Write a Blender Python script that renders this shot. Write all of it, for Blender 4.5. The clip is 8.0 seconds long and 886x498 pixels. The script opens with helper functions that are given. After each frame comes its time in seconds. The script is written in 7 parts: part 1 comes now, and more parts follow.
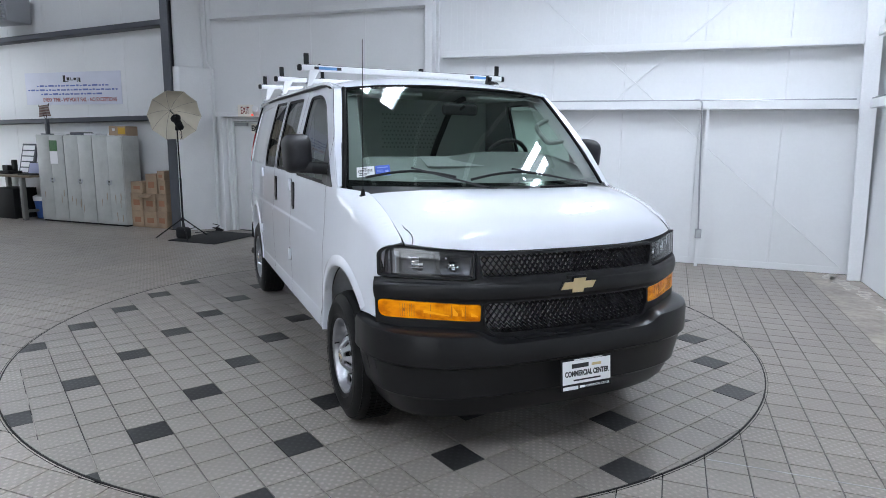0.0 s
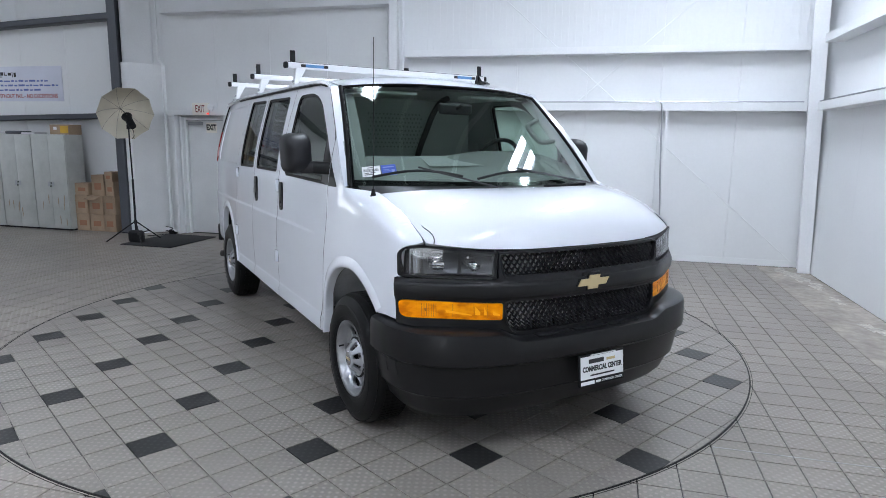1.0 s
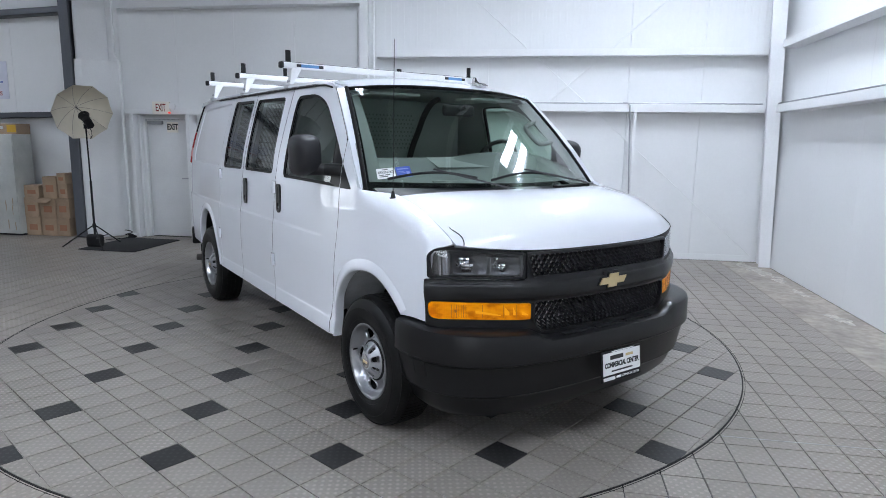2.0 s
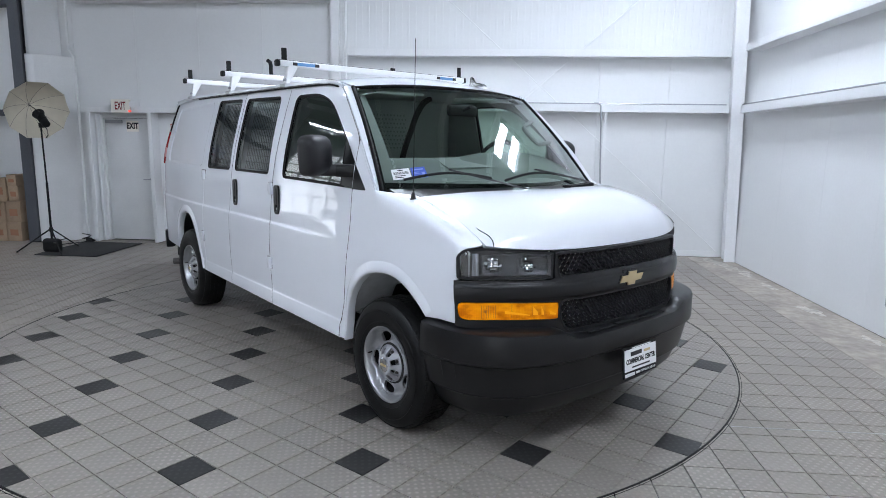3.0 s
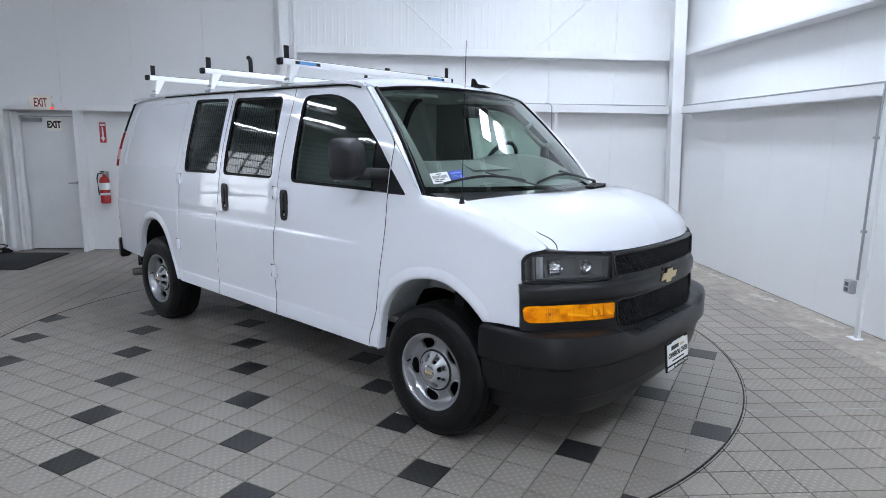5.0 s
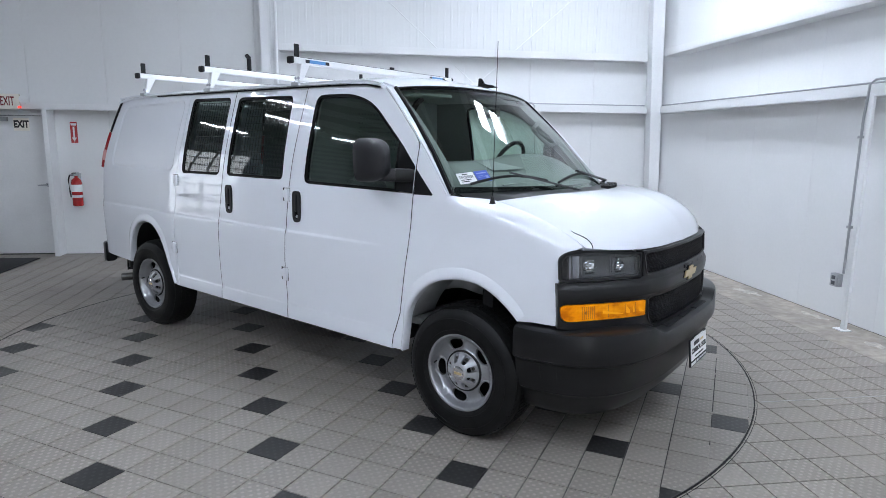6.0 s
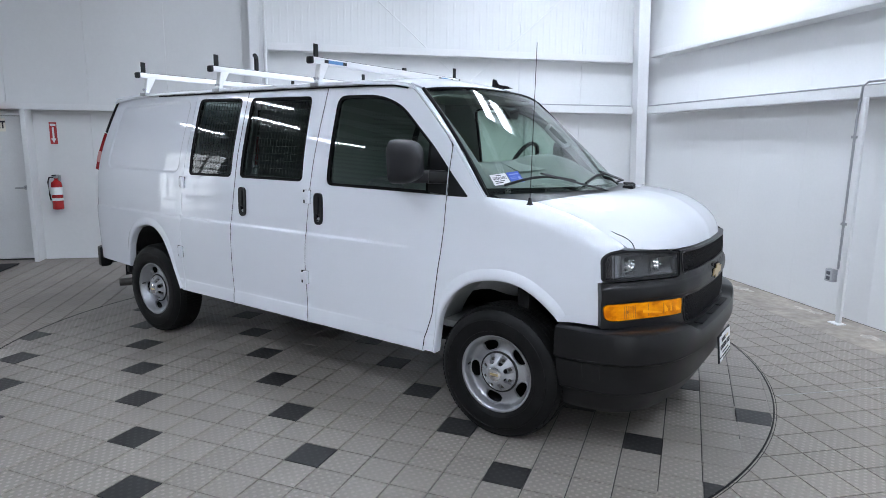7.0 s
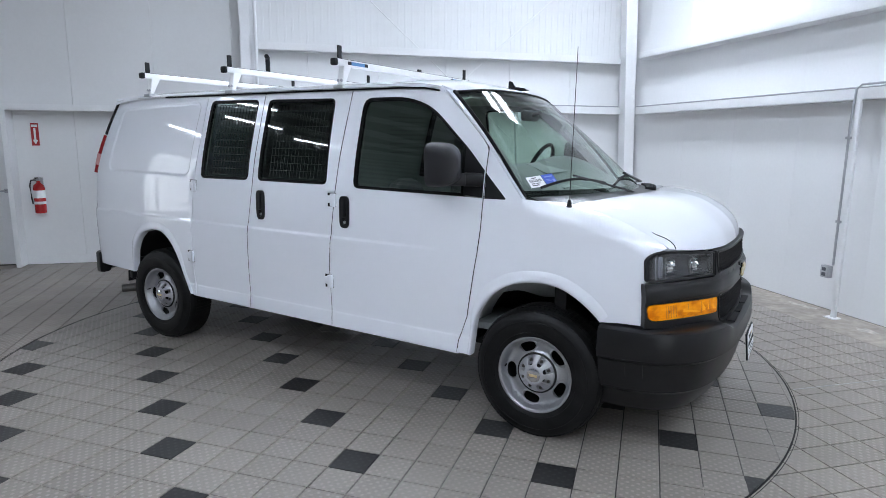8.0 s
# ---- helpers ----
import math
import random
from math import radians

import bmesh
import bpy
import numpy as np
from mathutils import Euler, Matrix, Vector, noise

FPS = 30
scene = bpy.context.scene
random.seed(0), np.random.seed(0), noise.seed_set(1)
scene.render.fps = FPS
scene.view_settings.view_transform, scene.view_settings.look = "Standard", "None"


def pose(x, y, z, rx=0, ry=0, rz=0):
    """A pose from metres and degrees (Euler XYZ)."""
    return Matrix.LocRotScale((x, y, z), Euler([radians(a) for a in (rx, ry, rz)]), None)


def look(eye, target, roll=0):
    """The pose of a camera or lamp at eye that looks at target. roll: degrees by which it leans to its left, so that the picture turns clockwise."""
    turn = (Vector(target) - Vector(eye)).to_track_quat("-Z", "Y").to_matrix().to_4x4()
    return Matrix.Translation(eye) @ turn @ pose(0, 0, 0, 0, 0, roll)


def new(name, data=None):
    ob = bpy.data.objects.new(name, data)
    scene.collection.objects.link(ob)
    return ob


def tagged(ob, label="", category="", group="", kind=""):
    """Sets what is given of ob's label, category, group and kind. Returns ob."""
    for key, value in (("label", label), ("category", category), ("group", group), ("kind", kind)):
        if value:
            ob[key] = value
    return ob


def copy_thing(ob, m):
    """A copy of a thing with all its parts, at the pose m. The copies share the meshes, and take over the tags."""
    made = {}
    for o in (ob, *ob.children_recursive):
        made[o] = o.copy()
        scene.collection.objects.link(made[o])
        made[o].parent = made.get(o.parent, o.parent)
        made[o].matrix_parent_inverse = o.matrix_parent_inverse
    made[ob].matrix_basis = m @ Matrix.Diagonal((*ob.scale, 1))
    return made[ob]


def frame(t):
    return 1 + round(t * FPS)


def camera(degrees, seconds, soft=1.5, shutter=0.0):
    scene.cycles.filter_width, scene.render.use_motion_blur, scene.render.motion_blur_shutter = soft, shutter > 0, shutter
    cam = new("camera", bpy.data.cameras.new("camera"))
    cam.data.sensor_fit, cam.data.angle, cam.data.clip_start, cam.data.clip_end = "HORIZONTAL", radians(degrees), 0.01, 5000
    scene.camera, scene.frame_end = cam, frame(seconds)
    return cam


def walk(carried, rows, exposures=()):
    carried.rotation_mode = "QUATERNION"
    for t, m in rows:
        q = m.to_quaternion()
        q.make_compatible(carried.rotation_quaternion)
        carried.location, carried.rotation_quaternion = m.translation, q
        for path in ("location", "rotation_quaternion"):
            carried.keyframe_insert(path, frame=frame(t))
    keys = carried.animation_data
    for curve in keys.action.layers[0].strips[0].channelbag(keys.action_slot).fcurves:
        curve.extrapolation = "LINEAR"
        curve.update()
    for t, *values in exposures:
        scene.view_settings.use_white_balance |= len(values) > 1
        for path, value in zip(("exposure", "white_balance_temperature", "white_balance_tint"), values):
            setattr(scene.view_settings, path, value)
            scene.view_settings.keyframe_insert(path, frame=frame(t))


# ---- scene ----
cam = camera(70.8, 8.0, soft=0.9)
PATH = [
    (0, (0.291, 0.014, 1.66), (-0.382, 1.866, 1.317), 0.8),
    (0.5, (0.108, -0.038, 1.662), (-0.471, 1.845, 1.321), 0.8),
    (1, (-0.09, -0.1, 1.65), (-0.582, 1.809, 1.31), 0.9),
    (1.5, (-0.287, -0.158, 1.657), (-0.694, 1.77, 1.317), 0.9),
    (3, (-0.885, -0.237, 1.662), (-1.046, 1.728, 1.321), 0.9),
    (3.5, (-1.076, -0.232, 1.679), (-1.153, 1.737, 1.336), 0.8),
    (4, (-1.273, -0.222, 1.676), (-1.267, 1.748, 1.333), 0.8),
    (4.5, (-1.478, -0.213, 1.683), (-1.401, 1.756, 1.339), 0.8),
    (6, (-2.063, -0.147, 1.685), (-1.787, 1.803, 1.339), 0.7),
    (6.5, (-2.258, -0.109, 1.691), (-1.925, 1.833, 1.345), 0.6),
    (7, (-2.451, -0.07, 1.69), (-2.065, 1.862, 1.344), 0.6),
    (7.5, (-2.652, -0.024, 1.693), (-2.214, 1.897, 1.346), 0.5),
    (8, (-2.849, 0.022, 1.708), (-2.357, 1.929, 1.36), 0.5),
]
walk(cam, [(t, look(eye, target, roll)) for t, eye, target, roll in PATH])

# ---- light ----
world = bpy.data.worlds.new("world")
scene.world = world
world.use_nodes = True
world.node_tree.nodes["Background"].inputs[0].default_value = (0.75, 0.82, 1.0, 1)
world.node_tree.nodes["Background"].inputs[1].default_value = 0.05
scene.view_settings.exposure = 0.23
TUBE_POWER = 45.0
DOOR_GLOW = 3.2


# ---- materials ----
def mat(name, color, rough=0.5, metal=0.0, grain=0.0, scale=40.0, stain=0.0, stain_scale=1.5, bump=0.0, coat=0.0, emit=0.0, per_object=0.0, spec=0.5):
    m = bpy.data.materials.new(name)
    m.use_nodes = True
    nt = m.node_tree
    b = nt.nodes["Principled BSDF"]
    b.inputs["Roughness"].default_value = rough
    b.inputs["Metallic"].default_value = metal
    b.inputs["Coat Weight"].default_value = coat
    b.inputs["Coat Roughness"].default_value = 0.03
    b.inputs["Specular IOR Level"].default_value = spec
    b.inputs["Base Color"].default_value = (*color, 1)
    if emit:
        b.inputs["Emission Color"].default_value = (*color, 1)
        b.inputs["Emission Strength"].default_value = emit
    if grain or stain or bump or per_object:
        tc = nt.nodes.new("ShaderNodeTexCoord")
        n1 = nt.nodes.new("ShaderNodeTexNoise")
        n1.inputs["Scale"].default_value = scale
        n1.inputs["Detail"].default_value = 6
        nt.links.new(tc.outputs["Object"], n1.inputs["Vector"])
        n2 = nt.nodes.new("ShaderNodeTexNoise")
        n2.inputs["Scale"].default_value = stain_scale
        n2.inputs["Detail"].default_value = 5
        nt.links.new(tc.outputs["Object"], n2.inputs["Vector"])

        def scaled(sock, lo, hi):
            r = nt.nodes.new("ShaderNodeMapRange")
            r.inputs["From Min"].default_value, r.inputs["From Max"].default_value = 0.3, 0.7
            r.inputs["To Min"].default_value, r.inputs["To Max"].default_value = lo, hi
            nt.links.new(sock, r.inputs["Value"])
            return r.outputs[0]
        f = scaled(n1.outputs["Fac"], 1 - grain, 1 + grain)
        g = scaled(n2.outputs["Fac"], 1 - stain, 1 + stain)
        mul = nt.nodes.new("ShaderNodeMath")
        mul.operation = "MULTIPLY"
        nt.links.new(f, mul.inputs[0])
        nt.links.new(g, mul.inputs[1])
        out = mul.outputs[0]
        if per_object:
            oi = nt.nodes.new("ShaderNodeObjectInfo")
            ge = nt.nodes.new("ShaderNodeNewGeometry")
            ad = nt.nodes.new("ShaderNodeMath")
            ad.operation = "ADD"
            nt.links.new(oi.outputs["Random"], ad.inputs[0])
            nt.links.new(ge.outputs["Random Per Island"], ad.inputs[1])
            fr = nt.nodes.new("ShaderNodeMath")
            fr.operation = "FRACT"
            nt.links.new(ad.outputs[0], fr.inputs[0])
            r = nt.nodes.new("ShaderNodeMapRange")
            r.inputs["To Min"].default_value, r.inputs["To Max"].default_value = 1 - per_object, 1 + per_object
            nt.links.new(fr.outputs[0], r.inputs["Value"])
            m2 = nt.nodes.new("ShaderNodeMath")
            m2.operation = "MULTIPLY"
            nt.links.new(out, m2.inputs[0])
            nt.links.new(r.outputs[0], m2.inputs[1])
            out = m2.outputs[0]
        vm = nt.nodes.new("ShaderNodeVectorMath")
        vm.operation = "SCALE"
        vm.inputs[0].default_value = color
        nt.links.new(out, vm.inputs["Scale"])
        nt.links.new(vm.outputs[0], b.inputs["Base Color"])
        if bump:
            bn = nt.nodes.new("ShaderNodeBump")
            bn.inputs["Strength"].default_value = bump
            bn.inputs["Distance"].default_value = 0.002
            nt.links.new(n1.outputs["Fac"], bn.inputs["Height"])
            nt.links.new(bn.outputs[0], b.inputs["Normal"])
    return m


def glass_mat(name, tint, rough=0.0, face=0.075):
    """Thin tinted pane: it lets light straight through and reflects more at a grazing view."""
    m = bpy.data.materials.new(name)
    m.use_nodes = True
    nt = m.node_tree
    nt.nodes.remove(nt.nodes["Principled BSDF"])
    t = nt.nodes.new("ShaderNodeBsdfTransparent")
    t.inputs[0].default_value = (*tint, 1)
    g = nt.nodes.new("ShaderNodeBsdfGlossy")
    g.inputs["Roughness"].default_value = rough
    lw = nt.nodes.new("ShaderNodeLayerWeight")
    lw.inputs[0].default_value = 0.5
    pw = nt.nodes.new("ShaderNodeMath")
    pw.operation, pw.inputs[1].default_value = "POWER", 5.0
    nt.links.new(lw.outputs["Facing"], pw.inputs[0])
    fr = nt.nodes.new("ShaderNodeMath")
    fr.operation, fr.inputs[1].default_value, fr.inputs[2].default_value = "MULTIPLY_ADD", 1 - face, face
    nt.links.new(pw.outputs[0], fr.inputs[0])
    mx = nt.nodes.new("ShaderNodeMixShader")
    nt.links.new(fr.outputs[0], mx.inputs[0])
    nt.links.new(t.outputs[0], mx.inputs[1])
    nt.links.new(g.outputs[0], mx.inputs[2])
    nt.links.new(mx.outputs[0], nt.nodes["Material Output"].inputs[0])
    return m


def amber_mat(name):
    """Orange lens with fine upright flutes and soft uneven facets behind it."""
    m = mat(name, (0.88, 0.27, 0.002), 0.32, spec=0.12)
    nt = m.node_tree
    b = nt.nodes["Principled BSDF"]
    tc = nt.nodes.new("ShaderNodeTexCoord")
    mp = nt.nodes.new("ShaderNodeMapping")
    mp.inputs["Scale"].default_value = (9, 14, 26)
    nt.links.new(tc.outputs["Object"], mp.inputs[0])
    n = nt.nodes.new("ShaderNodeTexNoise")
    n.inputs["Scale"].default_value, n.inputs["Detail"].default_value = 1.0, 3
    nt.links.new(mp.outputs[0], n.inputs["Vector"])
    cr = nt.nodes.new("ShaderNodeValToRGB")
    cr.color_ramp.elements[0].position, cr.color_ramp.elements[0].color = 0.34, (0.58, 0.14, 0.0006, 1)
    cr.color_ramp.elements[1].position, cr.color_ramp.elements[1].color = 0.68, (0.95, 0.36, 0.002, 1)
    e = cr.color_ramp.elements.new(0.5)
    e.color = (0.82, 0.25, 0.001, 1)
    nt.links.new(n.outputs["Fac"], cr.inputs[0])
    nt.links.new(cr.outputs[0], b.inputs["Base Color"])
    w = nt.nodes.new("ShaderNodeTexWave")
    w.bands_direction = "Y"
    w.inputs["Scale"].default_value = 45
    nt.links.new(tc.outputs["Object"], w.inputs["Vector"])
    bn = nt.nodes.new("ShaderNodeBump")
    bn.inputs["Strength"].default_value, bn.inputs["Distance"].default_value = 0.35, 0.0015
    nt.links.new(w.outputs["Fac"], bn.inputs["Height"])
    nt.links.new(bn.outputs[0], b.inputs["Normal"])
    return m


def stud_mat(name, color, per_object, rough, relief=0.05, shine=0.40):
    """Matt floor tile with dust, scuffs and small smoother studs, their tops painted paler for glints."""
    m = mat(name, color, rough, grain=0.10, scale=70, stain=0.13, stain_scale=0.8, per_object=per_object)
    nt = m.node_tree
    b = nt.nodes["Principled BSDF"]
    tc = nt.nodes.new("ShaderNodeTexCoord")
    sep = nt.nodes.new("ShaderNodeSeparateXYZ")
    nt.links.new(tc.outputs["Object"], sep.inputs[0])

    def wave(sock):
        mu = nt.nodes.new("ShaderNodeMath")
        mu.operation, mu.inputs[1].default_value = "MULTIPLY", 2 * math.pi / 0.052
        nt.links.new(sock, mu.inputs[0])
        si = nt.nodes.new("ShaderNodeMath")
        si.operation = "COSINE"
        nt.links.new(mu.outputs[0], si.inputs[0])
        return si.outputs[0]
    pr = nt.nodes.new("ShaderNodeMath")
    pr.operation = "MULTIPLY"
    nt.links.new(wave(sep.outputs[0]), pr.inputs[0])
    nt.links.new(wave(sep.outputs[1]), pr.inputs[1])
    mr = nt.nodes.new("ShaderNodeMapRange")
    mr.interpolation_type = "SMOOTHSTEP"
    mr.inputs["From Min"].default_value, mr.inputs["From Max"].default_value = 0.42, 0.60
    nt.links.new(pr.outputs[0], mr.inputs["Value"])
    bn = nt.nodes.new("ShaderNodeBump")
    bn.inputs["Strength"].default_value = relief
    bn.inputs["Distance"].default_value = 0.0010
    nt.links.new(mr.outputs[0], bn.inputs["Height"])
    nt.links.new(bn.outputs[0], b.inputs["Normal"])
    # glare on the stud tops put into the colour as a lighter tone
    wear = nt.nodes.new("ShaderNodeMix")
    wear.data_type, wear.blend_type = "RGBA", "MULTIPLY"
    wear.inputs[0].default_value = 1.0
    lift = nt.nodes.new("ShaderNodeMapRange")
    lift.inputs["To Min"].default_value, lift.inputs["To Max"].default_value = 0.98, 1.36
    # noise patches choose where the painted glints show
    patch = nt.nodes.new("ShaderNodeTexNoise")
    patch.inputs["Scale"].default_value, patch.inputs["Detail"].default_value = 1.1, 2.0
    place = nt.nodes.new("ShaderNodeNewGeometry")
    nt.links.new(place.outputs["Position"], patch.inputs["Vector"])
    worn = nt.nodes.new("ShaderNodeMapRange")
    worn.inputs["From Min"].default_value, worn.inputs["From Max"].default_value = 0.40, 0.62
    worn.inputs["To Min"].default_value = 0.25
    nt.links.new(patch.outputs["Fac"], worn.inputs["Value"])
    seen = nt.nodes.new("ShaderNodeMath")
    seen.operation = "MULTIPLY"
    nt.links.new(mr.outputs[0], seen.inputs[0])
    nt.links.new(worn.outputs[0], seen.inputs[1])
    nt.links.new(seen.outputs[0], lift.inputs["Value"])
    nt.links.new(b.inputs["Base Color"].links[0].from_socket, wear.inputs[6])
    nt.links.new(lift.outputs[0], wear.inputs[7])
    nt.links.new(wear.outputs[2], b.inputs["Base Color"])
    ro = nt.nodes.new("ShaderNodeMapRange")
    ro.inputs["To Min"].default_value, ro.inputs["To Max"].default_value = rough, shine
    nt.links.new(mr.outputs[0], ro.inputs["Value"])
    nt.links.new(ro.outputs[0], b.inputs["Roughness"])
    return m


WHITE_PAINT = mat("white_paint", (0.765, 0.785, 0.835), 0.34, grain=0.006, scale=300, coat=1.0, spec=0.3)
nt = WHITE_PAINT.node_tree
wave_noise, wave_bump, wave_at = nt.nodes.new("ShaderNodeTexNoise"), nt.nodes.new("ShaderNodeBump"), nt.nodes.new("ShaderNodeTexCoord")
wave_noise.inputs["Scale"].default_value, wave_noise.inputs["Detail"].default_value = 3.2, 1.5
wave_bump.inputs["Strength"].default_value, wave_bump.inputs["Distance"].default_value = 0.30, 0.006
nt.links.new(wave_at.outputs["Object"], wave_noise.inputs["Vector"])
nt.links.new(wave_noise.outputs["Fac"], wave_bump.inputs["Height"])
for socket in ("Normal", "Coat Normal"):
    nt.links.new(wave_bump.outputs[0], nt.nodes["Principled BSDF"].inputs[socket])
BLACK_PLASTIC = mat("black_plastic", (0.0085, 0.0085, 0.0092), 0.34, grain=0.2, scale=250, stain=0.25, stain_scale=3, bump=0.06, spec=0.30)
GRAINED_PLASTIC = mat("grained_plastic", (0.013, 0.013, 0.0155), 0.52, grain=0.2, scale=250, stain=0.2, stain_scale=5, bump=0.12, spec=0.4)
DARK_TRIM = mat("dark_trim", (0.008, 0.008, 0.009), 0.6, spec=0.3)
GRILLE = mat("grille_black", (0.024, 0.024, 0.026), 0.30)
GLOSS_BLACK = mat("gloss_black", (0.008, 0.008, 0.009), 0.12)
RUBBER = mat("rubber", (0.0050, 0.0050, 0.0052), 0.50, grain=0.3, scale=120, stain=0.6, stain_scale=9, bump=0.35, spec=0.22)
SEAL = mat("seal", (0.0035, 0.0035, 0.0038), 0.45, spec=0.12)
# body white darkened to grey for the shade inside the wheel arch
FENDER_SHADE = mat("fender_shade_grey", (0.50, 0.51, 0.53), 0.6, grain=0.05, scale=60, stain=0.2, stain_scale=5, spec=0.3)
STEEL_PAINT = mat("silver_wheel_paint", (0.37, 0.375, 0.39), 0.33, metal=0.8, grain=0.06, scale=200, stain=0.12, stain_scale=8)
HUB_SILVER = mat("hub_silver", (0.40, 0.405, 0.42), 0.40, metal=0.55, grain=0.05, scale=200)
CHROME = mat("chrome", (0.85, 0.86, 0.88), 0.08, metal=1.0)
BOX_GREY = mat("box_cover_grey", (0.42, 0.43, 0.44), 0.45)
GALV = mat("galvanised", (0.42, 0.43, 0.45), 0.4, metal=0.8, grain=0.1, scale=80)
EXHAUST = mat("dull_exhaust", (0.10, 0.095, 0.09), 0.45, metal=0.7, grain=0.2, scale=30)
GOLD = mat("gold_badge", (0.62, 0.49, 0.27), 0.3, metal=0.6)
AMBER = amber_mat("amber_lens")
AMBER_PALE = mat("amber_glint", (1.0, 0.42, 0.012), 0.3, spec=0.15)
AMBER_DEEP = mat("amber_shade", (0.34, 0.09, 0.002), 0.3, coat=0.3)
RED_LENS = mat("red_lens", (0.30, 0.012, 0.016), 0.12, coat=1.0)
PINK_LENS = mat("pale_lens", (0.62, 0.30, 0.30), 0.15, coat=1.0)
CABIN = mat("cabin_grey", (0.24, 0.248, 0.244), 0.7, grain=0.1, scale=80)
PILLAR_DARK = mat("pillar_trim_grey", (0.15, 0.155, 0.152), 0.7)
CLOTH = mat("seat_vinyl", (0.17, 0.175, 0.173), 0.6, grain=0.1, scale=60)
SEAT_DARK = mat("seat_back_dark", (0.075, 0.078, 0.08), 0.6, grain=0.1, scale=60)
DASH = mat("dash_grey", (0.085, 0.09, 0.088), 0.55, grain=0.08, scale=90)
HEADLINER = mat("headliner", (0.60, 0.61, 0.60), 0.9)
PARTITION = mat("partition_grey", (0.31, 0.32, 0.315), 0.5, stain=0.1, stain_scale=3)
GUARD = mat("guard_wire", (0.120, 0.129, 0.123), 0.5)
LAMP_GREY = mat("lamp_housing", (0.020, 0.020, 0.023), 0.30)
LAMP_BOWL = mat("lamp_bowl", (0.075, 0.077, 0.083), 0.30, metal=1.0)
LAMP_EDGE = mat("lamp_bezel", (0.13, 0.135, 0.145), 0.25, metal=0.6)
WIPER = mat("wiper_arm", (0.10, 0.10, 0.105), 0.2, metal=0.6)
SCUFF = mat("scuff", (0.028, 0.028, 0.03), 0.6)
CHIPPED = mat("worn_floor_paint", (0.44, 0.41, 0.37), 0.6, grain=0.25, scale=30, stain=0.35, stain_scale=12)
HOLE = mat("hole_black", (0.01, 0.01, 0.01), 0.8)
WINDSHIELD = glass_mat("windshield_glass", (0.76, 0.91, 0.82), 0.0, 0.085)
DOOR_GLASS = glass_mat("door_glass", (0.46, 0.55, 0.50), 0.0, 0.075)
TINTED = glass_mat("tinted_glass", (0.33, 0.40, 0.37), 0.0, 0.06)
LENS = glass_mat("clear_lens", (0.93, 0.94, 0.95), 0.0, 0.085)
MARKER = mat("marker_silver", (0.30, 0.31, 0.34), 0.16, metal=1.0)
RIB_SILVER = mat("marker_rib", (0.42, 0.43, 0.46), 0.3, metal=0.7)
REFLECTOR = mat("reflector", (0.92, 0.93, 0.95), 0.10, metal=1.0)
RACK_WHITE = mat("rack_powder_white", (0.80, 0.80, 0.80), 0.3, grain=0.02, scale=100)
LABEL_WHITE = mat("label_white", (0.82, 0.82, 0.82), 0.5)
STICKER_PALE = mat("sticker_print", (0.22, 0.28, 0.62), 0.5)
LABEL_BLUE = mat("label_blue", (0.05, 0.10, 0.45), 0.4)
STRIPE_BLUE = mat("stripe_blue", (0.10, 0.26, 0.52), 0.35)
INK = mat("ink", (0.02, 0.02, 0.022), 0.6)
INK_BLUE = mat("ink_blue", (0.13, 0.17, 0.42), 0.6)
INK_RED = mat("ink_red", (0.42, 0.03, 0.035), 0.6)
EXIT_RED = mat("exit_letter_red", (0.20, 0.018, 0.02), 0.6)
BANNER_CLOTH = mat("banner_cloth", (0.66, 0.67, 0.76), 0.6, stain=0.05, stain_scale=2)
BANNER_RED = mat("banner_red", (0.40, 0.13, 0.14), 0.6)
SIGN_BODY = mat("sign_body_cream", (0.82, 0.78, 0.70), 0.5)
WALL = mat("wall_panel_white", (0.76, 0.765, 0.77), 0.42, grain=0.012, scale=30, stain=0.03, stain_scale=0.7)
WALL_STEEL = mat("painted_steel_white", (0.78, 0.785, 0.79), 0.4, grain=0.02, scale=40, stain=0.03, stain_scale=2)
SEAM = mat("seam_grey", (0.66, 0.66, 0.67), 0.7)
DARK_STEEL = mat("dark_grey_steel", (0.075, 0.08, 0.095), 0.5, grain=0.08, scale=50, stain=0.08)
CEILING = mat("ceiling_grey", (0.17, 0.17, 0.175), 0.7, grain=0.02, stain=0.03)
# unlit look of the unseen walls put into their colour, dims bounce and reflections
WALL_UNLIT = mat("wall_unlit_grey", (0.38, 0.385, 0.39), 0.6, grain=0.02, scale=30, stain=0.05, stain_scale=0.7)
DOOR_PAINT = mat("door_paint", (0.70, 0.705, 0.71), 0.4, stain=0.05, stain_scale=2.5, grain=0.02)
TILE = stud_mat("grey_tile", (0.224, 0.199, 0.177), 0.07, 0.46)
TILE_OUT = stud_mat("outer_tile", (0.241, 0.211, 0.184), 0.06, 0.44, 0.03, 0.40)
TILE_BLACK = stud_mat("black_tile", (0.017, 0.0165, 0.0165), 0.15, 0.48)
GROUT = mat("grout", (0.022, 0.021, 0.020), 0.8, grain=0.3, scale=20, stain=0.2)
GROUT_OUT = mat("grout_outer", (0.050, 0.047, 0.044), 0.8, grain=0.3, scale=20, stain=0.2)
CONCRETE = mat("concrete_edge", (0.33, 0.29, 0.25), 0.6, grain=0.2, scale=14, stain=0.25, stain_scale=3)
PALE_STRIP = mat("pale_joint_strip", (0.34, 0.335, 0.325), 0.34, grain=0.3, scale=12, stain=0.3, stain_scale=4)
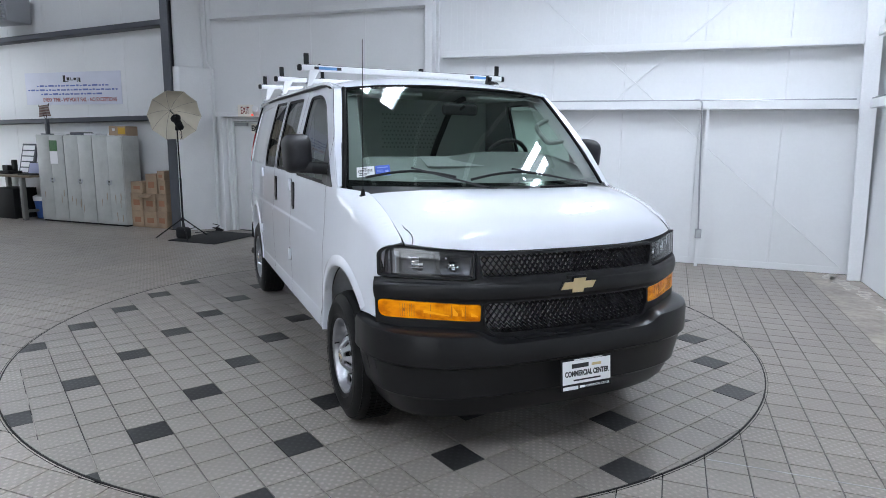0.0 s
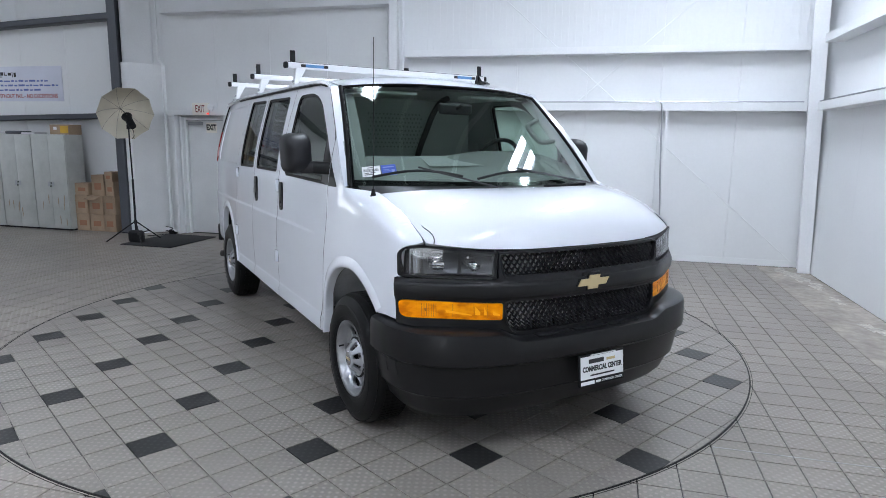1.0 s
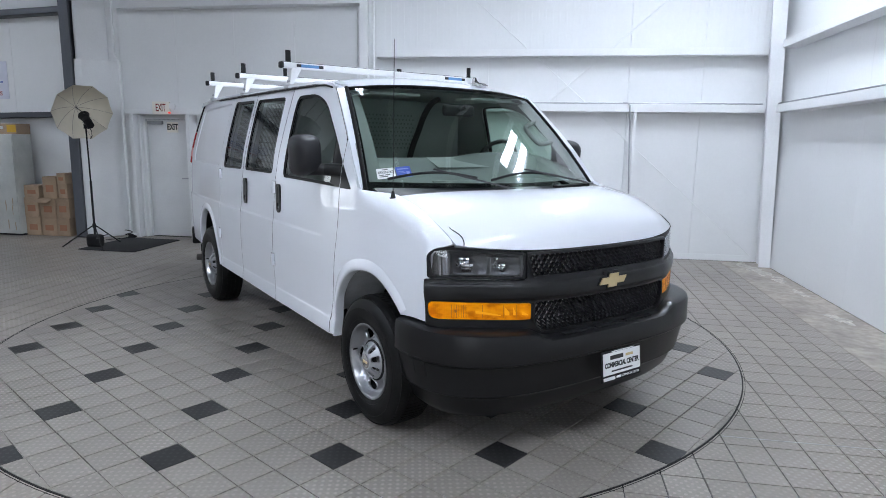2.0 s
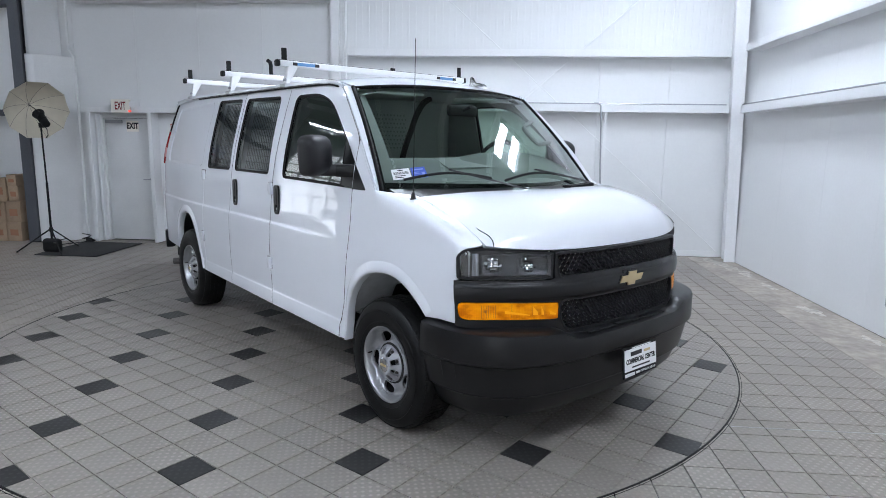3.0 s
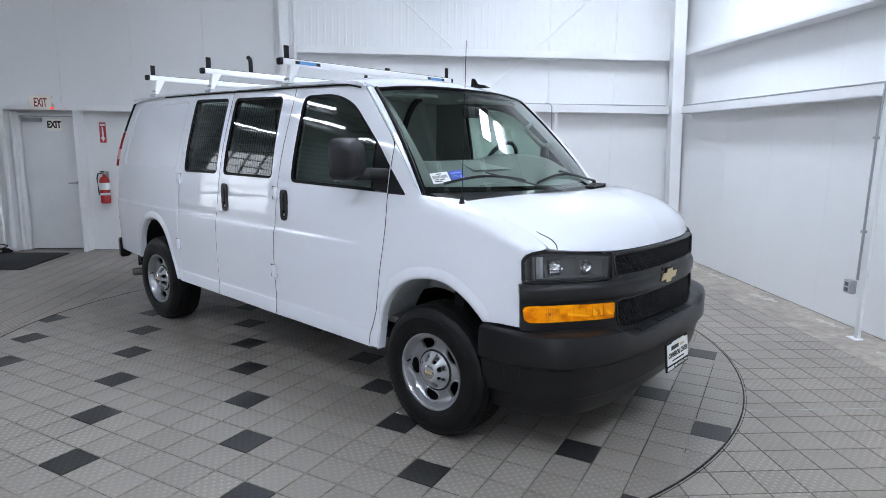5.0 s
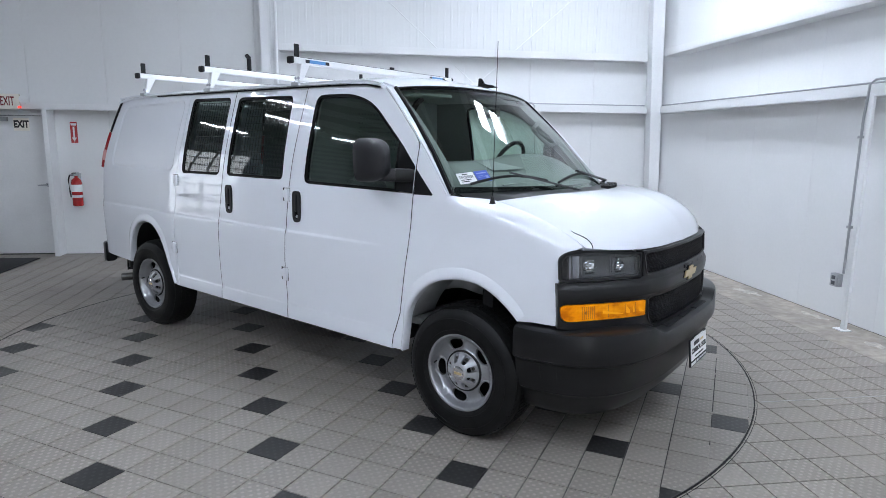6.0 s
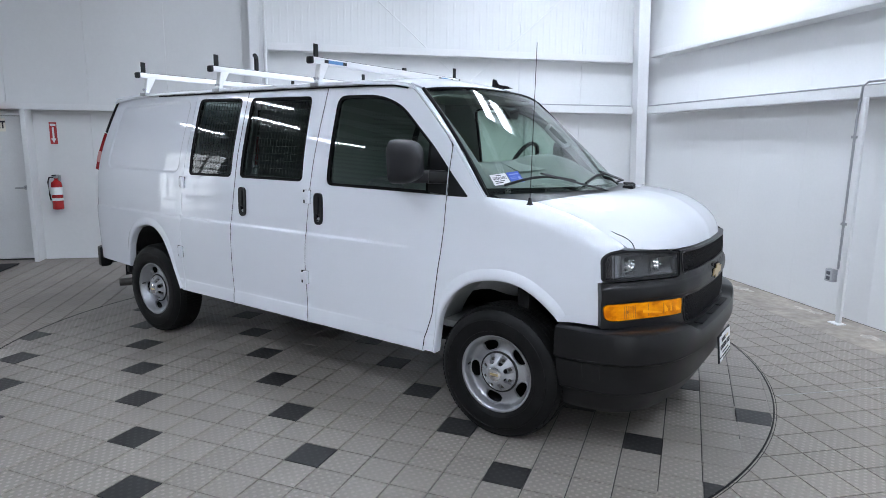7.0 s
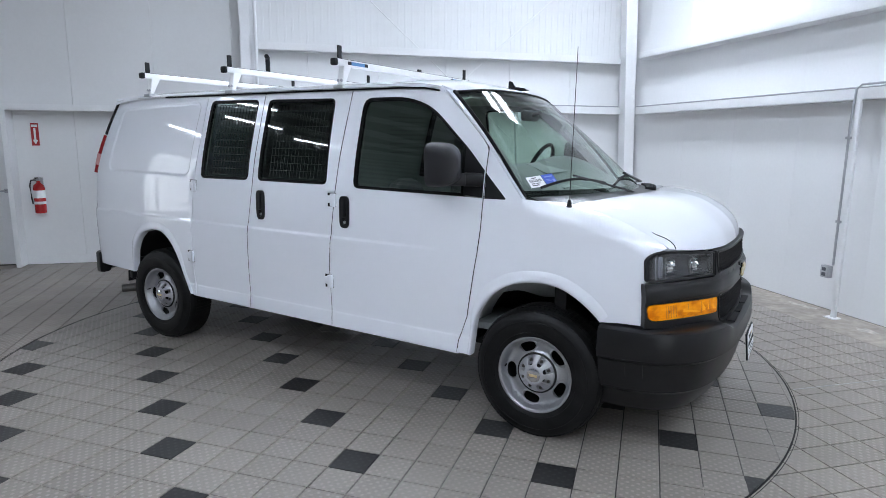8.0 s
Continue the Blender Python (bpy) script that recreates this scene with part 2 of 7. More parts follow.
RING = mat("turntable_ring", (0.009, 0.009, 0.009), 0.65, grain=0.2, scale=30, stain=0.2, spec=0.15)
CABINET = mat("cabinet_grey", (0.46, 0.47, 0.45), 0.4, stain=0.10, stain_scale=4, grain=0.03)
RUST = mat("rust_stain", (0.36, 0.29, 0.22), 0.7, grain=0.2, scale=60)
CARDBOARD = mat("cardboard", (0.35, 0.25, 0.17), 0.85, grain=0.08, scale=60, stain=0.15, stain_scale=4, per_object=0.14)
TAPE = mat("box_tape", (0.40, 0.28, 0.18), 0.35)
PRINT_RED = mat("box_print", (0.33, 0.155, 0.09), 0.8)
RIB_GREY = mat("rib_grey", (0.22, 0.21, 0.19), 0.5)
UMBRELLA = mat("umbrella_cloth", (0.62, 0.57, 0.47), 0.6, stain=0.06, stain_scale=6)
MAT_BLACK = mat("mat_black", (0.014, 0.014, 0.015), 0.9, grain=0.3, scale=150, bump=0.5)
RED = mat("extinguisher_red", (0.40, 0.010, 0.012), 0.22, coat=0.6)
DESK_LEG = mat("desk_leg_grey", (0.14, 0.14, 0.13), 0.5, stain=0.2, stain_scale=6)
WOOD = mat("desk_wood", (0.17, 0.13, 0.09), 0.5, grain=0.1, scale=20)
GREEN = mat("calendar_green", (0.05, 0.14, 0.05), 0.6, grain=0.4, scale=60)
FLAG_RED = mat("flag_red", (0.17, 0.105, 0.09), 0.85, stain=0.2, stain_scale=20)
FLAG_PALE = mat("flag_stripe", (0.30, 0.26, 0.24), 0.85)
BIN_BLUE = mat("bin_blue", (0.03, 0.09, 0.30), 0.5)
YELLOW = mat("box_label_yellow", (0.62, 0.36, 0.03), 0.5)
SCREEN = mat("screen_lavender", (0.42, 0.44, 0.60), 0.3)
TUBE = mat("lamp_diffuser", (0.86, 0.96, 1.12), 0.5, emit=TUBE_POWER)
DAYLIGHT = mat("frosted_pane", (0.88, 0.94, 1.0), 0.5, emit=DOOR_GLOW)
GLOW_RED = mat("exit_indicator", (1.0, 0.05, 0.03), 0.5, emit=1.5)


# ---- mesh helpers ----
def mesh_of(bm, name, material, smooth=False):
    me = bpy.data.meshes.new(name)
    bm.to_mesh(me)
    bm.free()
    for m in (material if isinstance(material, (list, tuple)) else [material]):
        me.materials.append(m)
    if smooth:
        me.polygons.foreach_set("use_smooth", [True] * len(me.polygons))
        me.set_sharp_from_angle(angle=radians(38))
    return me


def part(name, bm, material, parent=None, label="", smooth=True):
    ob = new(name, bm if isinstance(bm, bpy.types.Mesh) else mesh_of(bm, name, material, smooth))
    if parent:
        ob.parent = parent
    return tagged(ob, label)


def thing(name, label, category, m=Matrix(), group="", kind=""):
    ob = new(name)
    ob.matrix_world = m
    return tagged(ob, label, category, group, kind)


def solid(name, bm, material, label="", category="", group="", kind="", m=Matrix(), smooth=True):
    ob = new(name, mesh_of(bm, name, material, smooth))
    ob.matrix_world = m
    return tagged(ob, label, category, group, kind)


def add(bm, other, m=None):
    """Joins the bmesh other into bm, moved by m."""
    if m is not None:
        other.transform(m)
    me = bpy.data.meshes.new("joined")
    other.to_mesh(me)
    other.free()
    bm.from_mesh(me)
    bpy.data.meshes.remove(me)
    return bm


def box(x0, x1, y0, y1, z0, z1, bevel=0.0, seg=2):
    bm = bmesh.new()
    bmesh.ops.create_cube(bm, size=1, matrix=Matrix.Translation(((x0 + x1) / 2, (y0 + y1) / 2, (z0 + z1) / 2)) @ Matrix.Diagonal((x1 - x0, y1 - y0, z1 - z0, 1)))
    if bevel:
        bmesh.ops.bevel(bm, geom=bm.edges[:], offset=bevel, segments=seg, profile=0.5, affect="EDGES")
    return bm


def boxes(rows, bevel=0.0):
    bm = bmesh.new()
    for r in rows:
        add(bm, box(*r, bevel=bevel, seg=1))
    return bm


def cyl(p0, p1, r0, r1=None, seg=16, caps=True):
    p0, p1 = Vector(p0), Vector(p1)
    bm = bmesh.new()
    q = (p1 - p0).to_track_quat("Z", "Y").to_matrix().to_4x4()
    bmesh.ops.create_cone(bm, cap_ends=caps, segments=seg, radius1=r0, radius2=r0 if r1 is None else r1, depth=(p1 - p0).length,
                          matrix=Matrix.Translation((p0 + p1) / 2) @ q)
    return bm


def sweep(path, profile, closed=False, up=(0, 0, 1), cap=True):
    """A profile (pairs: across, along up) carried along the points of path."""
    path = [Vector(p) for p in path]
    n, k = len(path), len(profile)
    bm = bmesh.new()
    rings = []
    for i, p in enumerate(path):
        a = path[(i - 1) % n] if closed or i else p
        b = path[(i + 1) % n] if closed or i < n - 1 else p
        t = (b - a).normalized()
        s = t.cross(Vector(up)).normalized()
        u = s.cross(t)
        rings.append([bm.verts.new(p + s * c + u * d) for c, d in profile])
    for i in range(n if closed else n - 1):
        r, s = rings[i], rings[(i + 1) % n]
        for j in range(k):
            bm.faces.new((r[j], r[(j + 1) % k], s[(j + 1) % k], s[j]))
    if cap and not closed:
        bm.faces.new(rings[0][::-1])
        bm.faces.new(rings[-1])
    bmesh.ops.recalc_face_normals(bm, faces=bm.faces)
    return bm


def ring_profile(r, seg=8):
    return [(r * math.cos(2 * math.pi * i / seg), r * math.sin(2 * math.pi * i / seg)) for i in range(seg)]


def tube(path, r, seg=8, closed=False, up=(0, 0, 1)):
    return sweep(path, ring_profile(r, seg), closed, up)


def lathe(profile, seg=48, axis="Y", close=False):
    """Turns (radius, along) pairs about an axis."""
    bm = bmesh.new()
    rings = []
    for r, a in profile:
        row = []
        for i in range(seg):
            t = 2 * math.pi * i / seg
            c, s = r * math.cos(t), r * math.sin(t)
            row.append(bm.verts.new((c, a, s) if axis == "Y" else (c, s, a)))
        rings.append(row)
    for i in range(len(rings) if close else len(rings) - 1):
        p, q = rings[i], rings[(i + 1) % len(rings)]
        for j in range(seg):
            bm.faces.new((p[j], p[(j + 1) % seg], q[(j + 1) % seg], q[j]))
    bmesh.ops.remove_doubles(bm, verts=bm.verts, dist=1e-5)
    bmesh.ops.recalc_face_normals(bm, faces=bm.faces)
    return bm


def plate(outline, holes, place, thick, step=0.05, rows=(), extra=()):
    """A sheet over a flat outline with holes, laid on the surface place(u, v), with an edge turned in by thick."""
    def fine(loop):
        out = []
        for i, a in enumerate(loop):
            b = loop[(i + 1) % len(loop)]
            k = max(1, math.ceil(math.dist(a, b) / step))
            out += [(a[0] + (b[0] - a[0]) * j / k, a[1] + (b[1] - a[1]) * j / k) for j in range(k)]
        return out
    loops = [fine(outline)] + [fine(h) for h in holes]
    pts, edges = [], []
    for lp in loops:
        s = len(pts)
        pts += lp
        edges += [(s + i, s + (i + 1) % len(lp)) for i in range(len(lp))]
    border = np.array(pts)
    far = np.array(extra)

    def inside(p):
        n = False
        for lp in loops:
            for i, a in enumerate(lp):
                b = lp[i - 1]
                if (a[1] > p[1]) != (b[1] > p[1]) and p[0] < (b[0] - a[0]) * (p[1] - a[1]) / (b[1] - a[1]) + a[0]:
                    n = not n
        return n
    lo, hi = border.min(0), border.max(0)
    row = 0
    v = lo[1] + step / 2
    while v < hi[1]:
        u = lo[0] + (step / 2 if row % 2 else step)
        while u < hi[0]:
            if not any(abs(v - r) < 0.014 for r in rows) and not (len(far) and np.min(np.hypot(far[:, 0] - u, far[:, 1] - v)) < 0.022) and np.min(np.hypot(border[:, 0] - u, border[:, 1] - v)) > step * 0.45 and inside((u, v)):
                pts.append((u, v))
            u += step
        v += step * 0.87
        row += 1
    free = list(extra) + [(lo[0] + 0.04 * i, v) for v in rows if lo[1] < v < hi[1] for i in range(1, int((hi[0] - lo[0]) / 0.04))]
    pts += [p for p in free if np.min(np.hypot(border[:, 0] - p[0], border[:, 1] - p[1])) > 0.008 and inside(p)]
    from mathutils.geometry import delaunay_2d_cdt
    co, _, tris, _, _, _ = delaunay_2d_cdt([Vector(p) for p in pts], edges, [], 0, 1e-6)
    tris = [t for t in tris if abs((co[t[1]] - co[t[0]]).cross(co[t[2]] - co[t[0]])) > 2e-7]
    tris = [t for t in tris if inside(sum((co[i] for i in t), Vector((0, 0))) / 3)]

    def normal(u, v):
        e = 1e-3
        du = Vector(place(u + e, v)) - Vector(place(u - e, v))
        dv = Vector(place(u, v + e)) - Vector(place(u, v - e))
        return du.cross(dv).normalized()
    where = [Vector(place(*c)) for c in co]
    nor = [normal(*c) for c in co]
    verts, faces, norms = list(where), [], []
    count = {}
    for t in tris:
        a, b, c = (where[i] for i in t)
        t = list(t) if (b - a).cross(c - a).dot(nor[t[0]]) > 0 else list(t)[::-1]
        faces.append(t)
        norms += [nor[i] for i in t]
        for i in range(3):
            count[(t[i], t[(i + 1) % 3])] = 1
    back = {}
    for (i, j) in [k for k in count if (k[1], k[0]) not in count]:
        for q in (i, j):
            if q not in back:
                back[q] = len(verts)
                verts.append(where[q] - nor[q] * thick)
        faces.append([j, i, back[i], back[j]])
        fn = (where[i] - where[j]).cross(-nor[i]).normalized()
        norms += [fn] * 4
    me = bpy.data.meshes.new("plate")
    me.from_pydata(verts, [], faces)
    me.polygons.foreach_set("use_smooth", [True] * len(faces))
    me.polygons.foreach_set("material_index", [0 if len(f) == 3 else 1 for f in faces])
    me.update()
    me.normals_split_custom_set([n[:] for n in norms])
    return me


def sheet(name, me, material, parent=None, label="", edge=None):
    me.materials.append(material)
    me.materials.append(edge or material)
    me.name = name
    return part(name, me, material, parent, label)


def grid_surface(place, nu, nv, thick=0.0):
    """A smooth grid over u, v in 0..1, with an edge turned in."""
    bm = bmesh.new()
    vs = [[bm.verts.new(place(i / nu, j / nv)) for j in range(nv + 1)] for i in range(nu + 1)]
    for i in range(nu):
        for j in range(nv):
            bm.faces.new((vs[i][j], vs[i + 1][j], vs[i + 1][j + 1], vs[i][j + 1]))
    if thick:
        bm.normal_update()
        edge = [e for e in bm.edges if e.is_boundary]
        moved = {v: v.co - v.normal * thick for e in edge for v in e.verts}
        made = bmesh.ops.extrude_edge_only(bm, edges=edge)["geom"]
        new_v = [g for g in made if isinstance(g, bmesh.types.BMVert)]
        for v in new_v:
            src = min(moved, key=lambda q: (q.co - v.co).length_squared)
            v.co = moved[src]
    return bm


def curve(rows):
    """A smooth monotone run through (position, value) rows."""
    xs = [r[0] for r in rows]
    ys = [r[1] for r in rows]
    n = len(xs)
    d = [(ys[i + 1] - ys[i]) / (xs[i + 1] - xs[i]) for i in range(n - 1)]
    s = [d[0]] + [0 if d[i - 1] * d[i] <= 0 else 2 * d[i - 1] * d[i] / (d[i - 1] + d[i]) for i in range(1, n - 1)] + [d[-1]]

    def f(x):
        if x <= xs[0]:
            return ys[0] + s[0] * (x - xs[0])
        if x >= xs[-1]:
            return ys[-1] + s[-1] * (x - xs[-1])
        i = max(k for k in range(n - 1) if xs[k] <= x)
        h = xs[i + 1] - xs[i]
        t = (x - xs[i]) / h
        return (ys[i] * (1 + 2 * t) * (1 - t) ** 2 + s[i] * h * t * (1 - t) ** 2 + ys[i + 1] * t * t * (3 - 2 * t) + s[i + 1] * h * t * t * (t - 1))
    return f


def rounded(pts, r, seg=4):
    """Rounds the corners of a closed outline; r is one radius or one a corner."""
    out, n = [], len(pts)
    for i in range(n):
        p, a, b = Vector(pts[i]), Vector(pts[i - 1]), Vector(pts[(i + 1) % n])
        q = r[i] if isinstance(r, (list, tuple)) else r
        d1, d2 = (a - p), (b - p)
        q = min(q, d1.length * 0.49, d2.length * 0.49)
        if q < 1e-4:
            out.append(tuple(p))
            continue
        p1, p2 = p + d1.normalized() * q, p + d2.normalized() * q
        for k in range(seg + 1):
            t = k / seg
            out.append(tuple(p1 * (1 - t) ** 2 + p * 2 * t * (1 - t) + p2 * t * t))
    return out


def writing(name, text, size, material, m, parent=None, squeeze=1.0, label="", depth=0.0006, bold=0.0):
    cu = bpy.data.curves.new(name, "FONT")
    cu.body, cu.size, cu.align_x, cu.align_y, cu.extrude, cu.offset = text, size, "CENTER", "CENTER", depth, bold
    tmp = new(name, cu)
    me = bpy.data.meshes.new_from_object(tmp.evaluated_get(bpy.context.evaluated_depsgraph_get()))
    bpy.data.objects.remove(tmp)
    me.transform(m @ Matrix.Diagonal((squeeze, 1, 1, 1)))
    me.materials.append(material)
    return part(name, me, material, parent, label)


# ---- room ----
XR, YB, XL, YF, ZC = 2.60, 9.35, -15.0, -9.0, 6.0
PITCH = 0.2080
TABLE_C, TABLE_R, TABLE_TURN = Vector((-1.98, 5.085, 0)), 3.03, 57.4


def wall_panels(parent, a, b, first, make, openings=(), top=ZC, gap=0.0025):
    """Upright wall panels about a metre wide, butted with a fine joint."""
    edges = [a] + [e for e in (first + 1.01 * k for k in range(-30, 30)) if a + 0.05 < e < b - 0.05] + [b]
    for p, q in zip(edges, edges[1:]):
        pieces = [(p + gap / 2, q - gap / 2, 0.0, top)]
        for (u, v, h) in openings:
            cut = []
            for (s, t, z0, z1) in pieces:
                if t <= u or s >= v or z0 >= h:
                    cut.append((s, t, z0, z1))
                    continue
                cut.append((s, t, h, z1))
                if s < u - 0.02:
                    cut.append((s, u, z0, h))
                if t > v + 0.02:
                    cut.append((v, t, z0, h))
            pieces = cut
        for (s, t, z0, z1) in pieces:
            part("wall_panel", make(s, t, z0, z1), WALL, parent)


DOOR_X = (-7.08, -6.28, 1.985)
wall_north = solid("wall_north", boxes([(XL, DOOR_X[0], YB + 0.03, YB + 0.2, 0, ZC), (DOOR_X[1], XR + 0.2, YB + 0.03, YB + 0.2, 0, ZC),
                                        (DOOR_X[0], DOOR_X[1], YB + 0.03, YB + 0.2, DOOR_X[2], ZC)]), SEAM, "white insulated metal panel wall with fine upright joints", "wall", kind="structure")
wall_panels(wall_north, XL, XR, 0.585, lambda s, t, a, b: box(s, t, YB, YB + 0.026, a, b, 0.002, 1), [DOOR_X])
wall_east = solid("wall_east", box(XR + 0.03, XR + 0.2, YF, YB + 0.03, 0, ZC), SEAM, "white metal panel side wall", "wall", kind="structure")
wall_panels(wall_east, YF, YB, 7.76, lambda s, t, a, b: box(XR, XR + 0.026, s, t, a, b, 0.0006, 1), gap=0.0008)
solid("wall_west", boxes([(XL - 0.2, XL, YF, 7.1, 0, ZC), (XL - 0.2, XL, 8.9, YB + 0.2, 0, ZC), (XL - 0.2, XL, 7.1, 8.9, 3.9, ZC)]), WALL_UNLIT, "unseen end wall greyed as unlit round a glazed overhead door", "wall", kind="structure")
# unseen bands, added only to put level stripes into the van's window reflections
solid("wall_ribs", boxes([(XL, XL + 0.03, YF, 7.08, z, z + 0.16) for z in [2.3 + 0.34 * k for k in range(10)]]), DARK_STEEL, "unseen dark bands added to stripe the window reflections", "wall ribs", kind="structure")
solid("wall_south", boxes([(XL, -2.6, YF - 0.2, YF, 0, ZC), (1.0, XR + 0.2, YF - 0.2, YF, 0, ZC), (-2.6, 1.0, YF - 0.2, YF, 3.9, ZC)]), WALL_UNLIT,
      "unseen wall greyed as unlit round a glazed overhead door", "wall", kind="structure")
ceiling = boxes([(XL, XR + 0.2, YF, YB + 0.2, ZC, ZC + 0.15)])
deck_faces = len(ceiling.faces)
add(ceiling, boxes([(x, x + 0.07, YF, YB, ZC - 0.2, ZC) for x in [XL + 0.6 + 1.2 * k for k in range(14)]]))
ceiling.faces.ensure_lookup_table()
for f in ceiling.faces[deck_faces:]:
    f.material_index = 1
solid("ceiling", ceiling, [CEILING, WALL_STEEL], "grey metal deck ceiling with white purlins", "ceiling", kind="structure")

# glazed overhead doors
def overhead_door(name, m, cols, rows, w, h):
    d = thing(name, "closed overhead door with rows of frosted panes", "overhead door", m, kind="structure")
    cw, rh = w / cols, h / rows
    for i in range(cols):
        for j in range(rows):
            x, z = -w / 2 + i * cw, j * rh
            part("pane", box(x + 0.035, x + cw - 0.035, -0.01, 0.01, z + 0.04, z + rh - 0.04), DAYLIGHT, d)
    for i in range(cols + 1):
        x = -w / 2 + i * cw
        part("stile", box(max(-w / 2, x - 0.035), min(w / 2, x + 0.035), -0.03, 0.03, 0, h), WALL_STEEL, d)
    for j in range(rows + 1):
        part("rail", box(-w / 2, w / 2, -0.025, 0.025, max(0, j * rh - 0.04), min(h, j * rh + 0.04)), WALL_STEEL, d)
    return d


overhead_door("door_1", pose(XL - 0.1, 8.0, 0, 0, 0, 90), 4, 8, 1.8, 3.9)
overhead_door("door_3", pose(-0.8, YF - 0.1, 0), 6, 8, 3.6, 3.9)

# girts, columns and bracing of the steel frame
def girt(z0, z1, x0, x1, material=WALL_STEEL, y=YB, depth=0.2):
    prof = [(x0, x1, y - depth, y, z1 - 0.012, z1), (x0, x1, y - depth, y - depth + 0.012, z0, z1), (x0, x1, y - depth, y, z0, z0 + 0.012)]
    return boxes(prof)


def girt_east(z0, z1, y0, y1, depth=0.2):
    return boxes([(XR - depth, XR, y0, y1, z1 - 0.012, z1), (XR - depth, XR - depth + 0.012, y0, y1, z0, z1), (XR - depth, XR, y0, y1, z0, z0 + 0.012)])


WG = "wall girts of the white frame"
for z0, z1, x0, x1 in ((2.02, 2.10, -7.38, -3.32), (3.66, 3.745, -7.38, -3.32), (2.115, 2.215, -3.10, 2.40), (2.885, 2.985, -3.10, 2.36), (4.6, 4.7, -3.10, 2.28)):
    solid("girt", girt(z0, z1, x0, x1), WALL_STEEL, "white painted steel girt along the panel wall", "girt", WG, kind="structure")
for z0, z1 in ((2.10, 2.20), (2.91, 3.01), (4.6, 4.7)):
    solid("girt", girt_east(z0, z1, YF, 8.72), WALL_STEEL, "white painted steel girt along the side wall", "girt", WG, kind="structure")
for z0, z1, slope in ((1.965, 2.055, -1.3), (3.62, 3.72, -2.2)):
    bm = girt(0, z1 - z0, XL + 8.16, 0, y=0)
    solid("girt", bm, DARK_STEEL, "dark grey steel girt along the wall", "girt", kind="structure", m=pose(-8.16, YB, z0, 0, slope, 0))

solid("column", boxes([(-3.33, -3.21, YB - 0.3, YB - 0.285, 0, ZC), (-3.275, -3.265, YB - 0.285, YB - 0.02, 0, ZC), (-3.33, -3.21, YB - 0.02, YB, 0, ZC)]), WALL_STEEL,
            "white steel wide-flange column against the wall", "column", kind="structure")
solid("pipe", tube([(-3.13, YB - 0.25, 0), (-3.13, YB - 0.25, ZC)], 0.022, 10, up=(0, 1, 0)), WALL_STEEL, "white painted pipe beside the column", "pipe", kind="structure")


def tapered_column():
    bm = bmesh.new()
    for (b0, b1, t0, t1, y0, y1) in ((2.44, 2.595, 2.19, 2.40, 8.930, 8.944), (2.512, 2.524, 2.29, 2.302, 8.948, 9.26)):
        vs = [bm.verts.new(p) for p in ((b0, y0, 0), (b1, y0, 0), (b1, y1, 0), (b0, y1, 0), (t0, y0, ZC), (t1, y0, ZC), (t1, y1, ZC), (t0, y1, ZC))]
        for f in ((0, 1, 5, 4), (1, 2, 6, 5), (2, 3, 7, 6), (3, 0, 4, 7), (4, 5, 6, 7), (3, 2, 1, 0)):
            bm.faces.new([vs[i] for i in f])
    bmesh.ops.bevel(bm, geom=bm.edges[:], offset=0.004, segments=1, affect="EDGES")
    return bm


solid("column", tapered_column(), WALL_STEEL, "white tapered steel frame column in the corner", "column", kind="structure")
solid("brace_rod", tube([(-2.4, YB - 0.12, 4.35), (2.42, YB - 0.12, 0.1)], 0.007, 6, up=(0, 1, 0)), WALL_STEEL, "thin white diagonal bracing rod on the wall", "brace", "bracing rods", kind="structure")
solid("brace_rod", tube([(-3.1, YB - 0.1, 0.0), (2.3, YB - 0.1, 4.75)], 0.007, 6, up=(0, 1, 0)), WALL_STEEL, "thin white diagonal bracing rod on the wall", "brace", "bracing rods", kind="structure")
solid("rib_liner", boxes([(x * 0.1 - 3.05, x * 0.1 - 3.02, YB - 0.0022, YB + 0.001, 3.0, ZC) for x in range(55)], 0.001), WALL, "fine upright ribs of the upper wall panels", "ribs", kind="stuff")
solid("baseboard", boxes([(-6.18, -3.33, YB - 0.006, YB, 0, 0.11), (-3.2, 2.45, YB - 0.006, YB, 0, 0.09)]), WALL_STEEL, "low white base flashing along the wall", "base trim", kind="structure")


def conduit(name, run, boxat):
    t = thing(name, "thin metal conduit with a grey outlet box on the wall", "conduit")
    part("pipe", tube(run, 0.011, 8, up=(0.3, 1, 0.1)), GALV, t)
    x, y, z = boxat
    part("outlet_box", box(x - 0.04, x + 0.04, y - 0.04, y + 0.04, z - 0.06, z + 0.06, 0.006), GALV, t, "galvanised outlet box")
    part("cover", box(x - 0.03, x + 0.03, y - 0.046, y - 0.038, z - 0.05, z + 0.05, 0.003), BOX_GREY, t, "pale grey box cover")
    part("strut", boxes([(x - 0.02, x + 0.02, y + 0.03, y + 0.05, 0, 2.12)]), WALL_STEEL, t, "white upright strut")
    return t


solid("conduit", tube([(-3.08, 9.165, 2.234), (2.36, 9.165, 2.234)], 0.009, 8), GALV, "thin grey conduit run along the top of the lower girt", "conduit", kind="structure")
solid("conduit", tube([(2.415, 8.7, 2.216), (2.415, -4.0, 2.216)], 0.009, 8), GALV, "thin grey conduit run along the side wall girt", "conduit", kind="structure")
conduit("conduit", [(0.50, 9.13, 2.24), (0.56, 9.12, 2.24), (0.60, 9.12, 2.2), (0.64, 9.1, 1.2), (0.68, 9.1, 0.5)], (0.68, 9.1, 0.46))
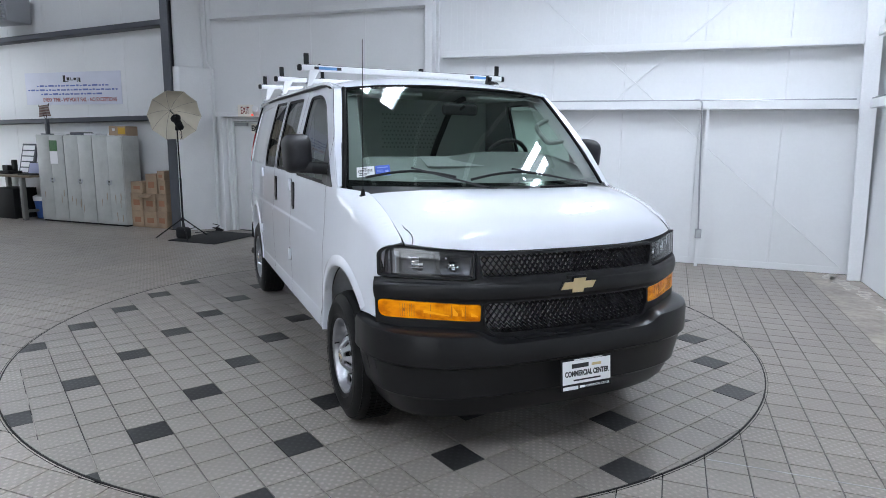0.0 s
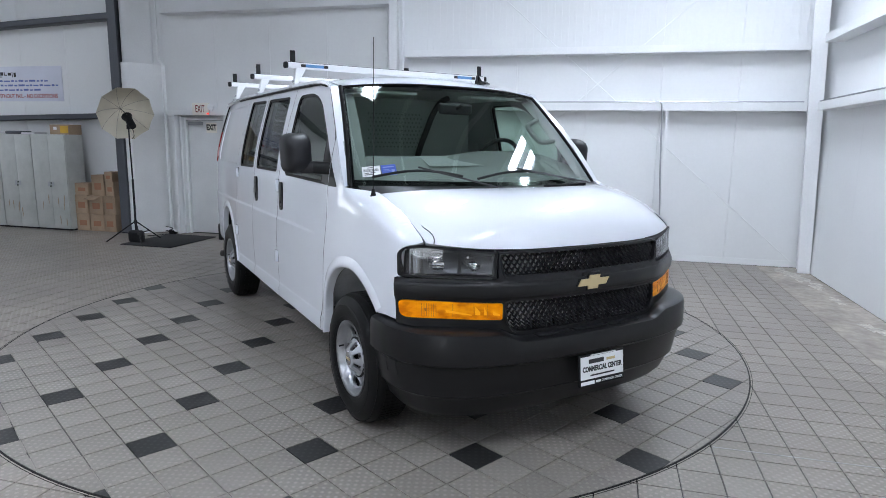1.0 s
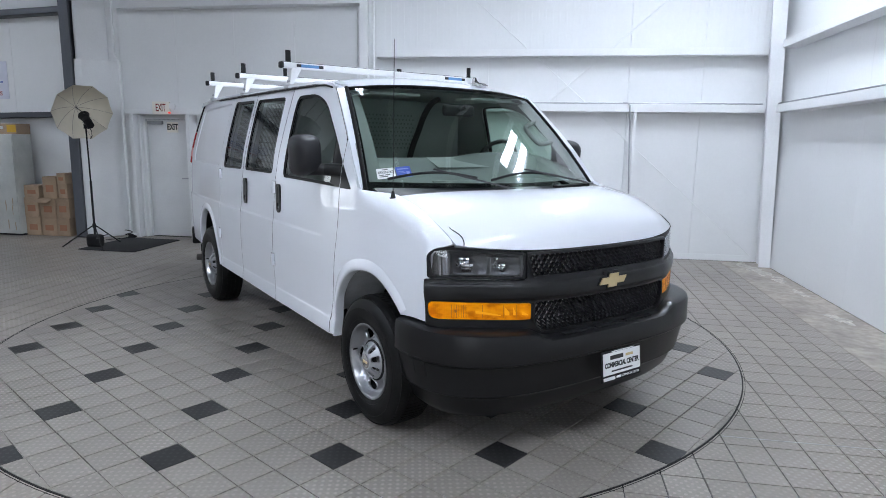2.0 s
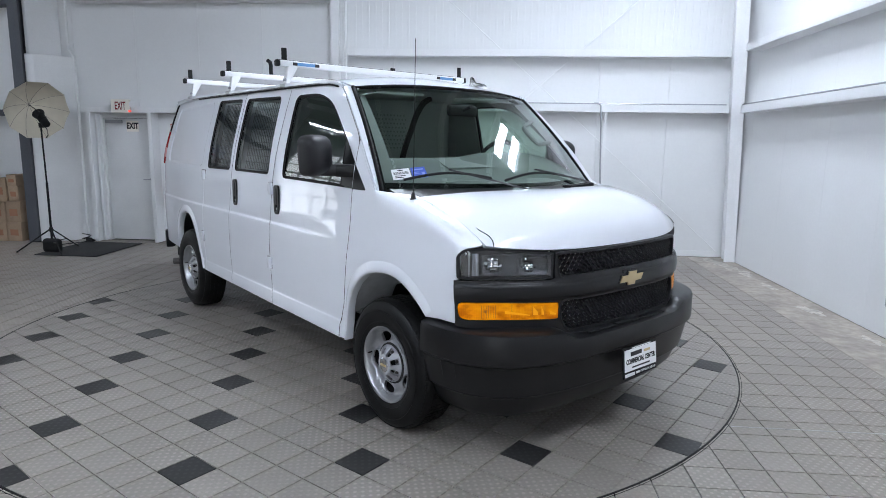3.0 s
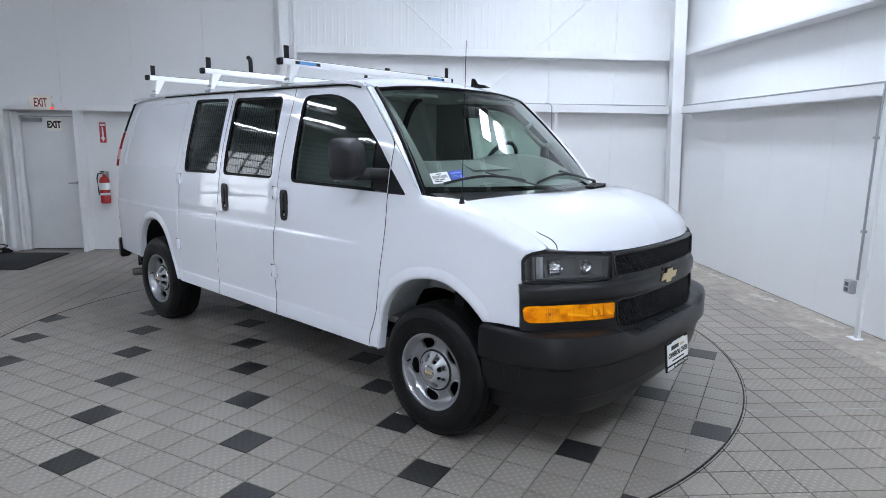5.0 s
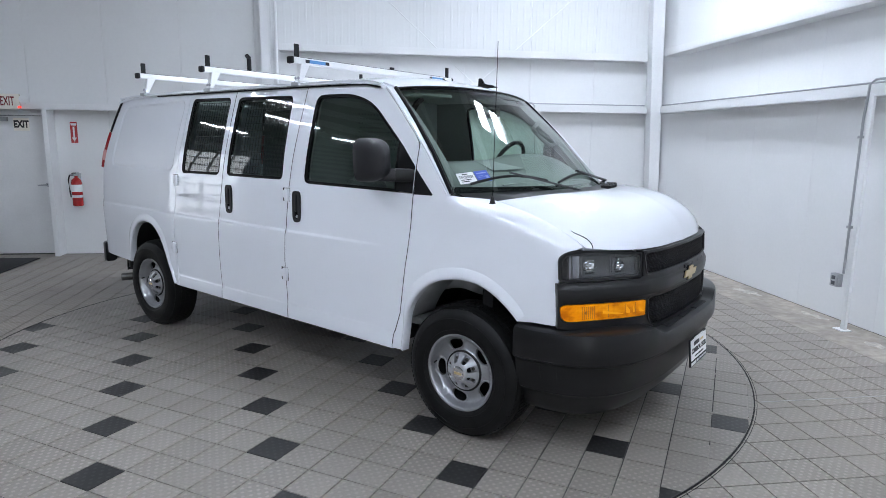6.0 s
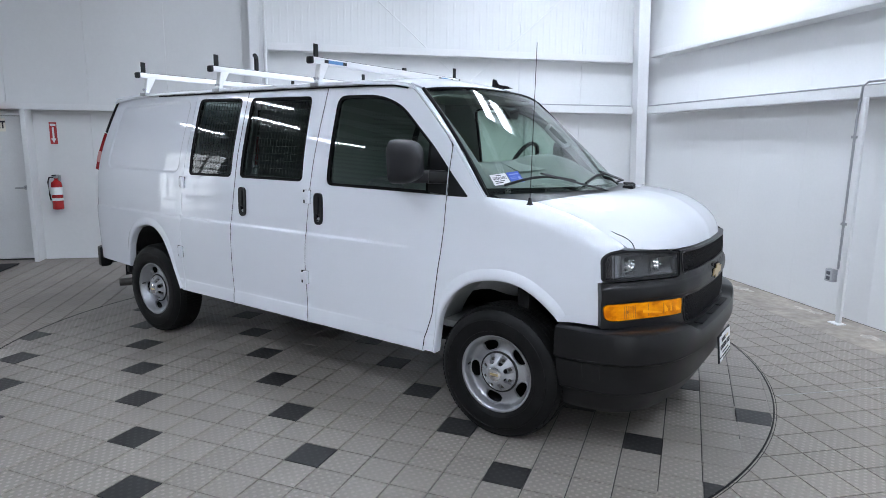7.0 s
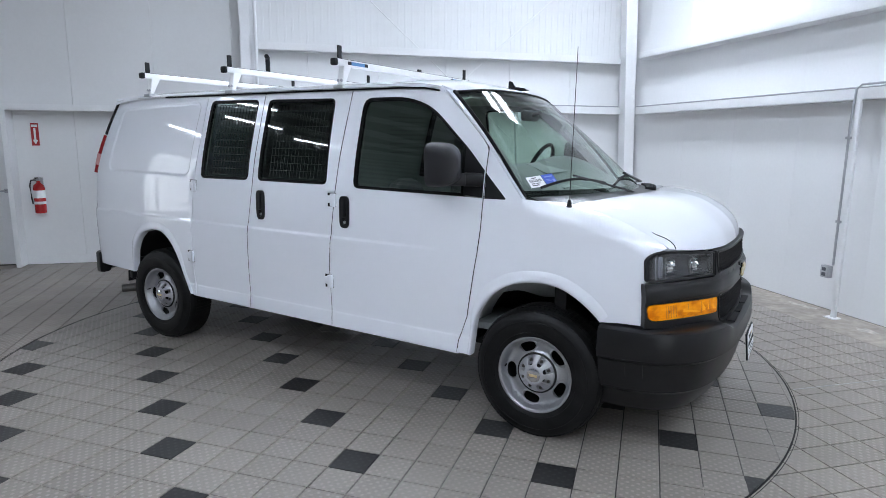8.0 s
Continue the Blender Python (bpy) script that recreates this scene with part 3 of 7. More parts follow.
ce = thing("conduit", "thin metal conduit on a white strut with a grey outlet box", "conduit")
part("pipe", tube([(2.37, 3.6, 2.235), (2.37, 4.80, 2.238), (2.365, 4.855, 2.20), (2.355, 4.87, 1.9), (2.352, 4.87, 1.2), (2.350, 4.87, 0.52)], 0.0115, 8, up=(0.3, 1, 0.1)), GALV, ce)
part("strut", box(2.366, 2.396, 4.80, 4.85, -0.004, 2.10, 0.003), WALL_STEEL, ce, "white upright strut")
part("strut_foot", box(2.32, 2.42, 4.77, 4.89, -0.004, 0.006, 0.002), WALL_STEEL, ce)
part("outlet_box", box(2.29, 2.345, 4.86, 4.955, 0.395, 0.515, 0.006), GALV, ce, "galvanised outlet box")
part("cover", box(2.284, 2.291, 4.87, 4.945, 0.405, 0.505, 0.003), BOX_GREY, ce, "pale grey box cover")
for z in (0.43, 0.48):
    part("socket", box(2.2825, 2.2845, 4.885, 4.93, z - 0.017, z + 0.017, 0.0005), DARK_STEEL, ce, "dark socket face")
for z in (0.95, 1.75):
    part("clip", box(2.335, 2.37, 4.85, 4.89, z - 0.012, z + 0.012, 0.002), GALV, ce)

# dark-fronted frame column with a boxed white casing
def prism(plan, z0, z1, bevel=0.006):
    bm = bmesh.new()
    lo = [bm.verts.new((x, y, z0)) for x, y in plan]
    hi = [bm.verts.new((x, y, z1)) for x, y in plan]
    n = len(plan)
    bm.faces.new(lo[::-1])
    bm.faces.new(hi)
    for k in range(n):
        bm.faces.new((lo[k], lo[(k + 1) % n], hi[(k + 1) % n], hi[k]))
    bmesh.ops.recalc_face_normals(bm, faces=bm.faces)
    bmesh.ops.bevel(bm, geom=bm.edges[:], offset=bevel, segments=1, affect="EDGES")
    return bm


solid("column", boxes([(-8.15, -7.99, 8.86, 8.9, 0, ZC), (-8.08, -8.06, 8.9, YB, 0, ZC), (-8.185, -8.16, 8.9, 8.915, 0, ZC)]), DARK_STEEL, "dark grey steel frame column", "column", kind="structure")
solid("casing", prism([(-7.985, 8.90), (-7.84, 8.90), (-7.47, YB - 0.001), (-7.985, YB - 0.001)], 0, 2.86), WALL_STEEL, "white boxed casing round the foot of the column", "casing", kind="structure")
solid("casing", prism([(-7.98, 8.94), (-7.93, 8.94), (-7.70, YB - 0.001), (-7.98, YB - 0.001)], 2.864, ZC), WALL_STEEL, "white casing of the upper column", "casing", kind="structure")
solid("downpipe", tube([(-7.43, 9.13, ZC), (-7.43, 9.13, 3.05), (-7.42, 9.12, 2.95), (-7.33, 9.09, 2.84), (-7.32, 9.09, 2.7), (-7.32, 9.09, 0.12), (-7.28, 9.06, 0.07), (-7.17, 9.03, 0.06)], 0.019, 10, up=(0, 1, 0)), WALL_STEEL,
      "white painted downpipe beside the boxed column", "pipe", kind="structure")

# exit door
jambs = thing("door_frame", "white steel door posts with a header", "door frame", kind="structure")
part("post", boxes([(-7.24, -7.18, YB - 0.22, YB, 0, 2.02), (-7.16, -7.12, YB - 0.12, YB, 0, 2.0), (-7.12, -7.08, YB - 0.05, YB + 0.06, 0, 1.985)], 0.004), WALL_STEEL, jambs)
part("post", boxes([(-6.28, -6.25, YB - 0.05, YB + 0.06, 0, 1.985), (-6.25, -6.19, YB - 0.22, YB, 0, 2.02)], 0.004), WALL_STEEL, jambs)
part("header", box(-7.08, -6.28, YB - 0.05, YB + 0.06, 1.945, 1.985, 0.003), WALL_STEEL, jambs)
door = thing("door_2", "closed white steel exit door with a lever handle", "door", pose(-6.68, YB + 0.02, 0), kind="structure")
part("leaf", box(-0.395, 0.395, -0.02, 0.025, 0.012, 1.94, 0.004), DOOR_PAINT, door)
part("lever", add(tube([(0.33, -0.02, 0.99), (0.33, -0.07, 0.99), (0.31, -0.08, 0.99), (0.22, -0.08, 0.985)], 0.010, 8), cyl((0.33, -0.03, 0.99), (0.33, -0.018, 0.99), 0.03)), GALV, door, "metal lever handle")
part("closer", boxes([(-0.36, -0.1, -0.075, -0.02, 1.86, 1.915), (-0.2, 0.0, -0.10, -0.09, 1.93, 1.94)], 0.004), GALV, door, "grey door closer")
part("kick_scuff", box(-0.38, 0.38, -0.0225, -0.02, 0.02, 0.03), SEAM, door)


def exit_lamp(m):
    t = thing("exit_sign", "white exit sign with red letters and two lamp heads", "exit sign", m)
    part("body", box(-0.150, 0.150, -0.045, 0.0, -0.10, 0.10, 0.008), SIGN_BODY, t)
    writing("letters", "EXIT", 0.165, EXIT_RED, Matrix.Translation((0, -0.047, 0.0)) @ pose(0, 0, 0, 90), t, 0.52, "dark red letters", bold=0.003)
    for s in (-1, 1):
        head = cyl((s * 0.2, -0.05, 0.03), (s * 0.2, 0.0, 0.03), 0.055, 0.035)
        part("lamp_head", head, WALL_STEEL, t)
    part("indicator", box(0.13, 0.17, -0.052, -0.046, -0.085, -0.06), GLOW_RED, t, "small red indicator")
    part("bracket", box(-0.2, 0.2, 0.0, 0.02, -0.02, 0.05), WALL_STEEL, t)
    return t


exit_lamp(pose(-6.64, 9.128, 2.115))
sign = thing("exit_placard", "small cream exit placard with black letters on the door", "sign", pose(-6.62, YB - 0.0035, 1.82))
part("card", box(-0.10, 0.10, 0.0, 0.003, -0.085, 0.085), SIGN_BODY, sign)
writing("letters", "EXIT", 0.13, INK, Matrix.Translation((0, -0.002, 0)) @ pose(0, 0, 0, 90), sign, 0.72, "black letters", bold=0.006)

# extinguisher and its sign
sg = thing("arrow_sign", "red sign with a white arrow pointing down", "sign", pose(-5.95, YB - 0.0045, 1.72))
part("card", box(-0.045, 0.045, 0.0, 0.004, -0.145, 0.145), INK_RED, sg)
bm = bmesh.new()
vs = [bm.verts.new((x, -0.0015, z)) for x, z in ((-0.012, 0.08), (-0.012, -0.07), (-0.032, -0.07), (0, -0.13), (0.032, -0.07), (0.012, -0.07), (0.012, 0.08))]
bm.faces.new(vs)
part("arrow", bm, LABEL_WHITE, sg)
part("text_bar", box(-0.035, 0.035, -0.0015, 0.0, 0.095, 0.125), LABEL_WHITE, sg)
ex = thing("fire_extinguisher", "red fire extinguisher with a white label hung on the wall", "fire extinguisher", pose(-5.94, YB - 0.09, 0.70))
part("cylinder", lathe([(0.0, 0.0), (0.06, 0.0), (0.068, 0.01), (0.068, 0.33), (0.06, 0.365), (0.03, 0.39), (0.022, 0.40), (0.022, 0.42), (0.0, 0.42)], 24, "Z"), RED, ex)
part("label", lathe([(0.0685, 0.20), (0.069, 0.205), (0.069, 0.295), (0.0685, 0.30)], 24, "Z"), LABEL_WHITE, ex, "white label band")
part("label", lathe([(0.0683, 0.12), (0.0687, 0.125), (0.0687, 0.15), (0.0683, 0.155)], 24, "Z"), LABEL_WHITE, ex, "narrow white label")
part("valve", add(box(-0.02, 0.02, -0.03, 0.02, 0.42, 0.45, 0.004), box(-0.014, 0.014, -0.02, 0.1, 0.45, 0.465, 0.003)), GALV, ex)
part("handle", box(-0.012, 0.012, -0.11, -0.02, 0.455, 0.47, 0.003), DARK_TRIM, ex)
part("hose", tube([(-0.02, 0, 0.435), (-0.08, -0.01, 0.43), (-0.1, -0.01, 0.36), (-0.09, -0.01, 0.2), (-0.08, -0.01, 0.12)], 0.01, 8), DARK_TRIM, ex)
part("bracket", box(-0.03, 0.03, 0.06, 0.088, 0.1, 0.46), GALV, ex)

# entrance mat
solid("door_mat", box(-7.3, -6.38, 7.85, 9.0, 0.0, 0.012, 0.004), MAT_BLACK, "thin black rubber entrance mat on the floor", "mat")

# ceiling lamps
def strip_light(half, m):
    lamp = thing("ceiling_light", "long twin-tube strip light hung from the ceiling" if half > 0.7 else "short single strip light hung from the ceiling", "light", m, "strip lights")
    part("frame", boxes([(-0.32, 0.32, -half - 0.02, half + 0.02, 0.03, 0.09), (-0.015, 0.015, -half, half, 0.0, 0.03)], 0.004), WALL_STEEL, lamp)
    # skirts added to block side light towards the upper walls
    for s in (-1, 1):
        part("skirt", box(min(s * 0.32, s * 0.326), max(s * 0.32, s * 0.326), -half - 0.02, half + 0.02, -0.045, 0.032), WALL_STEEL, lamp, "unseen white skirt added to hold light off the upper walls")
    for s in ((-0.19, 0.19) if half > 0.7 else (0.0,)):
        part("diffuser", box(s - (0.095 if half > 0.7 else 0.06), s + (0.095 if half > 0.7 else 0.06), -half, half, 0.0, 0.028, 0.01), TUBE, lamp)
    for s in (-0.75 * half, 0.75 * half):
        part("hanger", cyl((0, s, 0.09), (0, s, 1.05), 0.005, seg=6), GALV, lamp)
    return lamp


lamp = strip_light(0.92, pose(1.15, 6.75, 4.95))
# all but (1.15, 0.7) and (-1.95, 5.45) are made-up fill lamps
for x, y in ((1.15, 0.7), (-8.05, -1.6), (-1.95, 5.45), (-1.95, -1.6), (-5.0, 1.0), (-5.0, -3.2)):
    copy_thing(lamp, pose(x, y, 4.95))
short = strip_light(0.6, pose(-11.15, 6.1, 4.95))
copy_thing(short, pose(-9.75, 6.25, 4.95))
copy_thing(short, pose(-13.6, 8.0, 4.95))
# made-up fill lamp that brightens the cabinets and the left wall
copy_thing(short, pose(-11.8, 4.6, 4.95))


# ---- floor ----
def tile_arrays(cells, gap=0.0065, top=0.0, deep=0.008, ease=0.001):
    """Tiles with eased edges at the (x, y) centres given, as vertices and faces."""
    verts, faces = [], []
    h = PITCH / 2 - gap / 2
    for (x, y) in cells:
        n = len(verts)
        for (r, z) in ((h, top - deep), (h, top - ease), (h - ease, top)):
            verts += [(x - r, y - r, z), (x + r, y - r, z), (x + r, y + r, z), (x - r, y + r, z)]
        for lv in (0, 4):
            for i in range(4):
                a, b = n + lv + i, n + lv + (i + 1) % 4
                faces.append((a, b, b + 4, a + 4))
        faces.append((n + 8, n + 9, n + 10, n + 11))
    return verts, faces


def tile_mesh(name, cells, material, **kw):
    me = bpy.data.meshes.new(name)
    v, f = tile_arrays(cells, **kw)
    me.from_pydata(v, [], f)
    me.materials.append(material)
    return me


floor = solid("floor", box(XL, XR + 0.2, YF, YB + 0.2, -0.3, -0.012), GROUT_OUT, "grey ceramic tile floor laid square to the walls", "floor", kind="structure")
TILE_X0, TILE_Y0 = 2.02, 9.35
cells = []
for i in range(85):
    for j in range(90):
        x, y = TILE_X0 - PITCH * (i + 0.5), TILE_Y0 - PITCH * (j + 0.5)
        if x > XL and y > YF and math.hypot(x - TABLE_C.x, y - TABLE_C.y) > TABLE_R - 0.16:
            cells.append((x, y))
near = [c for c in cells if 0.4 < c[0] < 2.2 and 1.2 < c[1] < 5.2]
near = near[:120]
one = tile_mesh("tile", [(0, 0)], TILE_OUT, top=-0.004)
taken = set(near)
tagged(part("tile_field", tile_mesh("tile_field", [c for c in cells if c not in taken], TILE_OUT, top=-0.004), TILE_OUT, floor), kind="stuff")
for c in near:
    t = part("tile", one, TILE, floor)
    t.location = (c[0], c[1], 0)
strip = solid("concrete_strip", box(TILE_X0 + 0.002, XR, YF, YB, -0.012, -0.005), CONCRETE, "worn concrete strip between the tiles and the wall", "floor edge", kind="structure")

rng_patch = random.Random(5)
for cx, cy, r in ((2.36, 8.72, 0.20), (2.45, 8.15, 0.13), (2.28, 9.1, 0.12), (2.44, 7.4, 0.10), (2.40, 6.3, 0.12), (2.46, 5.3, 0.09), (2.33, 4.4, 0.08)):
    bm = bmesh.new()
    ph = [rng_patch.uniform(0, 6.3) for _ in range(3)]
    loop = []
    for k in range(40):
        a = 2 * math.pi * k / 40
        d = r * (1 + 0.3 * math.sin(2 * a + ph[0]) + 0.2 * math.sin(5 * a + ph[1]) + 0.12 * math.sin(9 * a + ph[2]))
        loop.append(bm.verts.new((min(XR - 0.01, max(TILE_X0 + 0.01, cx + 0.6 * d * math.cos(a))), min(YB - 0.01, cy + 1.5 * d * math.sin(a)), -0.0035)))
    bm.faces.new(loop)
    part("worn_patch", bm, CHIPPED, strip, "chipped whitish patch")


# turntable
table = thing("turntable", "round vehicle turntable tiled in grey with scattered black tiles", "turntable", Matrix.Translation(TABLE_C) @ pose(0, 0, 0, 0, 0, TABLE_TURN), kind="structure")
part("deck", lathe([(0.0, -0.01), (TABLE_R - 0.0165, -0.01), (TABLE_R - 0.0165, -0.2)], 128, "Z"), GROUT, table)
part("ring", lathe([(TABLE_R - 0.016, -0.012), (TABLE_R - 0.0155, -0.0008), (TABLE_R - 0.007, -0.0008), (TABLE_R - 0.005, -0.008), (TABLE_R + 0.002, -0.008), (TABLE_R + 0.003, -0.0025), (TABLE_R + 0.006, -0.0025), (TABLE_R + 0.007, -0.012)], 180, "Z"),
     RING, table, "dark steel ring with a fine gap")
TU0, TV0 = -0.277 * PITCH, 0.185 * PITCH


def is_black(i, j):
    return (i + j) % 4 == 0 and (i - j) % 6 == 0


def clip_round(loop, r):
    """The part of a convex loop inside a circle."""
    for k in range(180):
        a = 2 * math.pi * k / 180
        n = (math.cos(a), math.sin(a))
        if all(p[0] * n[0] + p[1] * n[1] <= r for p in loop):
            continue
        out = []
        for p, q in zip(loop, loop[1:] + loop[:1]):
            dp, dq = p[0] * n[0] + p[1] * n[1] - r, q[0] * n[0] + q[1] * n[1] - r
            if dp <= 0:
                out.append(p)
            if dp * dq < 0:
                t = dp / (dp - dq)
                out.append((p[0] + (q[0] - p[0]) * t, p[1] + (q[1] - p[1]) * t))
        loop = out
        if len(loop) < 3:
            return []
    return loop


grey_one = tile_mesh("tile", [(0, 0)], TILE)
black_one = tile_mesh("tile", [(0, 0)], TILE_BLACK)
rest = {False: bmesh.new(), True: bmesh.new()}
whole = []
RIN = TABLE_R - 0.0185
for i in range(-17, 18):
    for j in range(-17, 18):
        u, v = TU0 + i * PITCH, TV0 + j * PITCH
        h = PITCH / 2 - 0.00175
        loop = [(u - h, v - h), (u + h, v - h), (u + h, v + h), (u - h, v + h)]
        if all(math.hypot(*p) < RIN for p in loop):
            whole.append((u, v, is_black(i, j)))
        elif any(math.hypot(*p) < RIN for p in loop):
            lp = clip_round(loop, RIN)
            if len(lp) > 2:
                bm = bmesh.new() if v * math.cos(radians(TABLE_TURN)) + u * math.sin(radians(TABLE_TURN)) < 1.0 else rest[is_black(i, j)]
                top = [bm.verts.new((p[0], p[1], 0)) for p in lp]
                low = [bm.verts.new((p[0], p[1], -0.008)) for p in lp]
                bm.faces.new(top)
                for k in range(len(lp)):
                    bm.faces.new((low[k], low[(k + 1) % len(lp)], top[(k + 1) % len(lp)], top[k]))
                if bm not in rest.values():
                    part("cut_tile", bm, TILE_BLACK if is_black(i, j) else TILE, table, smooth=False)
black = [w for w in whole if w[2]]
grey = sorted([w for w in whole if not w[2]], key=lambda w: (Matrix.Rotation(radians(TABLE_TURN), 2) @ Vector(w[:2])).y)
for u, v, _ in black:
    part("tile", black_one, TILE_BLACK, table).location = (u, v, 0)
for u, v, _ in grey[:300]:
    part("tile", grey_one, TILE, table).location = (u, v, 0)
tagged(part("tile_field", tile_mesh("tile_field", [w[:2] for w in grey[300:]], TILE), TILE, table), kind="stuff")
tagged(part("cut_tiles", rest[False], TILE, table, smooth=False), kind="stuff")
tagged(part("cut_tiles", rest[True], TILE_BLACK, table, smooth=False), kind="stuff")


# ---- van ----
# x forward from the front axle, y to the van's left, z up
VAN = thing("van", "white cargo van with black bumper and white roof rack", "van", pose(-0.7767, 3.8717, 0, 0, 0, -45.7))
flank = curve([(0.36, 0.985), (0.42, 1.008), (0.436, 1.010), (0.52, 1.007), (0.538, 1.002), (0.556, 1.003), (0.75, 1.012), (0.93, 1.0160), (1.05, 1.0105), (1.17, 1.0030), (1.33, 0.998), (1.40, 0.990), (1.55, 0.966), (1.75, 0.918), (1.93, 0.868), (2.06, 0.828)])


def half_width(z, crease=0.0):
    """Half the body's width at a height, with a fine crease below the door handles."""
    if not crease:
        return flank(z)
    k = min(1.0, max(0.0, (z - 1.040) / 0.022))
    lower = min(1.0, max(0.0, (z - 0.93) / 0.1))
    upper = min(1.0, max(0.0, (1.15 - z) / 0.08))
    return flank(z) + 0.0043 * crease * (lower * (1 - k * k * (3 - 2 * k)) - upper * k * k * (3 - 2 * k))
CREASES = (0.436, 0.52, 0.529, 0.538, 0.556, 0.93, 0.98) + tuple(1.028 + 0.003 * i for i in range(18)) + (1.10, 1.125, 1.15)
plan_in = curve([(-4.55, 0.19), (-4.47, 0.115), (-4.38, 0.075), (-4.2, 0.05), (-3.6, 0.012), (-3.0, 0.0), (-0.4, 0.0), (0.1, 0.012), (0.4, 0.035), (0.55, 0.055), (0.62, 0.09), (0.68, 0.15), (0.74, 0.24)])
shoulder_top = curve([(-0.6, 1.48), (-0.1, 1.382), (0.12, 1.360), (0.4, 1.286), (0.6, 1.197), (0.68, 1.15), (0.75, 1.10)])


RECESS = [(-4.16, 1.405), (-4.02, 1.945), (-2.925, 1.985), (-2.975, 1.395)]


def recess_in(x, z):
    """How far a point lies inside the rounded recess of the quarter panel."""
    r = 0.07
    out = 0.0
    for i, (ax, az) in enumerate(RECESS):
        bx, bz = RECESS[(i + 1) % 4]
        l = math.hypot(bx - ax, bz - az)
        d = ((x - ax) * (bz - az) - (z - az) * (bx - ax)) / l
        out += max(0.0, r - d) ** 2
    return r - math.sqrt(out)


def body_y(x, z):
    y = half_width(z, min(1.0, max(0.0, (-0.55 - x) / 0.45))) - plan_in(x)
    if x < -2.9 and z > 1.38:
        k = min(1.0, max(0.0, recess_in(x, z) / 0.022))
        y -= 0.010 * k * k * (3 - 2 * k)
    if x > -0.10:
        k = min(1.0, (x + 0.10) / 0.2)
        u = min(0.985, max(0.0, (z - (shoulder_top(x) - 0.115)) / 0.115 * 0.985))
        wide = half_width(shoulder_top(x)) - plan_in(x) - 0.861
        y -= k * max(0.0, wide) * (1 - (1 - u ** 2.8) ** (1 / 2.8)) / (1 - (1 - 0.985 ** 2.8) ** (1 / 2.8))
    return y


def side_n(s):
    """The side surface in the order that turns its normal outwards."""
    if s < 0:
        return lambda x, z: (x, -body_y(x, z), z)
    return lambda x, z: (-x, body_y(-x, z), z)


def flip(loop, s):
    return loop if s < 0 else [(-x, z) for x, z in loop]


G = 0.0028
DOOR_FRONT = [(-0.505, 0.425), (-0.495, 0.504), (-0.439, 0.656), (-0.405, 0.87), (-0.379, 1.044), (-0.362, 1.2), (-0.352, 1.36), (-0.346, 1.645)]
PILLAR_FRONT = [(-0.395, 1.715), (-0.55, 1.863), (-0.66, 1.962), (-0.74, 2.022)]
SEAM_1 = [(-1.42, 2.022), (-1.425, 1.9), (-1.445, 1.6), (-1.46, 1.388), (-1.492, 1.118), (-1.510, 0.841), (-1.503, 0.425)]
SEAM_2 = [(-2.235, 2.022), (-2.24, 1.7), (-2.255, 1.351), (-2.305, 1.052), (-2.312, 0.75), (-2.311, 0.437)]
SEAM_3 = [(-2.865, 2.022), (-2.872, 1.7), (-2.90, 1.42), (-2.955, 1.0), (-2.962, 0.675), (-2.94, 0.447)]
ARCH_F = [(-0.41, 0.425), (-0.404, 0.467), (-0.395, 0.57), (-0.372, 0.675), (-0.325, 0.76), (-0.255, 0.835), (-0.17, 0.888), (-0.079, 0.915), (0.03, 0.925), (0.124, 0.912), (0.2, 0.88), (0.27, 0.833), (0.33, 0.78), (0.36, 0.748)]
ARCH_R = [(-3.80, 0.535), (-3.783, 0.62), (-3.757, 0.73), (-3.70, 0.825), (-3.62, 0.893), (-3.52, 0.932), (-3.426, 0.943), (-3.33, 0.928), (-3.25, 0.88), (-3.18, 0.80), (-3.12, 0.69), (-3.07, 0.57), (-3.0, 0.447)]
W1 = rounded([(-1.314, 1.385), (-1.312, 1.968), (-0.97, 1.968), (-0.77, 1.905), (-0.47, 1.648), (-0.205, 1.372)], [0.05, 0.07, 0.12, 0.10, 0.12, 0.01])
W2 = rounded([(-2.203, 1.397), (-2.19, 1.978), (-1.555, 1.972), (-1.541, 1.397)], 0.045)
W3 = rounded([(-2.83, 1.392), (-2.815, 1.985), (-2.29, 1.98), (-2.302, 1.397)], 0.045)


def shifted(loop, d):
    return [(x + d, z) for x, z in loop]


def inset_loop(loop, d):
    """Moves a closed outline inwards by d."""
    n = len(loop)
    area = sum(loop[i - 1][0] * loop[i][1] - loop[i][0] * loop[i - 1][1] for i in range(n))
    sg = 1 if area > 0 else -1
    out = []
    for i in range(n):
        a, p, b = Vector(loop[i - 1]), Vector(loop[i]), Vector(loop[(i + 1) % n])
        e1, e2 = (p - a).normalized(), (b - p).normalized()
        m = Vector((-(e1 + e2).y, (e1 + e2).x))
        if m.length < 1e-6:
            m = Vector((-e1.y, e1.x))
        m.normalize()
        c = max(0.5, m.dot(Vector((-e1.y, e1.x))))
        out.append(tuple(p + m * (sg * d / c)))
    return out


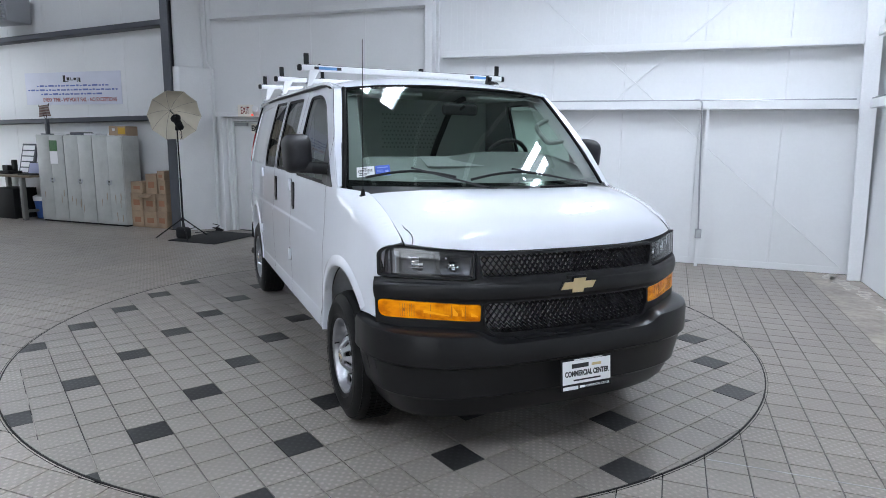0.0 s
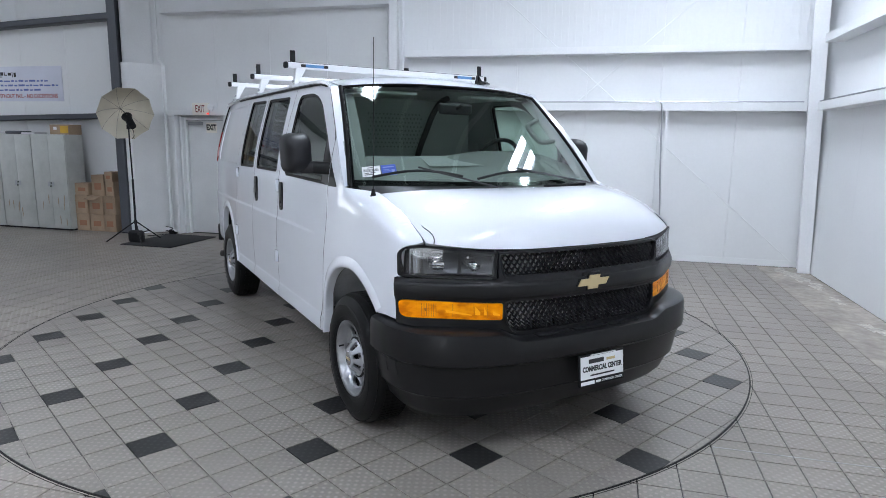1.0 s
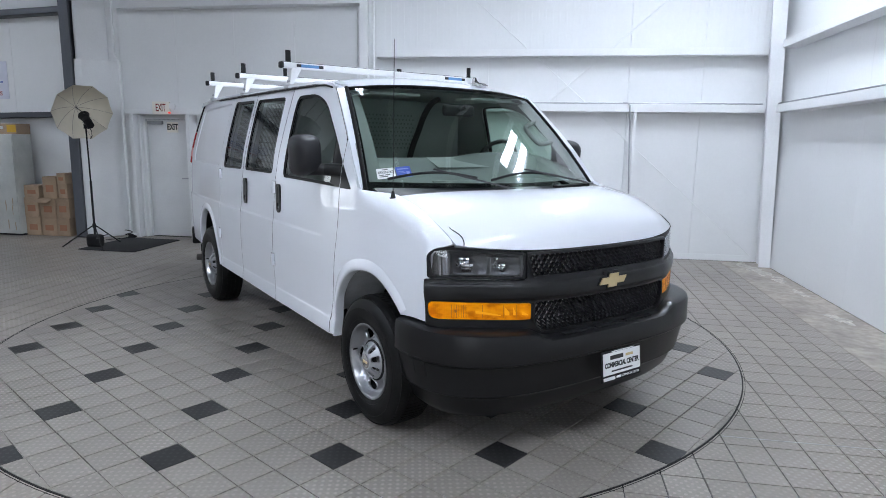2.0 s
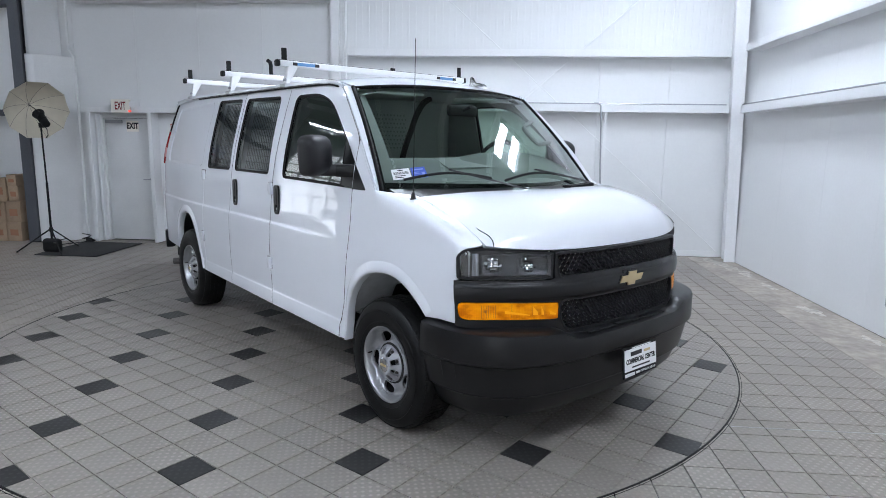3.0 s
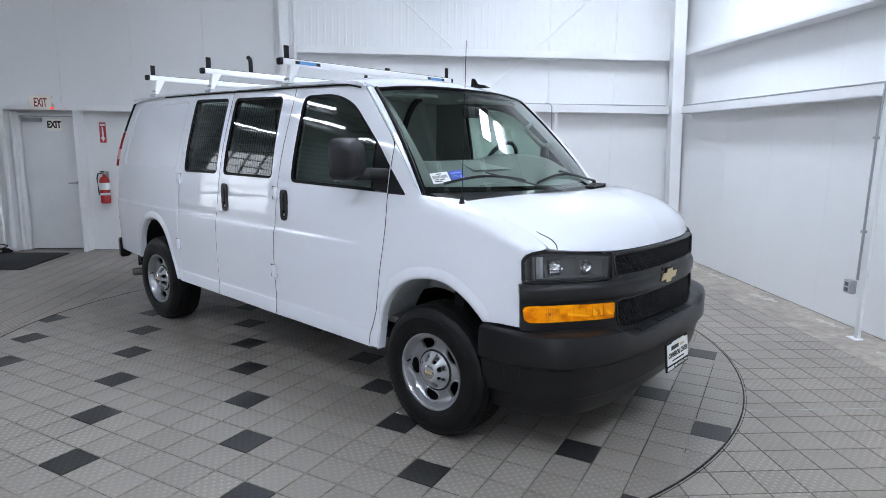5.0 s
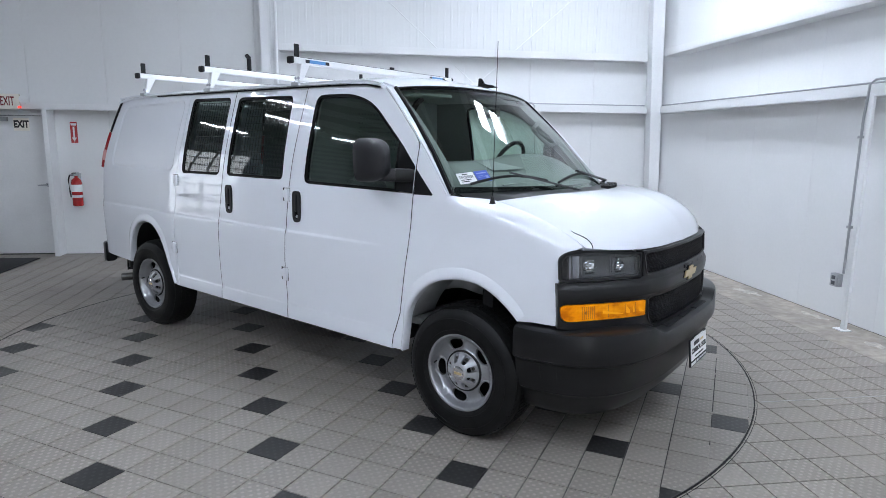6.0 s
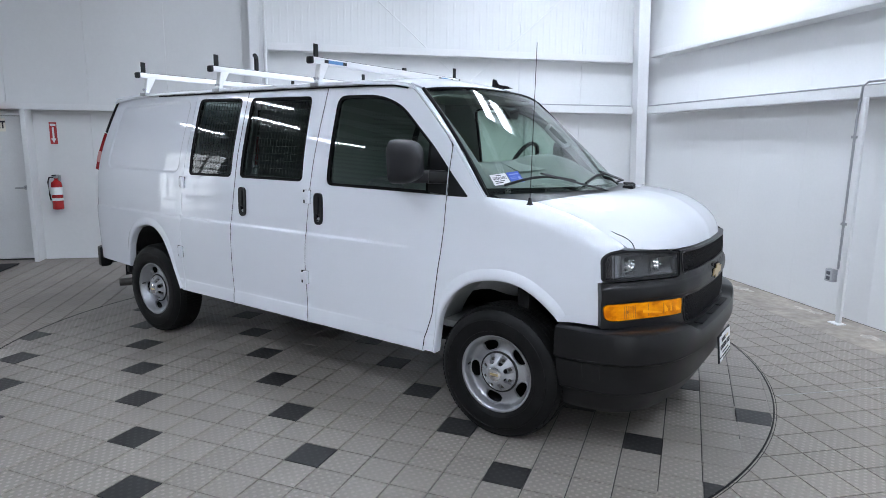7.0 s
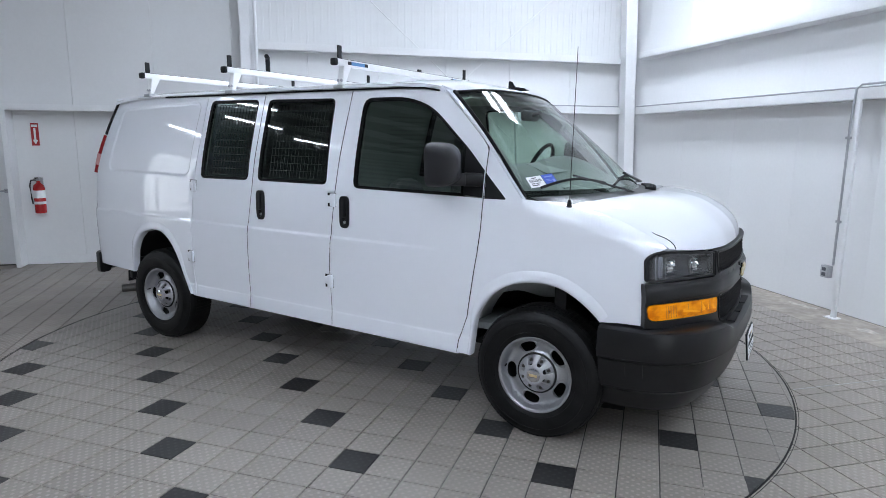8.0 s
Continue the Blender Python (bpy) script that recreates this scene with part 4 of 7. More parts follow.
def build_side(s):
    """The panels, glass and seals of one side; s is -1 for the kerb side."""
    put = side_n(s)
    kerb = s < 0

    # black edge faces stand in for the shade in the panel gaps
    def panel(name, loop, holes=(), label="", step=0.055, thick=0.02, parent=VAN, material=WHITE_PAINT, extra=(), edge=SEAL):
        return sheet(name, plate(flip(loop, s), [flip(h, s) for h in holes], put, thick, step, CREASES, flip(extra, s)), material, parent, label, edge)
    fender = shifted(DOOR_FRONT, G)[1:] + [(-0.346 + G, 1.66), (-0.29, 1.601), (-0.2, 1.492), (-0.115, 1.384), (-0.04, 1.374)] + [(x, shoulder_top(x)) for x in [0.0 + 0.021 * i for i in range(31)]] + [(0.655, 1.162),
                                             (0.630, 1.148), (0.600, 1.140), (0.580, 1.112), (0.574, 0.99), (0.572, 0.85), (0.569, 0.755), (0.45, 0.757)] + ARCH_F[::-1] + [(-0.502, 0.425)]
    shoulder = [(-0.06 + 0.03 * i, shoulder_top(-0.06 + 0.03 * i) - d) for i in range(24) for d in (0.004, 0.009, 0.016, 0.025, 0.036, 0.05, 0.07, 0.095)]
    panel("fender", fender, [], "white front fender", 0.035, extra=shoulder, edge=WHITE_PAINT)
    door1 = shifted(DOOR_FRONT, -G) + [(-0.36, 1.672)] + PILLAR_FRONT + shifted(SEAM_1, G)
    d1 = panel("front_door", door1, [W1_DOOR], "white front door with a black handle")
    holes2 = [W2] if kerb else []
    d2 = panel("side_door", shifted(SEAM_1, -G)[::-1] + shifted(SEAM_2, G), holes2, "white hinged side door")
    d3 = panel("side_door", shifted(SEAM_2, -G)[::-1] + shifted(SEAM_3, G), [W3] if kerb else [], "white hinged side door")
    corner = rounded(RECESS, 0.07, 8)
    dense = [(a[0] + (b[0] - a[0]) * j / 24, a[1] + (b[1] - a[1]) * j / 24) for a, b in zip(corner, corner[1:] + corner[:1]) for j in range(24) if j % 24 == 0 or math.dist(a, b) > 0.3]
    recess_pts = [q for d in (-0.004, 0.004, 0.011, 0.018, 0.026) for q in inset_loop(dense, d)]
    rear = shifted(SEAM_3, -G)[::-1] + [(-3.5, 2.024), (-4.0, 2.02), (-4.11, 2.012), (-4.215, 1.755), (-4.345, 1.4), (-4.435, 0.98), (-4.46, 0.6), (-4.455, 0.54)] + ARCH_R
    panel("quarter_panel", rear, [], "white rear quarter panel with a pressed recess", extra=recess_pts, edge=WHITE_PAINT)
    # liner that closes the joints from inside
    liner_out = [(-0.30, 1.62), (-0.13, 1.38), (0.0, 1.36), (0.4, 1.25), (0.55, 1.12), (0.55, 0.8), (0.4, 0.77)] + ARCH_F[::-1] + [(-0.6, 0.44), (-2.9, 0.46)] + ARCH_R[::-1] + [(-4.4, 0.58), (-4.3, 1.4), (-4.08, 1.98), (-0.78, 2.0)]
    put_in = (lambda x, z: (x, -(body_y(x, z) - 0.045), z)) if kerb else (lambda x, z: (-x, body_y(-x, z) - 0.045, z))
    holes = [inset_loop(W1, 0.012)] + ([inset_loop(W2, 0.012), inset_loop(W3, 0.012)] if kerb else [])
    sheet("inner_lining", plate(flip(liner_out, s), [flip(h, s) for h in holes], put_in, 0.004, 0.09), CABIN, VAN, "dark grey inner lining")

    # glass with a black border
    def window(parent, hole, name="window", tint=TINTED):
        def deeper(d):
            return (lambda x, z: (x, -(body_y(x, z) - d), z)) if kerb else (lambda x, z: (-x, body_y(-x, z) - d, z))
        inner = inset_loop(hole, 0.019)
        sheet("seal", plate(flip(inset_loop(hole, 0.001), s), [flip(inner, s)], deeper(0.006), 0.02, 0.06), SEAL, parent, "black rubber window seal")
        g = sheet(name, plate(flip(inset_loop(hole, 0.014), s), [], deeper(0.010), 0.004, 0.1), tint, parent, "tinted side window")
        g.visible_shadow = False
    window(d1, GLASS_1, tint=DOOR_GLASS)
    sail = [(-0.49, 1.386), (-0.50, 1.674), (-0.47, 1.645), (-0.356, 1.528), (-0.356, 1.376)]
    sheet("sail_cover", plate(flip(sail, s), [], (lambda x, z: (x, -(body_y(x, z) - 0.004), z)) if kerb else (lambda x, z: (-x, body_y(-x, z) - 0.004, z)), 0.02, 0.06), BLACK_PLASTIC, d1, "black plastic mirror base")
    tri = [(-0.345, 1.372), (-0.345, 1.518), (-0.212, 1.38), (-0.215, 1.373)]
    sheet("corner_cover", plate(flip(tri, s), [], (lambda x, z: (x, -(body_y(x, z) + 0.003), z)) if kerb else (lambda x, z: (-x, body_y(-x, z) + 0.003, z)), 0.012, 0.06), BLACK_PLASTIC, VAN, "black corner cover")
    if kerb:
        window(d2, W2)
        window(d3, W3)

    # drip rail over the doors
    rail = [(x, s * (body_y(x, z) + min(0.012, -0.014 - 0.2 * (x + 0.70))), z) for x, z in ((-0.70, 1.995), (-0.76, 2.02), (-0.85, 2.034), (-1.0, 2.04), (-1.6, 2.043), (-2.4, 2.043), (-3.2, 2.041), (-3.8, 2.034), (-4.12, 2.02))]
    part("drip_rail", sweep(rail, [(-0.018, -0.008), (0.012, -0.008), (0.016, 0.0), (0.012, 0.010), (-0.018, 0.010)]), WHITE_PAINT, VAN, "white drip rail")
    seal = [(x, s * (body_y(x, z) + 0.006), z - 0.006) for x, z in ((-0.74, 2.005), (-0.85, 2.024), (-1.0, 2.029), (-1.6, 2.032), (-2.4, 2.032), (-3.4, 2.03))]
    part("roof_seal", sweep(seal, [(-0.012, -0.006), (0.012, -0.006), (0.012, 0.004), (-0.012, 0.004)]), SEAL, VAN, "black seal under the drip rail")

    # arch lips
    def lip(loop):
        bm = bmesh.new()
        n = len(loop)
        prof = [(-0.004, -0.045), (-0.003, 0.0), (0.002, 0.008), (0.012, 0.012), (0.026, 0.0115), (0.042, 0.008), (0.058, 0.003), (0.068, -0.001)]
        rows = []
        for i, (x, z) in enumerate(loop):
            a, b = Vector(loop[max(0, i - 1)]), Vector(loop[min(n - 1, i + 1)])
            t = (b - a).normalized()
            o = Vector((-t.y, t.x))
            if o.dot(Vector((x, z)) - Vector((sum(p[0] for p in loop) / n, 0.4))) < 0:
                o = -o
            row = []
            slim = 1 - 0.62 * min(1.0, max(0.0, (0.80 - z) / 0.2))
            for d, h in prof:
                px, pz = x + o.x * d * slim, z + o.y * d * slim
                row.append(bm.verts.new((px, s * (body_y(px, pz) + h), pz)))
            rows.append(row)
        for p, q in zip(rows, rows[1:]):
            for k in range(len(prof) - 1):
                bm.faces.new((p[k], p[k + 1], q[k + 1], q[k]))
        bmesh.ops.recalc_face_normals(bm, faces=bm.faces)
        part("arch_lip", bm, WHITE_PAINT, VAN, "white flared wheel arch lip")
    lip(smooth_loop(ARCH_F))
    lip(smooth_loop(ARCH_R))

    # handles, hinges
    for d, x0, z0, z1 in ((d1, -1.377, 1.117, 1.329),) + (((d2, -2.163, 1.122, 1.331),) if kerb else ()):
        y = body_y(x0, 1.22)
        bez = mesh_of(sweep([(x0 + a * 0.028, s * (y + 0.004), 1.225 + b * 0.095) for a, b in [(math.copysign(abs(math.cos(t)) ** 0.5, math.cos(t)), math.copysign(abs(math.sin(t)) ** 0.35, math.sin(t))) for t in [2 * math.pi * i / 32 for i in range(32)]]],
                            [(-0.011, -0.012), (0.011, -0.012), (0.011, 0.008), (-0.011, 0.008)], True, up=(0, s, 0)), "handle_bezel", BLACK_PLASTIC, True)
        h = part("handle", bez, BLACK_PLASTIC, d, "black recessed door handle")
        part("cup", box(x0 - 0.026, x0 + 0.026, min(s * (y - 0.012), s * (y + 0.003)), max(s * (y - 0.012), s * (y + 0.003)), 1.135, 1.315, 0.004), GLOSS_BLACK, h)
        part("paddle", box(x0 - 0.02, x0 + 0.008, min(s * (y + 0.001), s * (y + 0.012)), max(s * (y + 0.001), s * (y + 0.012)), 1.19, 1.312, 0.005), BLACK_PLASTIC, h)
        part("lock", cyl((x0, s * (y - 0.002), 1.158), (x0, s * (y + 0.007), 1.158), 0.010), GALV, h, "small metal key lock")
    if kerb:
        for x, z in ((-1.478, 1.30), (-1.505, 0.745), (-2.905, 1.33), (-2.962, 0.765)):
            y = body_y(x, z)
            # dark plate stands in for the shadow line round the hinge
            part("hinge_shade", box(x - 0.0465, x + 0.0265, min(s * (y + 0.0015), s * (y - 0.006)), max(s * (y + 0.0015), s * (y - 0.006)), z - 0.0462, z + 0.0462, 0.0005), SEAL, VAN, "thin dark plate for the shade round a door hinge")
            part("hinge", add(box(x - 0.014, x + 0.026, s * (y + 0.022) if s < 0 else y - 0.005, s * (y - 0.005) if s < 0 else y + 0.022, z - 0.045, z + 0.045, 0.006),
                              box(x - 0.045, x + 0.004, s * (y + 0.012) if s < 0 else y - 0.005, s * (y - 0.005) if s < 0 else y + 0.012, z - 0.022, z + 0.03, 0.004)), WHITE_PAINT, VAN, "white door hinge")


def smooth_run(run, k=4):
    """Catmull-Rom points through a run of places."""
    p = [run[0]] + list(run) + [run[-1]]
    out = []
    for a, b, c, d in zip(p, p[1:], p[2:], p[3:]):
        out += [0.5 * (2 * b + (c - a) * t + (2 * a - 5 * b + 4 * c - d) * t * t + (3 * b - a - 3 * c + d) * t ** 3) for t in [j / k for j in range(k)]]
    return out + [run[-1]]


def smooth_loop(loop, k=3):
    """Catmull-Rom points through an open run."""
    p = [Vector(loop[0])] + [Vector(q) for q in loop] + [Vector(loop[-1])]
    out = []
    for i in range(1, len(p) - 2):
        for j in range(k):
            t = j / k
            a, b, c, d = p[i - 1:i + 3]
            out.append(tuple(0.5 * (2 * b + (c - a) * t + (2 * a - 5 * b + 4 * c - d) * t * t + (3 * b - a - 3 * c + d) * t ** 3)))
    return out + [tuple(loop[-1])]


W1_DOOR = rounded([(-1.314, 1.385), (-1.312, 1.968), (-0.97, 1.968), (-0.77, 1.905), (-0.47, 1.648), (-0.358, 1.532), (-0.358, 1.374)], [0.05, 0.07, 0.12, 0.10, 0.05, 0.0, 0.0])
GLASS_1 = rounded([(-1.314, 1.385), (-1.312, 1.968), (-0.97, 1.968), (-0.77, 1.905), (-0.50, 1.676), (-0.487, 1.376)], [0.05, 0.07, 0.12, 0.10, 0.01, 0.01])
for s in (-1, 1):
    build_side(s)

# roof
roof_edge_x = lambda y: -0.595 - 0.045 * (y / 0.7) ** 2 - 0.015 * (y / 0.7) ** 4 - 0.03 * max(0.0, (y - 0.74) / 0.1) ** 2


def roof_z(x, y):
    edge = 2.032
    crown = 0.098 * (1 - (abs(y) / 0.845) ** 2.3)
    fall = max(0.0, (x + 1.15) / 0.55)
    back = max(0.0, (-3.7 - x) / 0.5)
    return edge + crown - 0.062 * fall ** 2.2 * (0.55 + 0.45 * (1 - (abs(y) / 0.85) ** 2)) - 0.03 * fall ** 2 - 0.05 * back ** 2


def roof_place(u, v):
    y = -0.838 + 1.676 * v
    x1 = roof_edge_x(abs(y))
    x = -4.13 + (x1 + 4.13) * (1 - (1 - u) ** 1.6)
    return (x, y, roof_z(x, y))


part("roof", grid_surface(roof_place, 60, 28, 0.02), WHITE_PAINT, VAN, "white pressed roof")
part("headliner", grid_surface(lambda u, v: (-4.0 + 3.36 * u, -0.80 + 1.6 * v, roof_z(-4.0 + 3.36 * u, -0.80 + 1.6 * v) - 0.05), 20, 10), HEADLINER, VAN, "pale headliner")

# windshield
ws_top = lambda y: Vector((roof_edge_x(abs(y)) + 0.004, y, roof_z(roof_edge_x(abs(y)), y) - 0.006))
ws_bot_x = lambda y: 0.27 - 0.432 * y * y
ws_low = lambda y: Vector((ws_bot_x(abs(y)), y, 1.362 + 0.012 * (abs(y) / 0.95)))


def ws_place(u, v, d=0.0):
    k = 2 * v - 1
    a, b = ws_low(0.945 * k), ws_top(0.785 * k)
    p = a.lerp(b, u)
    bow = 0.045 * u * (1 - u) * 4 * 0.5
    return p + Vector((0.72, 0, 0.69)) * (bow + d)


def ws_strip(u0, u1, v0, v1, d, nu=12, nv=24):
    return grid_surface(lambda u, v: ws_place(u0 + (u1 - u0) * u, v1 + (v0 - v1) * v, d), nu, nv)


ws = part("windshield", ws_strip(0, 1, 0, 1, 0.0, 20, 36), WINDSHIELD, VAN, "large curved green-tinted windshield")
ws.visible_shadow = False
for a in ((0, 0.075, 0.0, 1.0), (0.975, 1.0, 0.0, 1.0), (0.0, 1.0, 0.0, 0.014), (0.0, 1.0, 0.986, 1.0)):
    part("black_border", ws_strip(*a, -0.006), GLOSS_BLACK, ws, "black printed glass border")
for k in (-1, 1):
    run = [ws_place(u, 0.0 if k < 0 else 1.0, 0.004) for u in [i / 12 for i in range(13)]]
    part("windshield_seal", tube(run, 0.014 if k < 0 else 0.009, 8), SEAL, VAN, "black windshield edge seal")
part("windshield_seal", tube([ws_place(1.0, v, 0.0) for v in [i / 20 for i in range(21)]], 0.008, 6), SEAL, VAN, "black windshield edge seal")
# pillar faces between door and glass
for s in (-1, 1):
    def pillar(u, v, s=s):
        z = 1.375 + 0.645 * u
        x_edge = float(np.interp(z, [1.375, 1.384, 1.492, 1.601, 1.66, 1.672, 1.715, 1.863, 1.962, 2.022], [-0.106, -0.112, -0.20, -0.29, -0.345, -0.357, -0.395, -0.55, -0.66, -0.74]))
        a = Vector((x_edge + 0.0035, s * (body_y(x_edge, z) - 0.002), z))
        g = (z - 1.362) / 0.63
        b = ws_place(min(1.0, g), 0.0 if s < 0 else 1.0, 0.0)
        return a.lerp(b, v)
    part("pillar", grid_surface(pillar, 40, 4, 0.012), WHITE_PAINT, VAN, "white windshield pillar")

# cowl
cowl_place = lambda u, v: (ws_bot_x(abs(0.90 * (2 * v - 1))) - 0.04 + 0.185 * u, 0.90 * (2 * v - 1), 1.392 - 0.022 * u - 0.034 * abs(2 * v - 1) ** 6 * u)
part("cowl", grid_surface(cowl_place, 4, 40, 0.02), BLACK_PLASTIC, VAN, "black plastic cowl below the windshield")
part("cowl_vent", boxes([(ws_bot_x(abs(y)) + 0.02, ws_bot_x(abs(y)) + 0.09, y - 0.004, y + 0.004, 1.374, 1.398) for y in [0.18 + 0.016 * i for i in range(25)]]), DARK_TRIM, VAN, "slatted cowl air inlet")

# hood
hood_front_x = curve([(0.0, 0.884), (0.3, 0.869), (0.54, 0.820), (0.7, 0.758), (0.80, 0.705), (0.852, 0.668)])
hood_back_x = curve([(0.0, 0.40), (0.4, 0.345), (0.7, 0.245), (0.86, 0.14)])
hood_mid = curve([(0.0, 1.392), (0.25, 1.376), (0.5, 1.350), (0.75, 1.292), (0.9, 1.232), (0.97, 1.180), (1.0, 1.125)])
hood_side = lambda f: shoulder_top(0.14 + 0.528 * f) + 0.0005


def hood_place(u, v):
    k = 2 * v - 1
    f = u
    y = (0.8545 + 0.0055 * min(1.0, 2.4 * (1 - f))) * k
    x = hood_back_x(abs(y)) + (hood_front_x(abs(y)) - hood_back_x(abs(y))) * f
    w = abs(k) ** 4.4
    z = hood_mid(f) * (1 - w) + hood_side(f) * w
    # broad raised middle
    z += 0.012 * math.exp(-((abs(k) - 0.0) / 0.62) ** 8) * math.sin(math.pi * min(1, f)) ** 0.7
    return (x, y, z)


part("hood", grid_surface(hood_place, 40, 60, 0.03), WHITE_PAINT, VAN, "white rounded hood")
for v in (0.0, 1.0):
    side_in = 0.021 if v < 0.5 else -0.021
    seam = [Vector(hood_place(1.0 - 0.23 * (i / 24) ** 1.3, v + side_in * (0.85 + 0.35 * math.sin(math.pi * min(1.0, 1.15 * i / 24))))) + Vector((0, 0, 0.0014 - 0.0030 * max(0.0, i / 24 - 0.6) / 0.4)) for i in range(25)]
    part("hood_seam", tube(seam, 0.0026, 5), SEAL, VAN, "dark shut line beside the hood")
part("engine_bay_floor", box(-0.1, 0.6, -0.8, 0.8, 1.0, 1.03), DARK_TRIM, VAN, "dark inner engine bay panel")

# front fascia follows this plan
face_x = curve([(0.0, 0.906), (0.3, 0.894), (0.50, 0.860), (0.56, 0.842), (0.7, 0.770), (0.82, 0.695), (0.90, 0.643), (0.95, 0.60), (0.972, 0.575)])


def face_pt(y, z, out=0.0):
    s = 1 if y >= 0 else -1
    ya = abs(y)
    g = (face_x(ya + 0.002) - face_x(max(0.0, ya - 0.002))) / (0.002 + min(ya, 0.002))
    n = Vector((1, -g, 0)).normalized()
    lean = -0.06 * (z - 0.95) if z > 0.8 else 0.009
    return Vector((face_x(ya) + n.x * out + lean, s * (ya + n.y * out), z))


def face_plate(loop, out, thick, step=0.04, holes=()):
    """A curved slab on the fascia over an outline of (y, z) pairs."""
    return plate(loop, list(holes), lambda y, z: face_pt(y, z, out), thick, step)


def mirror(loop):
    return [(-y, z) for y, z in loop][::-1]


part("fascia_back", face_plate([(-0.95, 0.72), (0.95, 0.72), (0.95, 1.12), (0.6, 1.115), (-0.6, 1.115), (-0.95, 1.12)], -0.05, 0.02, 0.06), DARK_TRIM, VAN, "dark inner front panel")
UP_G = rounded([(-0.515, 1.0), (0.515, 1.0), (0.535, 1.108), (-0.535, 1.108)], 0.02)
LOW_G = rounded([(-0.47, 0.715), (0.47, 0.715), (0.51, 0.78), (0.505, 0.868), (-0.505, 0.868), (-0.51, 0.78)], [0.05, 0.05, 0.05, 0.02, 0.02, 0.05])
HL = rounded([(0.553, 0.988), (0.965, 0.990), (0.965, 1.108), (0.940, 1.138), (0.86, 1.145), (0.548, 1.118)], [0.012, 0.015, 0.03, 0.03, 0.02, 0.012])
AM = rounded([(0.525, 0.778), (0.962, 0.785), (0.968, 0.878), (0.522, 0.866)], [0.012, 0.035, 0.03, 0.012])
surround = [(-0.972, 0.752), (-0.80, 0.728), (-0.53, 0.705), (-0.45, 0.682), (0.45, 0.682), (0.53, 0.705), (0.80, 0.728), (0.972, 0.752), (0.974, 0.984), (0.57, 0.981), (0.545, 0.99), (0.543, 1.122), (-0.543, 1.122), (-0.545, 0.99), (-0.57, 0.981), (-0.974, 0.984)]
# the band between lamps and signals stands proud with a rounded upper edge
ledge = curve([(0.6, 0.0), (0.872, 0.0), (0.882, 0.004), (0.896, 0.013), (0.93, 0.017), (0.946, 0.0165), (0.959, 0.012), (0.970, 0.002), (1.0, 0.0), (1.2, 0.0)])
surround_mesh = plate(surround, [UP_G, LOW_G, AM, mirror(AM)], lambda y, z: face_pt(y, z, 0.012 + ledge(z)), 0.05, 0.03, (0.874, 0.882, 0.889, 0.896, 0.93, 0.946, 0.953, 0.959, 0.9645, 0.970))
sheet("grille_surround", surround_mesh, BLACK_PLASTIC, VAN, "black plastic grille surround")


def grille(rows):
    """A zigzag mesh standing in front of a dark backing."""
    bm = bmesh.new()
    for (z, y0, y1, off) in rows:
        y = y0 + off
        while y < y1:
            w, h, t = 0.0150, 0.0085, 0.0062
            pts = [(-w, h), (0, -h), (w, h), (w, h - t), (0, -h - t), (-w, h - t)]
            lift = (0.000, 0.011, 0.000, -0.004, 0.006, -0.004)
            top = [bm.verts.new(face_pt(y + a, z + b, -0.004 + c)) for (a, b), c in zip(pts, lift)]
            low = [bm.verts.new(face_pt(y + a, z + b, -0.022)) for a, b in pts]
            bm.faces.new((top[0], top[5], top[4], top[1]))
            bm.faces.new((top[1], top[4], top[3], top[2]))
            for k in range(6):
                bm.faces.new((low[k], low[(k + 1) % 6], top[(k + 1) % 6], top[k]))
            y += 0.030
    bmesh.ops.recalc_face_normals(bm, faces=bm.faces)
    return part("grille_mesh", bm, GRILLE, VAN, "black chevron grille mesh", smooth=False)


# raised frames round the two grille openings
for lp in (UP_G, LOW_G):
    part("grille_frame", sweep([face_pt(y, z, 0.013) for y, z in inset_loop(lp, -0.004)], [(-0.006, -0.004), (0.006, -0.004), (0.004, 0.004), (-0.004, 0.004)], True, up=(1, 0, 0)), BLACK_PLASTIC, VAN, "raised black grille frame")



grille([(1.014 + 0.0205 * i, -0.512 - 0.002 * i, 0.516 + 0.002 * i, 0.015 * (i % 2)) for i in range(5)])
grille([(0.732 + 0.0205 * i, -0.455 - min(0.045, 0.02 * i), 0.458 + min(0.045, 0.02 * i), 0.015 * (i % 2)) for i in range(7)])


